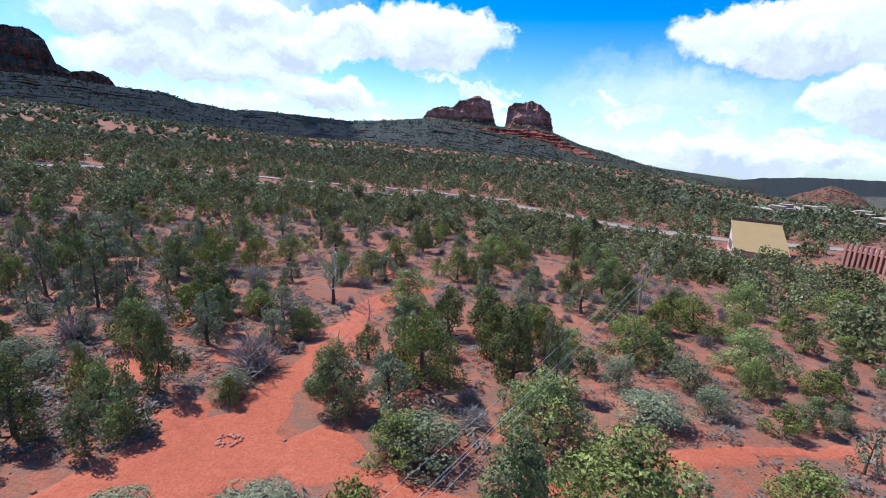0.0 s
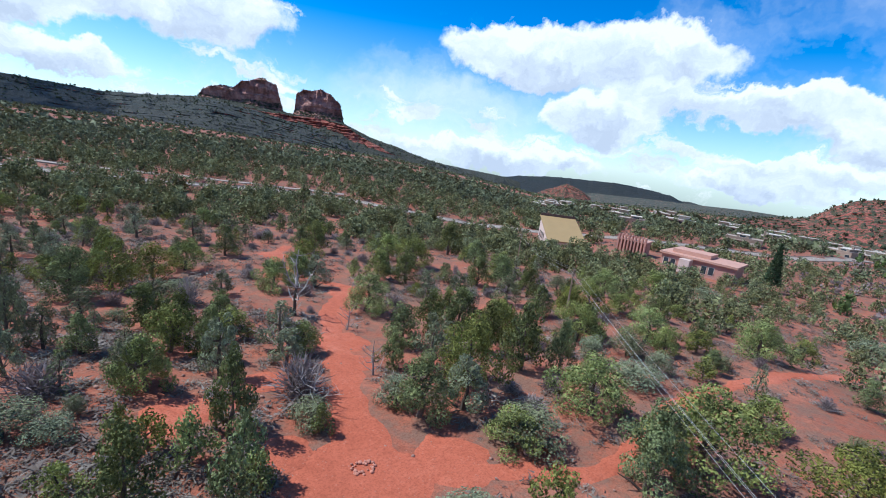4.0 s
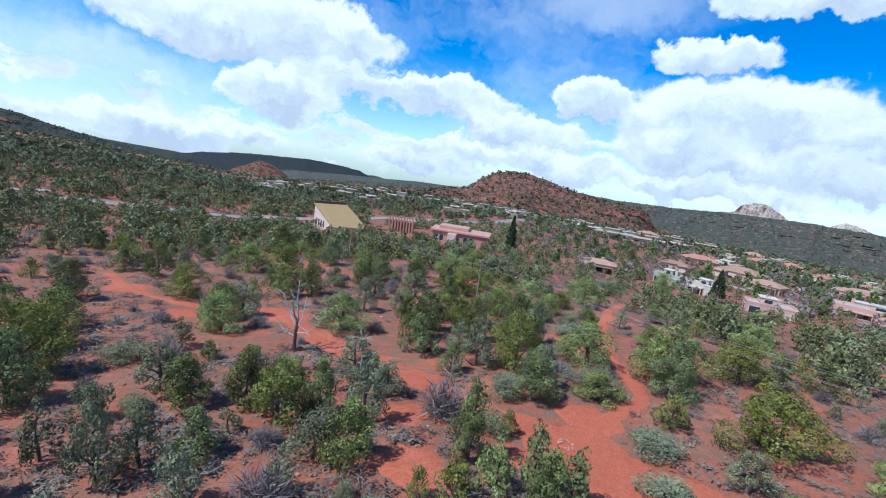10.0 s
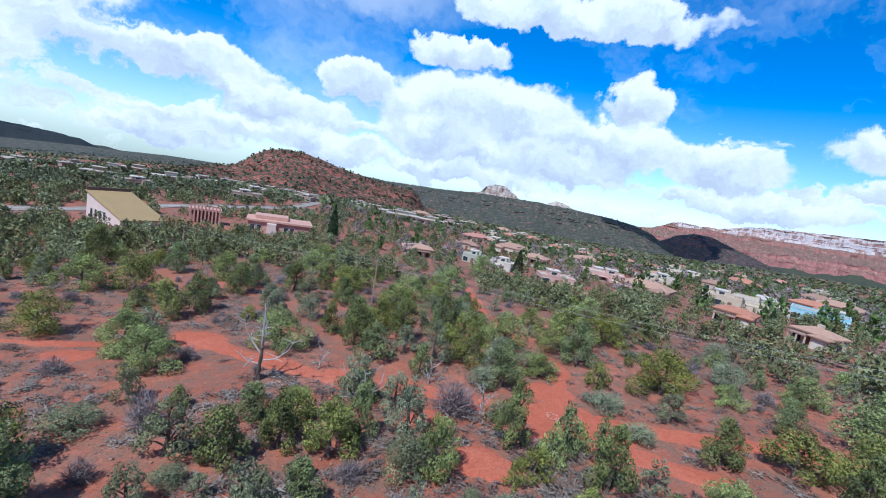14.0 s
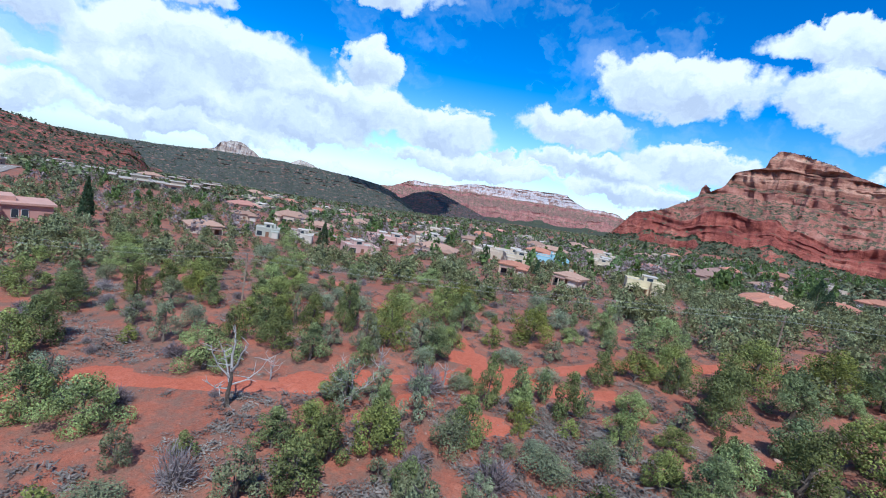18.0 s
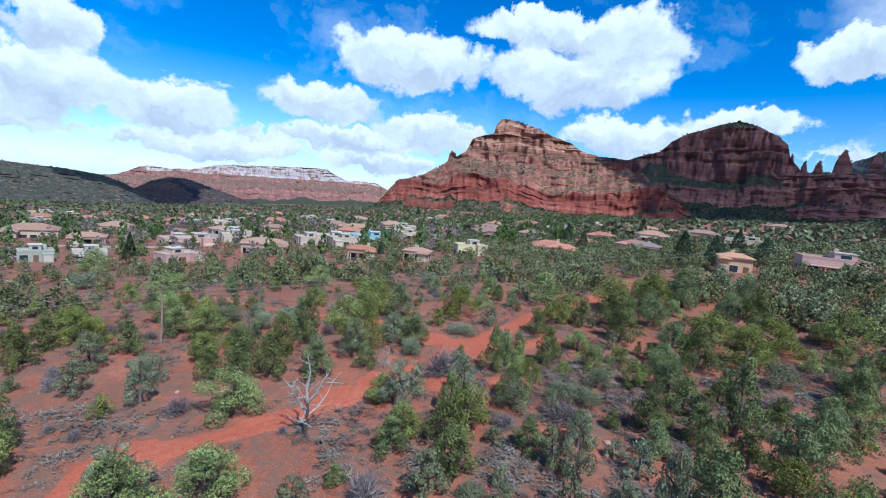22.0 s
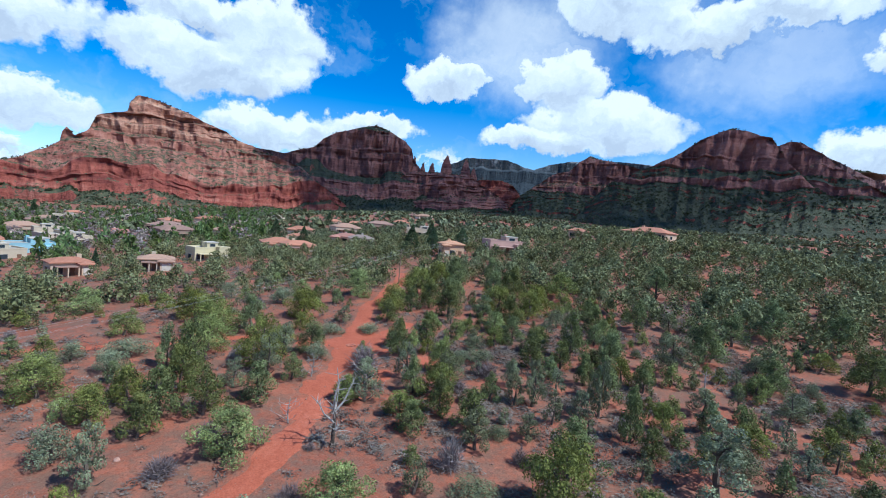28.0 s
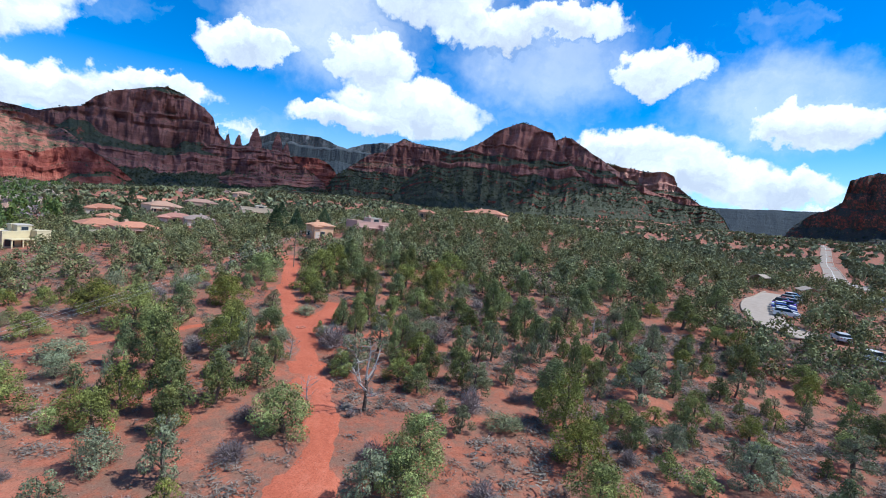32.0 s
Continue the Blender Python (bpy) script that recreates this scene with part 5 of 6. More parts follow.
for i in reversed(range(len(BARE_SHRUBS))):
    x, y, h, w = BARE_SHRUBS[i]
    spot = Matrix.Translation(at_land(x, y, -0.02)) @ Matrix.Rotation(i * 1.7, 4, "Z") @ Matrix.Diagonal((w, w, h, 1))
    if i > 2:
        copy_thing(shrub_models[i % 3], spot)
    else:
        shrub_models[i].matrix_basis = spot
NEAR_SPOTS = np.array([(t[0], t[1], t[3]) for t in JUNIPERS + PINYONS + SPARSE_TREES + LOW_BUSHES])


def scatter(n, r0, r1, seed, power=1.0):
    rng = np.random.default_rng(seed)
    r = r0 + (r1 - r0) * rng.uniform(0, 1, n) ** power
    a = rng.uniform(0, 2 * np.pi, n)
    return rng, r * np.sin(a), r * np.cos(a)


def spread(name, rng, x, y, h, w, kind, n_tufts, size, blades, mat, label, category, variants=5, z=None, slim=0.42):
    """Many trees too far off to pick apart, as one mesh of real crowns."""
    verts, tris, base = [], [], 0
    models = []
    for k in range(variants):
        if kind == "brush":
            # a rounded low mound of fine shoots
            a, lift = rng.uniform(0, 2 * np.pi, n_tufts), np.arcsin(rng.uniform(0.0, 1.0, n_tufts))
            pts = np.stack([np.cos(a) * np.cos(lift) * 0.46, np.sin(a) * np.cos(lift) * 0.46, 0.05 + np.sin(lift) * 0.75], 1) * rng.uniform(0.35, 1.0, (n_tufts, 1))
            models.append(tufts(rng, pts, rng.uniform(0.7, 1.4, n_tufts) * size, blades, slim))
        else:
            centres, out = crown_points(rng, n_tufts, kind)
            models.append(tufts(rng, centres, rng.uniform(0.8, 1.3, n_tufts) * size, blades, slim, out))
    z = land(x, y) if z is None else z
    for i in range(len(x)):
        v, t = models[i % variants]
        a = rng.uniform(0, 6.28)
        c, s = math.cos(a), math.sin(a)
        q = np.stack([(v[:, 0] * c - v[:, 1] * s) * w[i] + x[i], (v[:, 0] * s + v[:, 1] * c) * w[i] + y[i], v[:, 2] * h[i] + z[i] - 0.05], 1)
        verts.append(q), tris.append(t + base)
        base += len(q)
    return tagged(bulk_mesh(name, np.concatenate(verts), np.concatenate(tris), mat), label, category, kind="stuff")


def clear_of_near(x, y, gap=1.0):
    ok = np.ones(len(x), bool)
    for tx, ty, w in NEAR_SPOTS:
        ok &= np.hypot(x - tx, y - ty) > w * 0.5 + gap
    return ok


def build_woods():
    rng, x, y = scatter(18500, 52, 340, 11, 0.78)
    az = np.degrees(np.arctan2(x, y)) % 360
    thick = np.interp(az, [0, 60, 120, 170, 185, 260, 285, 310, 360], [0.95, 0.95, 0.45, 0.6, 0.95, 1.0, 0.7, 0.7, 0.95])
    road_side = np.zeros(len(x), bool)
    for q in ROAD_LINES[0][0]:
        road_side |= np.hypot(x - q[0] * 0.955, y - q[1] * 0.955) < 7.5
    ok = clear_of_near(x, y) & (bare(x, y) > 1.0) & ~road_side & (rng.uniform(0, 1, len(x)) < thick) & ~built_up(x, y, 2.0)
    x, y = x[ok], y[ok]
    h, far = 2.0 + 3.6 * rng.uniform(0, 1, len(x)) ** 1.3, np.hypot(x, y)
    # low growth stands before the town
    h *= np.where((az[ok] > 92) & (az[ok] < 208) & (far > 75), np.interp(az[ok], [150, 175], [0.74, 0.84]), 1.0)
    w = h * rng.uniform(0.78, 1.15, len(x))
    k = far < 120
    spread("juniper_woods", rng, x[k], y[k], h[k], w[k], "juniper", 340, 0.087, 1, WOODS, "dense junipers and pinyons behind the clearing", "woodland", 8)
    k = (far >= 120) & (far < 210)
    spread("juniper_woods", rng, x[k], y[k], h[k], w[k], "juniper", 160, 0.124, 1, WOODS, "junipers and pinyons spread over rolling ground", "woodland", 8)
    k = far >= 210
    spread("juniper_woods", rng, x[k], y[k], h[k], w[k], "juniper", 60, 0.21, 1, FAR_WOODS, "dense junipers and pinyons across the valley floor", "woodland", 8)
    rng, x, y = scatter(27000, 300, 1700, 12, 0.9)
    ok = ~built_up(x, y, 2.0)
    x, y = x[ok], y[ok]
    h = rng.uniform(3.0, 6.5, len(x))
    spread("far_woods", rng, x, y, h, h * rng.uniform(0.9, 1.5, len(x)), "bush", 12, 0.60, 1, FAR_WOODS, "far juniper woods covering the slopes", "woodland", 8)
    # junipers on the slopes and ledges of the hills
    rng = np.random.default_rng(14)
    xs, ys, zs = [], [], []
    for ob, grid, much in HILLS:
        d = np.hypot(grid[..., 0], grid[..., 1]).mean()
        if d > 2600:
            continue
        n = int(min(5200, grid.shape[0] * 6) * much)
        i = rng.integers(0, grid.shape[0] - 1, n)
        j = (rng.uniform(0, 1, n) * (grid.shape[1] - 2)).astype(int)
        u, v = rng.uniform(0, 1, (2, n, 1))
        p = (grid[i, j] * (1 - u) + grid[i + 1, j] * u) * (1 - v) + (grid[i, j + 1] * (1 - u) + grid[i + 1, j + 1] * u) * v
        steep = np.abs(grid[i, j + 1, 2] - grid[i, j, 2]) / (np.linalg.norm(grid[i, j + 1, :2] - grid[i, j, :2], axis=1) + 0.1)
        p = p[steep < 1.3]
        xs.append(p[:, 0]), ys.append(p[:, 1]), zs.append(p[:, 2])
    x, y, z = np.concatenate(xs), np.concatenate(ys), np.concatenate(zs)
    h = rng.uniform(2.2, 4.6, len(x))
    spread("hillside_woods", rng, x, y, h, h * rng.uniform(0.9, 1.5, len(x)), "bush", 4, 0.72, 2, HILL_WOODS, "scattered junipers clinging to the red hillsides", "woodland", 8, z)
    # gardens of the town: taller green trees and bare purple-grey ones
    rng, x, y = scatter(16000, 110, 850, 21, 0.8)
    az = np.degrees(np.arctan2(x, y)) % 360
    ok = (az > 92) & (az < 222) & (rng.uniform(0, 1, len(x)) < np.interp(az, [92, 150, 175, 222], [0.35, 0.6, 1.0, 0.9])) & (land(x, y) < -1.2) & ~built_up(x, y, 1.2, False)
    x, y = x[ok], y[ok]
    h = rng.uniform(3.5, 8.0, len(x)) * np.interp(az[ok], [155, 175], [1.0, 1.25])
    k = rng.uniform(0, 1, len(x)) < np.interp(az[ok], [150, 185], [0.45, 0.8])
    spread("garden_trees", rng, x[k], y[k], h[k], h[k] * 0.7, "pinyon", 48, 0.20, 2, GREENS, "tall green garden trees between the houses", "trees")
    k = ~k
    spread("bare_trees", rng, x[k], y[k], h[k] * 0.8, h[k] * 0.85, "juniper", 48, 0.14, 2, TWIGS, "leafless purple-grey trees between the houses", "trees")


def build_brush():
    rng, x, y = scatter(27000, 0, 95, 13, 0.58)
    # the western flats carry the thickest brush
    x, y = np.r_[x, rng.uniform(-75, -8, 13000)], np.r_[y, rng.uniform(-32, 50, 13000)]
    cover = np.array([noise.noise((px * 0.09, py * 0.09, 2.0)) + 0.6 * noise.noise((px * 0.33, py * 0.33, 5.0)) for px, py in zip(x, y)])
    ok = (cover > -0.16) & (bare(x, y) > 0.25) & clear_of_near(x, y, -0.6) & ~built_up(x, y, 0.5)
    x, y = x[ok], y[ok]
    h = rng.uniform(0.22, 0.68, len(x)) * (1 + 0.5 * cover[ok])
    spread("dry_brush", rng, x, y, h, h * rng.uniform(1.9, 3.2, len(x)), "brush", 32, 0.21, 1, BRUSH, "low dry grey brush covering the red soil", "brush", 14, None, 0.17)


def build_far_brush():
    rng, x, y = scatter(9000, 90, 260, 15, 0.8)
    ok = ~built_up(x, y, 0.5)
    x, y = x[ok], y[ok]
    h = rng.uniform(0.4, 1.0, len(x))
    spread("dry_brush", rng, x, y, h, h * rng.uniform(1.8, 3.2, len(x)), "brush", 12, 0.30, 2, BRUSH, "grey brush between the farther junipers", "brush", 10, None, 0.3)


# ---- roads and parking ----
ASPHALT = plain("sun-bleached asphalt", (0.33, 0.265, 0.215), 0.9, 0.18, 0.8)
LINE = plain("worn white road paint", (0.62, 0.60, 0.55), 0.8, 0.2, 3.0)
KERB = plain("pale concrete kerb", (0.35, 0.28, 0.22), 0.9, 0.2, 2.0)


def ribbon(name, line, offset, half, up, mat, label, category, thick=0.0):
    d = np.gradient(line, axis=0)
    d /= np.hypot(*d.T)[:, None]
    side = np.stack([-d[:, 1], d[:, 0]], 1)
    verts, cols = [], (-1, 0, 1) if not thick else (-1, -1, 1, 1)
    for i in range(len(line)):
        mid = line[i] + side[i] * offset
        for k, s in enumerate(cols):
            x, y = mid + side[i] * s * half
            z = float(land(*mid)) + up
            verts.append((x, y, z - (thick if thick and k in (0, 3) else 0)))
    return tagged(mesh_object(name, verts, [f[::-1] for f in grid_faces(len(line), len(cols))], mat, True), label, category, kind="structure")


for k, (line, w) in enumerate(ROAD_LINES):
    ribbon("road" if k in (0, 1, 5) else "parking_lot", line, 0, w / 2, 0.16, ASPHALT, "sun-bleached asphalt road winding through junipers" if k in (0, 1, 5) else "pale asphalt parking lot", "road")
    if k == 0:
        for off in (-0.12, 0.12):
            ribbon("trim", line, off, 0.06, 0.18, LINE, "worn centre line on the road", "road line")
    for off in (-w / 2, w / 2):
        ribbon("kerb", line, off, 0.14, 0.30, KERB, "low pale kerb along the asphalt", "kerb", 0.3)


# ---- houses ----
WALLS = {k: plain(k + " stucco", c, 0.9, 0.10, 0.6) for k, c in {
    "pink": (0.52, 0.33, 0.275), "sage": (0.40, 0.39, 0.32), "tan": (0.50, 0.39, 0.29), "cream": (0.50, 0.41, 0.30), "blue": (0.30, 0.47, 0.52), "beige": (0.50, 0.40, 0.30),
    "terra": (0.55, 0.40, 0.28), "white": (0.52, 0.45, 0.37), "red": (0.55, 0.40, 0.32), "yellow": (0.60, 0.50, 0.31), "grey": (0.48, 0.43, 0.38), "brown": (0.30, 0.22, 0.17), "orange": (0.62, 0.40, 0.25)}.items()}
ROOFS = {k: plain(k + " roof tile", c, 0.85, 0.22, 1.2) for k, c in {
    "tan": (0.36, 0.215, 0.15), "pink": (0.42, 0.20, 0.15), "terra": (0.40, 0.175, 0.11), "red": (0.40, 0.17, 0.13), "grey": (0.27, 0.20, 0.17), "brown": (0.28, 0.17, 0.13), "orange": (0.52, 0.27, 0.16)}.items()}
GRAVEL = plain("flat gravel roof", (0.42, 0.36, 0.30), 0.95, 0.15, 3.0)
GLASS = plain("dark window glass", (0.035, 0.045, 0.055), 0.08, 0.2, 1.0, relief=0.0)
FRAME = plain("painted window frame", (0.55, 0.48, 0.40), 0.6, 0.15, 4.0)
DOOR = plain("stained wooden door", (0.20, 0.11, 0.07), 0.6, 0.25, 5.0)


def box(bm, x0, y0, z0, x1, y1, z1):
    v = [bm.verts.new(p) for p in ((x0, y0, z0), (x1, y0, z0), (x1, y1, z0), (x0, y1, z0), (x0, y0, z1), (x1, y0, z1), (x1, y1, z1), (x0, y1, z1))]
    for f in ((3, 2, 1, 0), (4, 5, 6, 7), (0, 1, 5, 4), (1, 2, 6, 5), (2, 3, 7, 6), (3, 0, 4, 7)):
        bm.faces.new([v[i] for i in f])
    return bm


def slab(*b):
    return box(bmesh.new(), *b)


def hip_roof(bm, x0, y0, x1, y1, z, rise, eave=0.6, thick=0.22):
    x0, y0, x1, y1 = x0 - eave, y0 - eave, x1 + eave, y1 + eave
    half = min(x1 - x0, y1 - y0) / 2
    if x1 - x0 >= y1 - y0:
        r = ((x0 + half, (y0 + y1) / 2), (x1 - half, (y0 + y1) / 2))
    else:
        r = (((x0 + x1) / 2, y0 + half), ((x0 + x1) / 2, y1 - half))
    low = [bm.verts.new(p) for p in ((x0, y0, z), (x1, y0, z), (x1, y1, z), (x0, y1, z))]
    top = [bm.verts.new((v.co.x, v.co.y, z + thick)) for v in low]
    a, b = bm.verts.new((*r[0], z + thick + rise)), bm.verts.new((*r[1], z + thick + rise))
    bm.faces.new(low[::-1])
    for i in range(4):
        bm.faces.new((low[i], low[(i + 1) % 4], top[(i + 1) % 4], top[i]))
    if x1 - x0 >= y1 - y0:
        for f in ((top[0], top[1], b, a), (top[1], top[2], b), (top[2], top[3], a, b), (top[3], top[0], a)):
            bm.faces.new(f)
    else:
        for f in ((top[0], top[1], a), (top[1], top[2], b, a), (top[2], top[3], b), (top[3], top[0], a, b)):
            bm.faces.new(f)


def window_on(root, x, y, z, w, h, side):
    """A window on the wall whose outside looks along -y (side 0) or x (side 1, -1)."""
    if side == 0:
        f = part("window", slab(x - w / 2 - 0.1, y - 0.08, z - 0.1, x + w / 2 + 0.1, y + 0.05, z + h + 0.1), FRAME, root)
        part("pane", slab(x - w / 2, y - 0.10, z, x + w / 2, y - 0.04, z + h), GLASS, f)
    else:
        s = side
        f = part("window", slab(min(x - s * 0.05, x + s * 0.08), y - w / 2 - 0.1, z - 0.1, max(x - s * 0.05, x + s * 0.08), y + w / 2 + 0.1, z + h + 0.1), FRAME, root)
        part("pane", slab(min(x + s * 0.04, x + s * 0.10), y - w / 2, z, max(x + s * 0.04, x + s * 0.10), y + w / 2, z + h), GLASS, f)


def house(x, y, w, h, style, seed):
    rng = random.Random(seed)
    tone = style.split("_")[0]
    hip = style.endswith("hip")
    root = new("house")
    d = w * rng.uniform(0.55, 0.72)
    wall = WALLS[tone]
    base = min(float(land(x + a * w * 0.4, y + b * w * 0.4)) for a in (-1, 1) for b in (-1, 1)) - 0.4
    wing = w * rng.uniform(0.28, 0.4) * rng.choice((-1, 1))
    part("wall", slab(-w / 2, -d / 2, 0, w / 2, d / 2, h + 0.4), wall, root)
    fx0, fx1 = (w / 2 + wing, w / 2 - 0.2) if wing < 0 else (-w / 2 + 0.2, -w / 2 + wing)
    low = h * (0.92 if hip else rng.choice((0.82, 1.12)))
    part("wing_wall", slab(fx0, -d / 2 - d * 0.35, 0, fx1, -d / 2 + 0.2, low + 0.4), wall, root)
    if hip:
        bm = bmesh.new()
        hip_roof(bm, -w / 2, -d / 2, w / 2, d / 2, h + 0.4, min(d, w) * 0.20, 0.45)
        part("roof", bm, ROOFS[tone], root)
        bm = bmesh.new()
        hip_roof(bm, fx0, -d / 2 - d * 0.35, fx1, -d * 0.1, low + 0.36, abs(fx1 - fx0) * 0.2)
        part("wing_roof", bm, ROOFS[tone], root)
    else:
        part("roof", slab(-w / 2 + 0.3, -d / 2 + 0.3, h + 0.4, w / 2 - 0.3, d / 2 - 0.3, h + 0.5), GRAVEL, root)
        for b in ((-w / 2 - 0.05, -d / 2 - 0.05, w / 2 + 0.05, -d / 2 + 0.3), (-w / 2 - 0.05, d / 2 - 0.3, w / 2 + 0.05, d / 2 + 0.05), (-w / 2 - 0.05, -d / 2 + 0.3, -w / 2 + 0.3, d / 2 - 0.3), (w / 2 - 0.3, -d / 2 + 0.3, w / 2 + 0.05, d / 2 - 0.3)):
            part("parapet", slab(b[0], b[1], h + 0.402, b[2], b[3], h + 0.85), wall, root)
        part("wing_roof", slab(fx0 - 0.06, -d / 2 - d * 0.35 - 0.06, low + 0.4, fx1 + 0.06, -d / 2 - 0.06, low + 0.62), wall, root)
    cx = rng.uniform(-0.3, 0.3) * w
    part("chimney", slab(cx, d * 0.1, h, cx + 0.9, d * 0.1 + 0.9, h + 0.4 + min(d, w) * 0.2 + 0.7), wall, root)
    free0, free1 = (-w / 2, fx0) if wing < 0 else (fx1, w / 2)
    n = max(2, int((free1 - free0) / 3.0))
    for i in range(n):
        wx = free0 + (i + 0.5) * (free1 - free0) / n
        if i == n // 2:
            door = part("door", slab(wx - 0.55, -d / 2 - 0.06, 0.42, wx + 0.55, -d / 2 + 0.05, 2.55), DOOR, root)
            part("handle", slab(wx + 0.35, -d / 2 - 0.12, 1.40, wx + 0.42, -d / 2 - 0.05, 1.52), FRAME, door)
        else:
            window_on(root, wx, -d / 2, 1.15, min(2.2, (free1 - free0) / n * 0.68), 1.5, 0)
    part("garage_door", slab((fx0 + fx1) / 2 - abs(fx1 - fx0) * 0.36, -d / 2 - d * 0.35 - 0.06, 0.42, (fx0 + fx1) / 2 + abs(fx1 - fx0) * 0.36, -d / 2 - d * 0.35 + 0.05, 2.6), FRAME, root)
    for s in (-1, 1):
        window_on(root, s * w / 2, 0.0, 1.3, 1.6, 1.2, s)
    if not hip:
        # a higher room set back on the flat roof, with its own window
        ux = rng.uniform(-0.25, 0.05) * w
        part("upper_wall", slab(ux, -d * 0.15, h + 0.5, ux + w * 0.34, d / 2 - 0.32, h + 1.9), wall, root)
        part("upper_roof", slab(ux - 0.2, -d * 0.15 - 0.2, h + 1.902, ux + w * 0.34 + 0.2, d / 2 - 0.3, h + 2.1), FRAME, root)
        window_on(root, ux + w * 0.17, -d * 0.15, h + 0.8, w * 0.16, 0.8, 0)
    # a roofed porch before the free part of the front
    px0, px1 = free0 + 0.5, free1 - 0.5
    if px1 - px0 > 3 and seed % 3:
        part("porch_roof", slab(px0, -d / 2 - 2.2, 2.75, px1, -d / 2 - 0.1, 2.95), ROOFS["brown"] if hip else wall, root)
        for i in range(3):
            qx = px0 + 0.15 + (px1 - px0 - 0.3) * i / 2
            part("porch_post", slab(qx - 0.12, -d / 2 - 2.1, 0, qx + 0.12, -d / 2 - 1.86, 2.748), wall, root)
    turn = math.degrees(math.atan2(x, y)) + rng.uniform(-28, 28)
    root.matrix_basis = pose(x, y, base, 0, 0, -turn)
    words = {"pink": "salmon pink", "sage": "pale sage green", "tan": "tan", "cream": "cream", "blue": "bright turquoise blue", "beige": "beige", "terra": "brown adobe", "white": "white", "red": "red-roofed",
             "yellow": "ochre yellow", "grey": "grey-brown", "brown": "dark brown", "orange": "orange"}[tone]
    return tagged(root, f"{words} stucco house with {'low hipped tile roof' if hip else 'flat parapet roof'} among trees", "house", "houses of the town")


for i, row in enumerate(HOUSES):
    house(*row, 40 + i)


def terrace_house(x, y, w, tone, seed):
    """A long low hillside house: stepped walls, flat overhanging roofs and a band of windows."""
    rng = random.Random(seed)
    root = new("house")
    d, h = w * 0.45, rng.uniform(3.2, 4.2)
    part("wall", slab(-w / 2, -d / 2, -3.0, w / 2, d / 2, h), WALLS[tone], root)
    part("roof", slab(-w / 2 - 1.0, -d / 2 - 1.4, h + 0.004, w / 2 + 1.0, d / 2 + 0.8, h + 0.45), GRAVEL, root, "flat overhanging roof")
    ux = rng.uniform(-0.3, 0.05) * w
    part("upper_wall", slab(ux, -d * 0.1, h + 0.45, ux + w * 0.4, d * 0.4, h + 2.6), WALLS[tone], root)
    part("upper_roof", slab(ux - 0.7, -d * 0.1 - 0.9, h + 2.604, ux + w * 0.4 + 0.7, d * 0.4 + 0.5, h + 2.95), GRAVEL, root)
    for k in range(3):
        wx = (k - 1) * w * 0.31
        part("window", slab(wx - w * 0.11, -d / 2 - 0.08, 0.9, wx + w * 0.11, -d / 2 + 0.05, 2.7), GLASS, root, "wide dark window")
    root.matrix_basis = pose(x, y, float(land(x, y)), 0, 0, -math.degrees(math.atan2(x, y)) + rng.uniform(-22, 22))
    tagged(root, f"long low {tone} house with flat roofs on the hillside", "house", "houses on the hillside")


for i, (x, y, w, tone) in enumerate(TERRACES):
    terrace_house(x, y, w, tone, 300 + i)


# ---- the building with the slanting yellow roof, and its neighbours ----
YELLOW = plain("mustard yellow membrane roof", (0.37, 0.25, 0.115), 0.75, 0.08, 0.4)
PALE_PINK = plain("pale pink stucco", (0.60, 0.46, 0.40), 0.9, 0.10, 0.6)
ROSE = plain("rose-brown stucco", (0.45, 0.24, 0.19), 0.9, 0.12, 0.6)
ROSE_ROOF = plain("rose coloured flat roof", (0.52, 0.29, 0.22), 0.85, 0.12, 0.8)


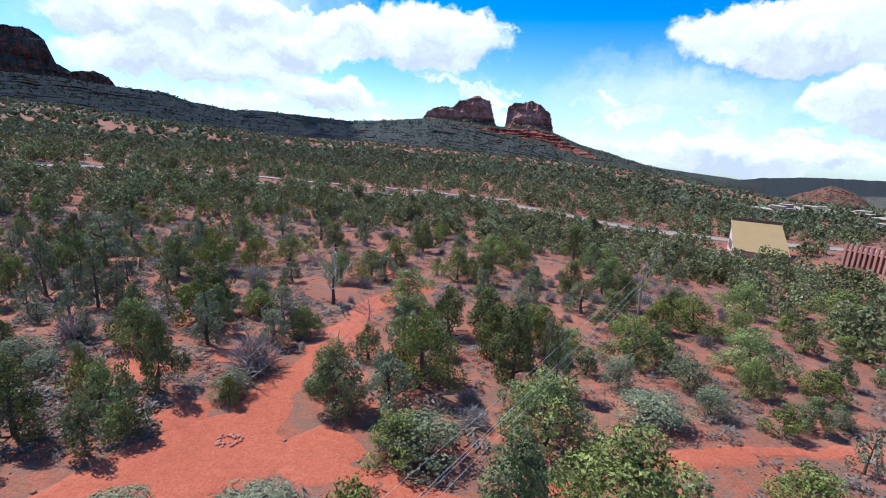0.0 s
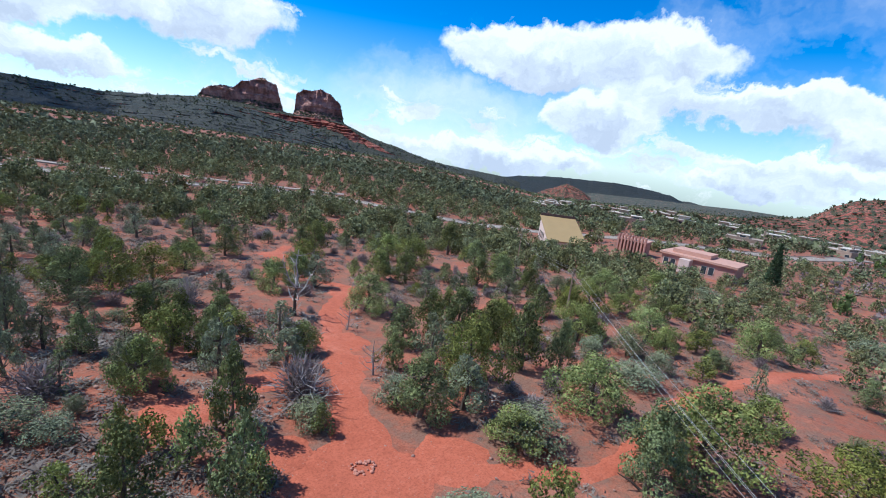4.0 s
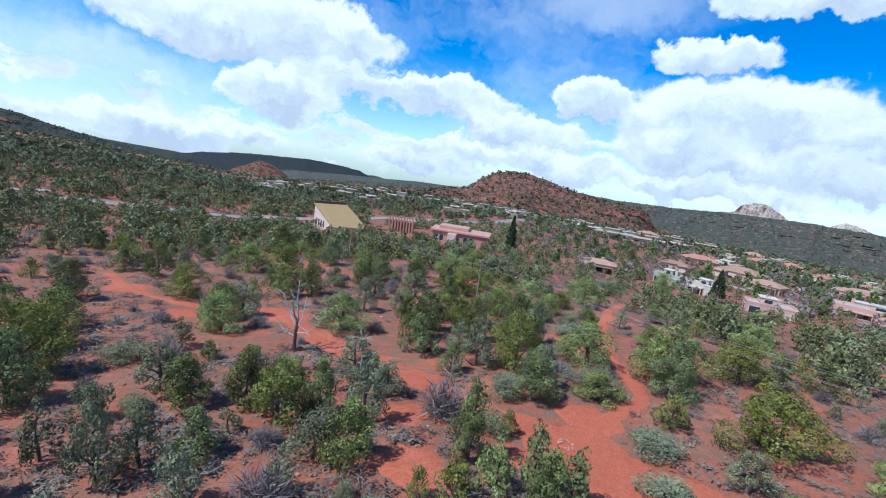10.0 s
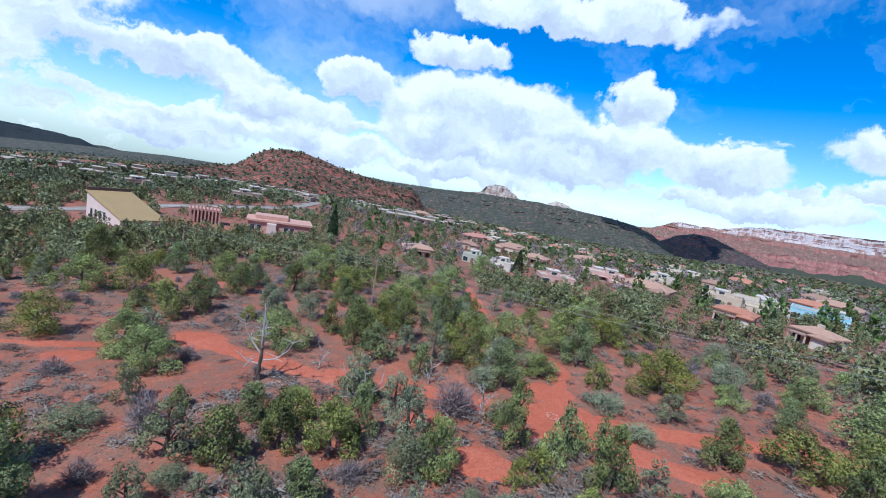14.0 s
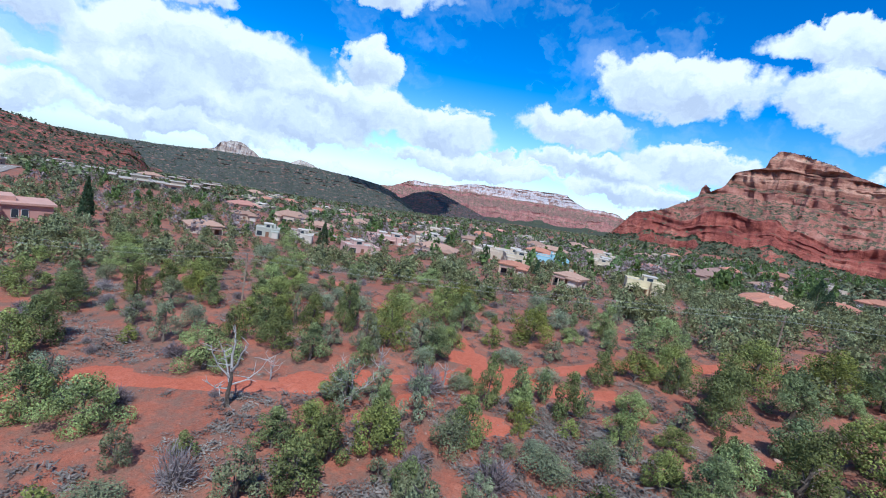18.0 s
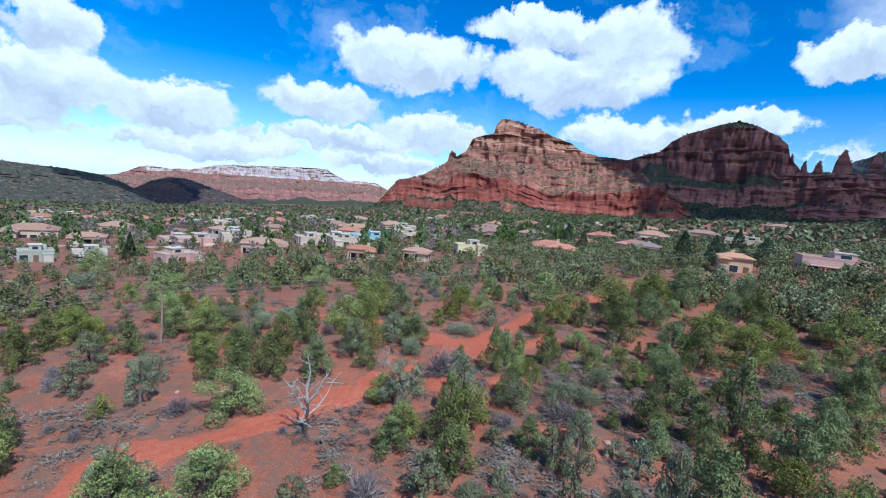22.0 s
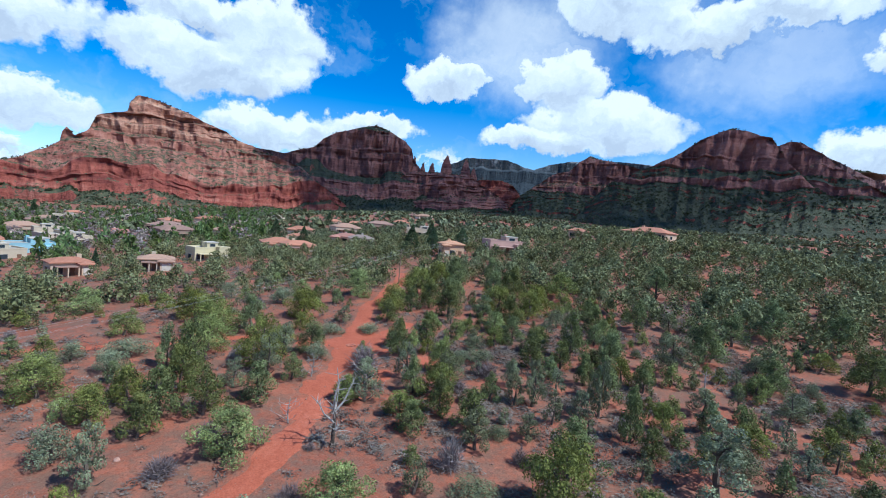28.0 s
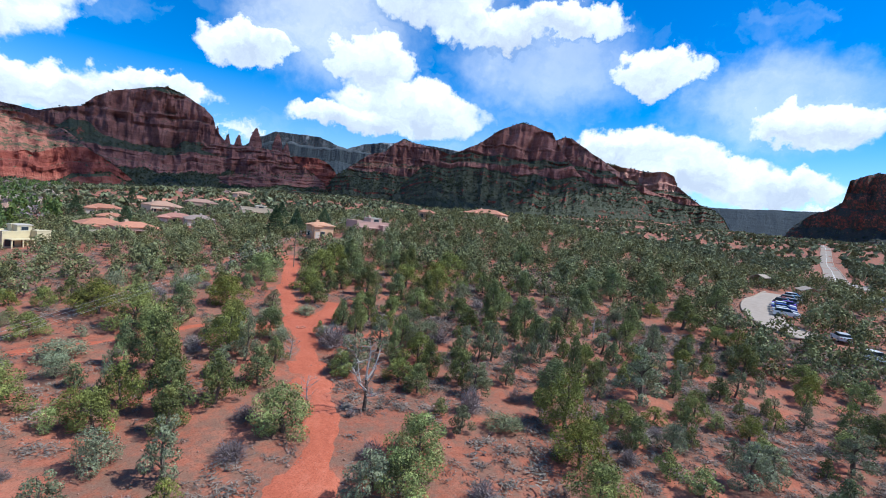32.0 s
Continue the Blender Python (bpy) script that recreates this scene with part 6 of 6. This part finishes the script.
def yellow_hall():
    root = new("hall")
    w, d, hi, lo = 11.0, 17.0, 7.6, 2.6
    bm = bmesh.new()
    v = [bm.verts.new(p) for p in ((-w / 2, -d / 2, 0), (w / 2, -d / 2, 0), (w / 2, d / 2, 0), (-w / 2, d / 2, 0), (-w / 2, -d / 2, lo), (w / 2, -d / 2, lo), (w / 2, d / 2, hi), (-w / 2, d / 2, hi))]
    for f in ((3, 2, 1, 0), (4, 5, 6, 7), (0, 1, 5, 4), (1, 2, 6, 5), (2, 3, 7, 6), (3, 0, 4, 7)):
        bm.faces.new([v[i] for i in f])
    part("wall", bm, PALE_PINK, root)
    rise = (hi - lo) / d
    bm = bmesh.new()
    e = 0.35
    lower = [bm.verts.new((sx * (w / 2 + e), sy * (d / 2 + e), (lo + hi) / 2 + sy * (d / 2 + e) * rise + 0.02)) for sx, sy in ((-1, -1), (1, -1), (1, 1), (-1, 1))]
    upper = [bm.verts.new(q.co + Vector((0, 0, 0.35))) for q in lower]
    bm.faces.new(lower[::-1]), bm.faces.new(upper)
    for i in range(4):
        bm.faces.new((lower[i], lower[(i + 1) % 4], upper[(i + 1) % 4], upper[i]))
    part("roof", bm, YELLOW, root, "slanting mustard yellow roof")
    for i in range(4):
        y = -0.5 + i * 2.1
        f = part("window", slab(-w / 2 - 0.08, y - 0.6, 1.2, -w / 2 + 0.05, y + 0.6, 3.6), FRAME, root)
        part("pane", slab(-w / 2 - 0.12, y - 0.45, 1.35, -w / 2 - 0.05, y + 0.45, 3.45), GLASS, f)
    part("band", slab(-w / 2 - 0.15, d / 2 - 0.02, hi - 0.4, w / 2 + 0.15, d / 2 + 0.3, hi + 1.2), plain("dark brown fascia", (0.16, 0.10, 0.08), 0.8), root)
    root.matrix_basis = pose(116, 47, float(land(116, 47)) - 0.6, 0, 0, -43) @ Matrix.Scale(1.05, 4)
    tagged(root, "pale pink hall under a slanting yellow roof", "building")


def colonnade():
    root = new("colonnade")
    part("wall", slab(-4, 0.9, 0, 4, 5.0, 3.8), ROSE, root)
    part("roof", slab(-4.3, -0.6, 3.804, 4.3, 5.3, 4.2), ROSE_ROOF, root)
    for i in range(9):
        x = -3.8 + i * 0.95
        part("post", slab(x - 0.22, -0.7, 0, x + 0.22, 0.3, 5.4), ROSE, root, "tall rose-brown pier")
    root.matrix_basis = pose(129, 29, float(land(129, 29)) - 0.3, 0, 0, -80) @ Matrix.Scale(1.1, 4)
    tagged(root, "rose-brown entrance hall fronted by tall piers", "building")


def rose_building():
    root = new("low_building")
    part("wall", slab(-7.5, -4, 0, 7.5, 4, 3.6), ROSE, root)
    part("roof", slab(-8, -4.5, 3.604, 8, 4.5, 4.05), ROSE_ROOF, root)
    part("upper_roof", slab(-6, -2, 4.054, 2, 3.5, 4.9), ROSE_ROOF, root)
    part("side_wall", slab(-3, -6.5, 0, -0.8, -4, 3.5), PALE_PINK, root)
    for i in range(4):
        window_on(root, -6.4 + i * 1.5 + (5.0 if i > 1 else 0), -4, 1.1, 1.0, 1.6, 0)
    door = part("door", slab(6.0, -4.07, 0.0, 7.0, -3.95, 2.2), DOOR, root)
    part("handle", slab(6.8, -4.13, 1.0, 6.88, -4.06, 1.15), FRAME, door)
    root.matrix_basis = pose(125, 6, float(land(125, 6)) - 0.4, 0, 0, -86) @ Matrix.Scale(1.25, 4)
    tagged(root, "long low rose-coloured building with flat roofs", "building")


yellow_hall()
colonnade()
rose_building()


# ---- poles and wires ----
POLEWOOD = plain("weathered pole wood", (0.30, 0.21, 0.15), 0.95, 0.3, 5.0)
WIRE = plain("grey aluminium wire", (0.48, 0.47, 0.44), 0.5, 0.1, 5.0, 0.3)
POLES = [(59, 19, 6.8), (28.4, -12.8, 6.9), (-24, -58.8, 7.4), (-76, -104, 7.0)]


def utility_pole(x, y, h):
    root = new("utility_pole")
    bm = bmesh.new()
    limb(bm, [(0, 0, -0.3), (0.03, 0, h * 0.5), (0.0, 0.02, h)], [0.13, 0.11, 0.085], 10)
    part("pole", bm, POLEWOOD, root)
    for z, side in ((h - 0.15, 0.2), (h - 0.15, -0.5), (h - 0.85, 0.2), (h - 0.85, -0.15)):
        bm = bmesh.new()
        limb(bm, [(0.3 * side, 0, z), (side * 0.9, 0, z + 0.02), (side, 0, z + 0.13)], [0.030, 0.045, 0.035], 8)
        part("insulator", bm, KERB, root, "pale ceramic insulator")
    root.matrix_basis = Matrix.Translation(at_land(x, y)) @ Matrix.Rotation(math.atan2(-0.75, 0.66), 4, "Z")
    tagged(root, "thin weathered wooden utility pole in the scrub", "utility pole", "poles of the power line")


for q in POLES:
    utility_pole(*q)


def wire(a, b, sag):
    bm = bmesh.new()
    path = []
    for i in range(15):
        t = i / 14
        p = a.lerp(b, t)
        path.append((p.x, p.y, p.z - sag * 4 * t * (1 - t)))
    limb(bm, path, [0.006] * 15, 5)
    me = bpy.data.meshes.new("wire")
    bm.to_mesh(me)
    bm.free()
    me.materials.append(WIRE)
    tagged(new("wire", me), "thin slack power line strung between wooden poles", "wire", "wires of the power line")


for (x0, y0, h0), (x1, y1, h1) in zip(POLES, POLES[1:]):
    for drop, across in ((0.02, 0.2), (0.02, -0.5), (0.72, 0.2), (0.72, -0.15)):
        shift = Vector((0.66 * across, -0.75 * across, 0))
        wire(at_land(x0, y0, h0 - drop) + shift, at_land(x1, y1, h1 - drop) + shift, 0.7)


# ---- dead trees ----
def dead_tree(x, y, h, seed, arms=9, spread_out=0.45):
    """A bleached snag: a bent trunk with forking bare branches."""
    rng = random.Random(seed)
    root = new("dead_tree")
    spine = [Vector((0.10 * h * math.sin(2.2 * t + seed) * t, 0.06 * h * math.cos(1.7 * t + seed) * t, h * t - 0.1)) for t in [i / 7 for i in range(8)]]
    bm = bmesh.new()
    limb(bm, spine, [0.030 * h * (1 - 0.88 * i / 7) + 0.01 for i in range(8)], 8)
    part("trunk", bm, DEADWOOD, root)
    for i in range(arms):
        t = 0.18 + 0.75 * i / arms
        p = spine[int(t * 7)]
        a = i * 2.4 + rng.uniform(-0.5, 0.5)
        out = h * spread_out * rng.uniform(0.5, 1.0) * (1.1 - 0.6 * t)
        way = Vector((math.cos(a), math.sin(a), 0))
        q1 = p + way * out * 0.5 + Vector((0, 0, out * rng.uniform(0.05, 0.4)))
        q2 = p + way * out + Vector((rng.uniform(-0.2, 0.2) * out, rng.uniform(-0.2, 0.2) * out, out * rng.uniform(0.4, 1.0)))
        bm = bmesh.new()
        limb(bm, [p, q1, q2], [0.011 * h, 0.008 * h, 0.003 * h], 6)
        br = part("branch", bm, DEADWOOD, root)
        for k in range(3):
            s0 = q1.lerp(q2, rng.uniform(0.1, 0.9))
            s1 = s0 + Vector((rng.uniform(-1, 1), rng.uniform(-1, 1), rng.uniform(0.1, 1))) * out * 0.35
            bm = bmesh.new()
            limb(bm, [s0, (s0 + s1) / 2 + Vector((0, 0, 0.02 * h)), s1], [0.005 * h, 0.004 * h, 0.0015 * h], 4)
            part("twig", bm, DEADWOOD, br)
    root.matrix_basis = Matrix.Translation(at_land(x, y))
    tagged(root, "bleached dead juniper snag with bare forking branches", "dead tree")


def forked_snag():
    """The tall snag of the clearing: a dark trunk that parts into two bleached, crooked limbs."""
    rng = random.Random(6)
    root = new("dead_tree")
    bm = bmesh.new()
    limb(bm, [(0, 0, -0.1), (0.04, 0.05, 0.9), (-0.06, 0.02, 1.9), (0.02, -0.04, 2.7)], [0.20, 0.15, 0.13, 0.11], 9)
    part("trunk", bm, BARK, root)
    arms = [([(0.02, -0.04, 2.6), (0.10, 0.0, 3.6), (-0.10, 0.1, 4.6), (0.15, 0.05, 5.8)], 0.11), ([(0.0, -0.02, 2.5), (-0.55, 0.3, 3.2), (-0.85, 0.5, 4.1), (-1.35, 0.6, 5.0)], 0.10),
            ([(0.03, 0.04, 1.7), (0.6, -0.45, 2.4), (1.0, -0.6, 3.2), (1.7, -0.8, 4.0)], 0.08), ([(0.0, 0.0, 1.5), (-0.8, -0.7, 1.8), (-1.5, -1.2, 2.6), (-1.8, -1.4, 3.4)], 0.065), ([(0.0, 0.0, 1.2), (0.5, 0.8, 1.5), (1.1, 1.5, 2.2)], 0.06),
            ([(0.0, 0.0, 2.0), (0.7, 0.5, 2.9), (1.0, 0.9, 3.9), (1.1, 1.0, 4.6)], 0.07)]
    for path, r in arms:
        bm = bmesh.new()
        limb(bm, path, [r * (1 - 0.8 * i / (len(path) - 1)) for i in range(len(path))], 7)
        arm = part("limb", bm, DEADWOOD, root, "bleached bare limb")
        for k in range(9):
            f = rng.uniform(0.3, 0.99) * (len(path) - 1)
            p = Vector(path[int(f)]).lerp(Vector(path[min(int(f) + 1, len(path) - 1)]), f % 1)
            way = Vector((rng.uniform(-1, 1), rng.uniform(-1, 1), rng.uniform(-0.1, 0.9))) * rng.uniform(0.35, 0.95)
            bm = bmesh.new()
            limb(bm, [p, p + way * 0.5 + Vector((0, 0, rng.uniform(-0.1, 0.1))), p + way], [0.034, 0.024, 0.009], 5)
            part("branch", bm, DEADWOOD, arm)
    root.matrix_basis = Matrix.Translation(at_land(1.4, -0.4)) @ Matrix.Rotation(0.6, 4, "Z") @ Matrix.Scale(1.12, 4)
    tagged(root, "dead juniper with dark trunk and two bleached forking limbs", "dead tree")


forked_snag()
dead_tree(-3.3, -8.5, 3.8, 5, 9, 0.7)
dead_tree(-40.3, 1.5, 2.8, 8, 10, 0.7)
dead_tree(-24.0, 14.8, 2.4, 9, 10, 0.7)
dead_tree(0.9, -14.7, 2.7, 10, 10, 0.7)
dead_tree(-5.2, -17.5, 2.7, 11, 10, 0.7)
dead_tree(-47.8, -0.5, 1.7, 13, 10, 0.7)
dead_tree(4.3, -5.3, 2.4, 14, 10, 0.7)


# ---- tall conifers of the town ----
NEEDLES = leaf_material("blue-green conifer needles", (0.045, 0.070, 0.040), (0.130, 0.180, 0.090))


def conifer(x, y, h, w, seed):
    rng = np.random.default_rng(seed)
    root = new("conifer")
    bm = bmesh.new()
    limb(bm, [(0, 0, -0.2), (0, 0, h * 0.5), (0, 0, h * 0.97)], [0.02 * h, 0.013 * h, 0.004 * h], 7)
    part("trunk", bm, BARK, root)
    n = 1500
    f = rng.uniform(0.06, 1, n)
    tier = np.floor(f * 13) / 13
    out = (w / 2) * (1 - f) ** 0.85 * rng.uniform(0.35, 1.0, n) ** 0.5 * (0.75 + 0.35 * (f - tier) * 13)
    a = rng.uniform(0, 6.283, n)
    pts = np.stack([out * np.cos(a), out * np.sin(a), 0.12 * h + 0.88 * h * f - out * 0.15], 1)
    v, t = tufts(rng, pts, rng.uniform(0.7, 1.3, n) * h * 0.035, 3)
    part("crown", tri_mesh("crown", v, t, NEEDLES), None, root)
    root.matrix_basis = Matrix.Translation(at_land(x, y))
    tagged(root, "tall blue-green conifer above the junipers", "conifer", "conifers of the town")


for i, q in enumerate([(125.1, -11.1, 12.5, 4.8), (95.1, -66.4, 8.5, 5.0), (38.1, -99.7, 5, 2.6), (-44.7, -107.7, 9.5, 8.0), (-52.6, -109.1, 8.2, 7.2), (-65.4, -112.7, 7.5, 8.6), (-13.1, -223.0, 10.5, 8.9), (-20.2, -173.7, 8.0, 6.7), (-70.5, -152.4, 8.8, 8.4), (-55.2, -113.3, 6.1, 5.9), (115.8, -145.5, 5.6, 4.7), (-63.9, -346.2, 11.9, 9), (187.2, -569.9, 16, 9)]):
    conifer(*q, 60 + i)


# ---- the stone ring on the trail, and boulders ----
def stone(root_or_none, x, y, z, r, seed, name="stone"):
    bm = bmesh.new()
    bmesh.ops.create_icosphere(bm, subdivisions=2, radius=r)
    for v in bm.verts:
        v.co *= 1 + 0.35 * noise.noise(v.co / r * 0.9 + Vector((seed, 0, 0)))
        v.co.z *= 0.65
    me = bpy.data.meshes.new(name)
    bm.to_mesh(me)
    bm.free()
    me.materials.append(STONE)
    ob = new(name, me)
    ob.location = (x, y, z)
    if root_or_none:
        ob.parent = root_or_none
    return ob


ring = new("stone_ring")
ring.matrix_basis = Matrix.Translation(at_land(-5.6, -23.6, 0.05))
rubble = random.Random(19)
for i in range(26):
    a, out = i * 2 * math.pi / 13 + rubble.uniform(-0.25, 0.25), rubble.uniform(0.30, 0.75) if i > 12 else rubble.uniform(0.5, 0.66)
    stone(ring, out * math.cos(a), out * 0.85 * math.sin(a), 0.05, rubble.uniform(0.05, 0.13), i).data.materials[0] = RUBBLE
tagged(ring, "small ring of pale stones on the dirt trail", "stone ring")
rng = random.Random(77)
for i in range(60):
    a, r = rng.uniform(0, 6.283), 60 * math.sqrt(rng.uniform(0.02, 1))
    x, y = r * math.cos(a), r * math.sin(a)
    if bare(x, y) > 0.1:
        tagged(stone(None, x, y, float(land(x, y)) + 0.05, rng.uniform(0.14, 0.32), i + 20, "boulder"), "weathered pale red boulder lying in the brush", "boulder", "boulders in the scrub")


def build_pebbles():
    rng, x, y = scatter(9000, 0, 80, 31, 0.6)
    keep = np.array([noise.noise((px * 0.07, py * 0.07, 9.0)) for px, py in zip(x, y)]) > -0.05
    keep |= np.abs(bare(x, y)) < 0.7
    x, y = x[keep], y[keep]
    z = land(x, y)
    s = rng.uniform(0.03, 0.13, len(x)) * rng.uniform(0.5, 1.4, len(x))
    oct_v = np.array([(1, 0, 0), (0, 1, 0), (-1, 0, 0), (0, -1, 0), (0, 0, 0.7), (0, 0, -0.6)])
    oct_t = np.array([(0, 1, 4), (1, 2, 4), (2, 3, 4), (3, 0, 4), (1, 0, 5), (2, 1, 5), (3, 2, 5), (0, 3, 5)])
    v = oct_v[None] * s[:, None, None] * rng.uniform(0.6, 1.4, (len(x), 6, 1)) + np.stack([x, y, z + 0.03], 1)[:, None]
    t = oct_t[None] + (np.arange(len(x)) * 6)[:, None, None]
    tagged(bulk_mesh("loose_stones", v.reshape(-1, 3), t.reshape(-1, 3), STONE), "loose pale stones strewn over red soil", "stones", kind="stuff")


# ---- parked cars ----
TYRE = plain("black rubber", (0.02, 0.02, 0.02), 0.9)
RIMS = plain("alloy wheel", (0.5, 0.5, 0.5), 0.35, 0.1, 3.0, 0.8)
CAR_GLASS = plain("tinted car glass", (0.02, 0.025, 0.03), 0.06, 0.1, 1.0, relief=0.0)
LAMP = plain("clear lamp lens", (0.7, 0.7, 0.68), 0.15, 0.1, 3.0, relief=0.0)
PAINTS = {k: plain(k + " car paint", c, 0.25, 0.05, 1.0, relief=0.0) for k, c in {"white": (0.80, 0.80, 0.79), "silver": (0.50, 0.51, 0.52), "blue": (0.05, 0.09, 0.38), "black": (0.03, 0.03, 0.035), "red": (0.40, 0.05, 0.04), "violet": (0.16, 0.09, 0.42), "grey": (0.22, 0.23, 0.25)}.items()}


def profile_solid(points, half, narrow=1.0):
    """A side outline in x and z, drawn out across y; narrow draws in the upper points."""
    bm = bmesh.new()
    zs = [p[1] for p in points]
    rows = []
    for s in (-1, 1):
        rows.append([bm.verts.new((x, s * half * (1 - (1 - narrow) * (z - min(zs)) / (max(zs) - min(zs))), z)) for x, z in points])
    n = len(points)
    bm.faces.new(rows[0]), bm.faces.new(rows[1][::-1])
    for i in range(n):
        bm.faces.new((rows[0][(i + 1) % n], rows[0][i], rows[1][i], rows[1][(i + 1) % n]))
    bmesh.ops.recalc_face_normals(bm, faces=bm.faces)
    return bm


def make_car(paint, tall):
    root = new("parked_car")
    h = 0.22 if tall else 0.0
    body = profile_solid([(-2.2, 0.35), (2.2, 0.35), (2.28, 0.62), (2.2, 0.86 + h / 2), (1.15, 0.98 + h / 2), (-2.1, 1.02 + h / 2), (-2.26, 0.85)], 0.90, 0.94)
    part("body", body, PAINTS[paint], root)
    back = -2.0 if tall else -1.75
    part("cabin", profile_solid([(1.05, 0.97 + h / 2), (back, 1.0 + h / 2), (back + 0.25, 1.42 + h), (0.35, 1.44 + h)], 0.82, 0.84), CAR_GLASS, root, "dark car windows")
    part("roof", profile_solid([(0.40, 1.425 + h), (back + 0.22, 1.41 + h), (back + 0.32, 1.50 + h), (0.20, 1.52 + h)], 0.71, 0.95), PAINTS[paint], root)
    for x in (1.4, -1.4):
        for s in (-1, 1):
            bm = bmesh.new()
            bmesh.ops.create_cone(bm, cap_ends=True, segments=16, radius1=0.34, radius2=0.34, depth=0.22, matrix=pose(x, s * 0.80, 0.34, 90))
            wheel = part("tyre", bm, TYRE, root)
            bm = bmesh.new()
            bmesh.ops.create_cone(bm, cap_ends=True, segments=10, radius1=0.21, radius2=0.19, depth=0.05, matrix=pose(x, s * 0.92, 0.34, 90))
            part("rim", bm, RIMS, wheel)
    for s in (-1, 1):
        part("headlight", slab(2.2, s * 0.62 - 0.17, 0.64, 2.29, s * 0.62 + 0.17, 0.80), LAMP, root)
        part("tail_light", slab(-2.29, s * 0.66 - 0.12, 0.72, -2.2, s * 0.66 + 0.12, 0.92), PAINTS["red"], root)
    return tagged(root, f"{paint} {'sport utility car' if tall else 'passenger car'} parked beside the asphalt lot", "car", "cars in the parking lots")


def park_cars():
    kinds = [("white", True), ("silver", False), ("blue", False), ("white", False), ("violet", False), ("black", True), ("grey", True), ("red", False)]
    spots = []
    rnd = random.Random(9)
    for line, w, off, gap, a, b in ((ROAD_LINES[2][0], 7.0, -1, 2.9, 0.32, 0.95), (ROAD_LINES[3][0], 4.0, 1, 2.7, 0.35, 1.0), (ROAD_LINES[4][0], 9.0, -1, 2.9, 0.02, 0.55), (ROAD_LINES[4][0], 9.0, 1, 2.9, 0.35, 0.9)):
        s = np.r_[0, np.cumsum(np.hypot(*np.diff(line, axis=0).T))]
        t = s[-1] * a
        while t < s[-1] * b:
            x, y = np.interp(t, s, line[:, 0]), np.interp(t, s, line[:, 1])
            x2, y2 = np.interp(t + 0.5, s, line[:, 0]), np.interp(t + 0.5, s, line[:, 1])
            ang = math.atan2(y2 - y, x2 - x)
            o = off * (w / 2 - 1.0 + (2.8 if w < 5 else 1.6))
            spots.append((x - math.sin(ang) * o, y + math.cos(ang) * o, math.degrees(ang) + 90 + rnd.uniform(-4, 4) + (180 if rnd.random() < 0.4 else 0)))
            t += gap * (1 if rnd.random() < 0.85 else 2)
    # single cars by the path, and a full row under the far trees
    spots += [(-62.5, 64, 70), (-61.5, 67, 70), (-60.5, 70, 70), (-69.5, 66, 250), (-75.5, 28.5, 200), (-66.8, 33, 130)] + [(-146 - 0.6 * k, 25 + 2.9 * k, 5) for k in range(6)]
    models = {}
    for i, (x, y, r) in enumerate(spots):
        k = rnd.choice(kinds + kinds[:2] * 3) if i > 7 else kinds[i]
        m = pose(x, y, float(land(x, y)) + 0.17, 0, 0, r)
        if k in models:
            copy_thing(models[k], m)
        else:
            models[k] = make_car(*k)
            models[k].matrix_basis = m


park_cars()


def shelter(x, y, w, d, h, turn):
    """An open trailhead shelter: four posts, two beams and a low gabled roof."""
    root = new("shelter")
    for sx in (-1, 1):
        for sy in (-1, 1):
            part("post", slab(sx * w * 0.42 - 0.09, sy * d * 0.42 - 0.09, -0.3, sx * w * 0.42 + 0.09, sy * d * 0.42 + 0.09, h), POLEWOOD, root)
    for sy in (-1, 1):
        part("beam", slab(-w / 2, sy * d * 0.42 - 0.1, h + 0.002, w / 2, sy * d * 0.42 + 0.1, h + 0.22), POLEWOOD, root)
    for sy in (-1, 1):
        bm = bmesh.new()
        edge, ridge = sy * d * 0.58, h + 0.22 + d * 0.24
        low = [bm.verts.new(p) for p in ((-w * 0.56, edge, h + 0.2), (w * 0.56, edge, h + 0.2), (w * 0.56, 0, ridge), (-w * 0.56, 0, ridge))]
        top = [bm.verts.new(v.co + Vector((0, 0, 0.12))) for v in low]
        bm.faces.new(low[::-1]), bm.faces.new(top)
        for i in range(4):
            bm.faces.new((low[i], low[(i + 1) % 4], top[(i + 1) % 4], top[i]))
        bmesh.ops.recalc_face_normals(bm, faces=bm.faces)
        part("roof_slope", bm, KERB, root, "pale metal roof slope")
    root.matrix_basis = pose(x, y, float(land(x, y)), 0, 0, turn)
    tagged(root, "small open wooden shelter with pale roof beside the parking lot", "shelter")


shelter(-118, 19.5, 5.5, 3.6, 2.6, 20)
shelter(-137, 6.5, 4.0, 3.4, 2.6, -15)

# ---- woods, brush and loose stones ----
build_woods()
build_brush()
build_far_brush()
build_pebbles()
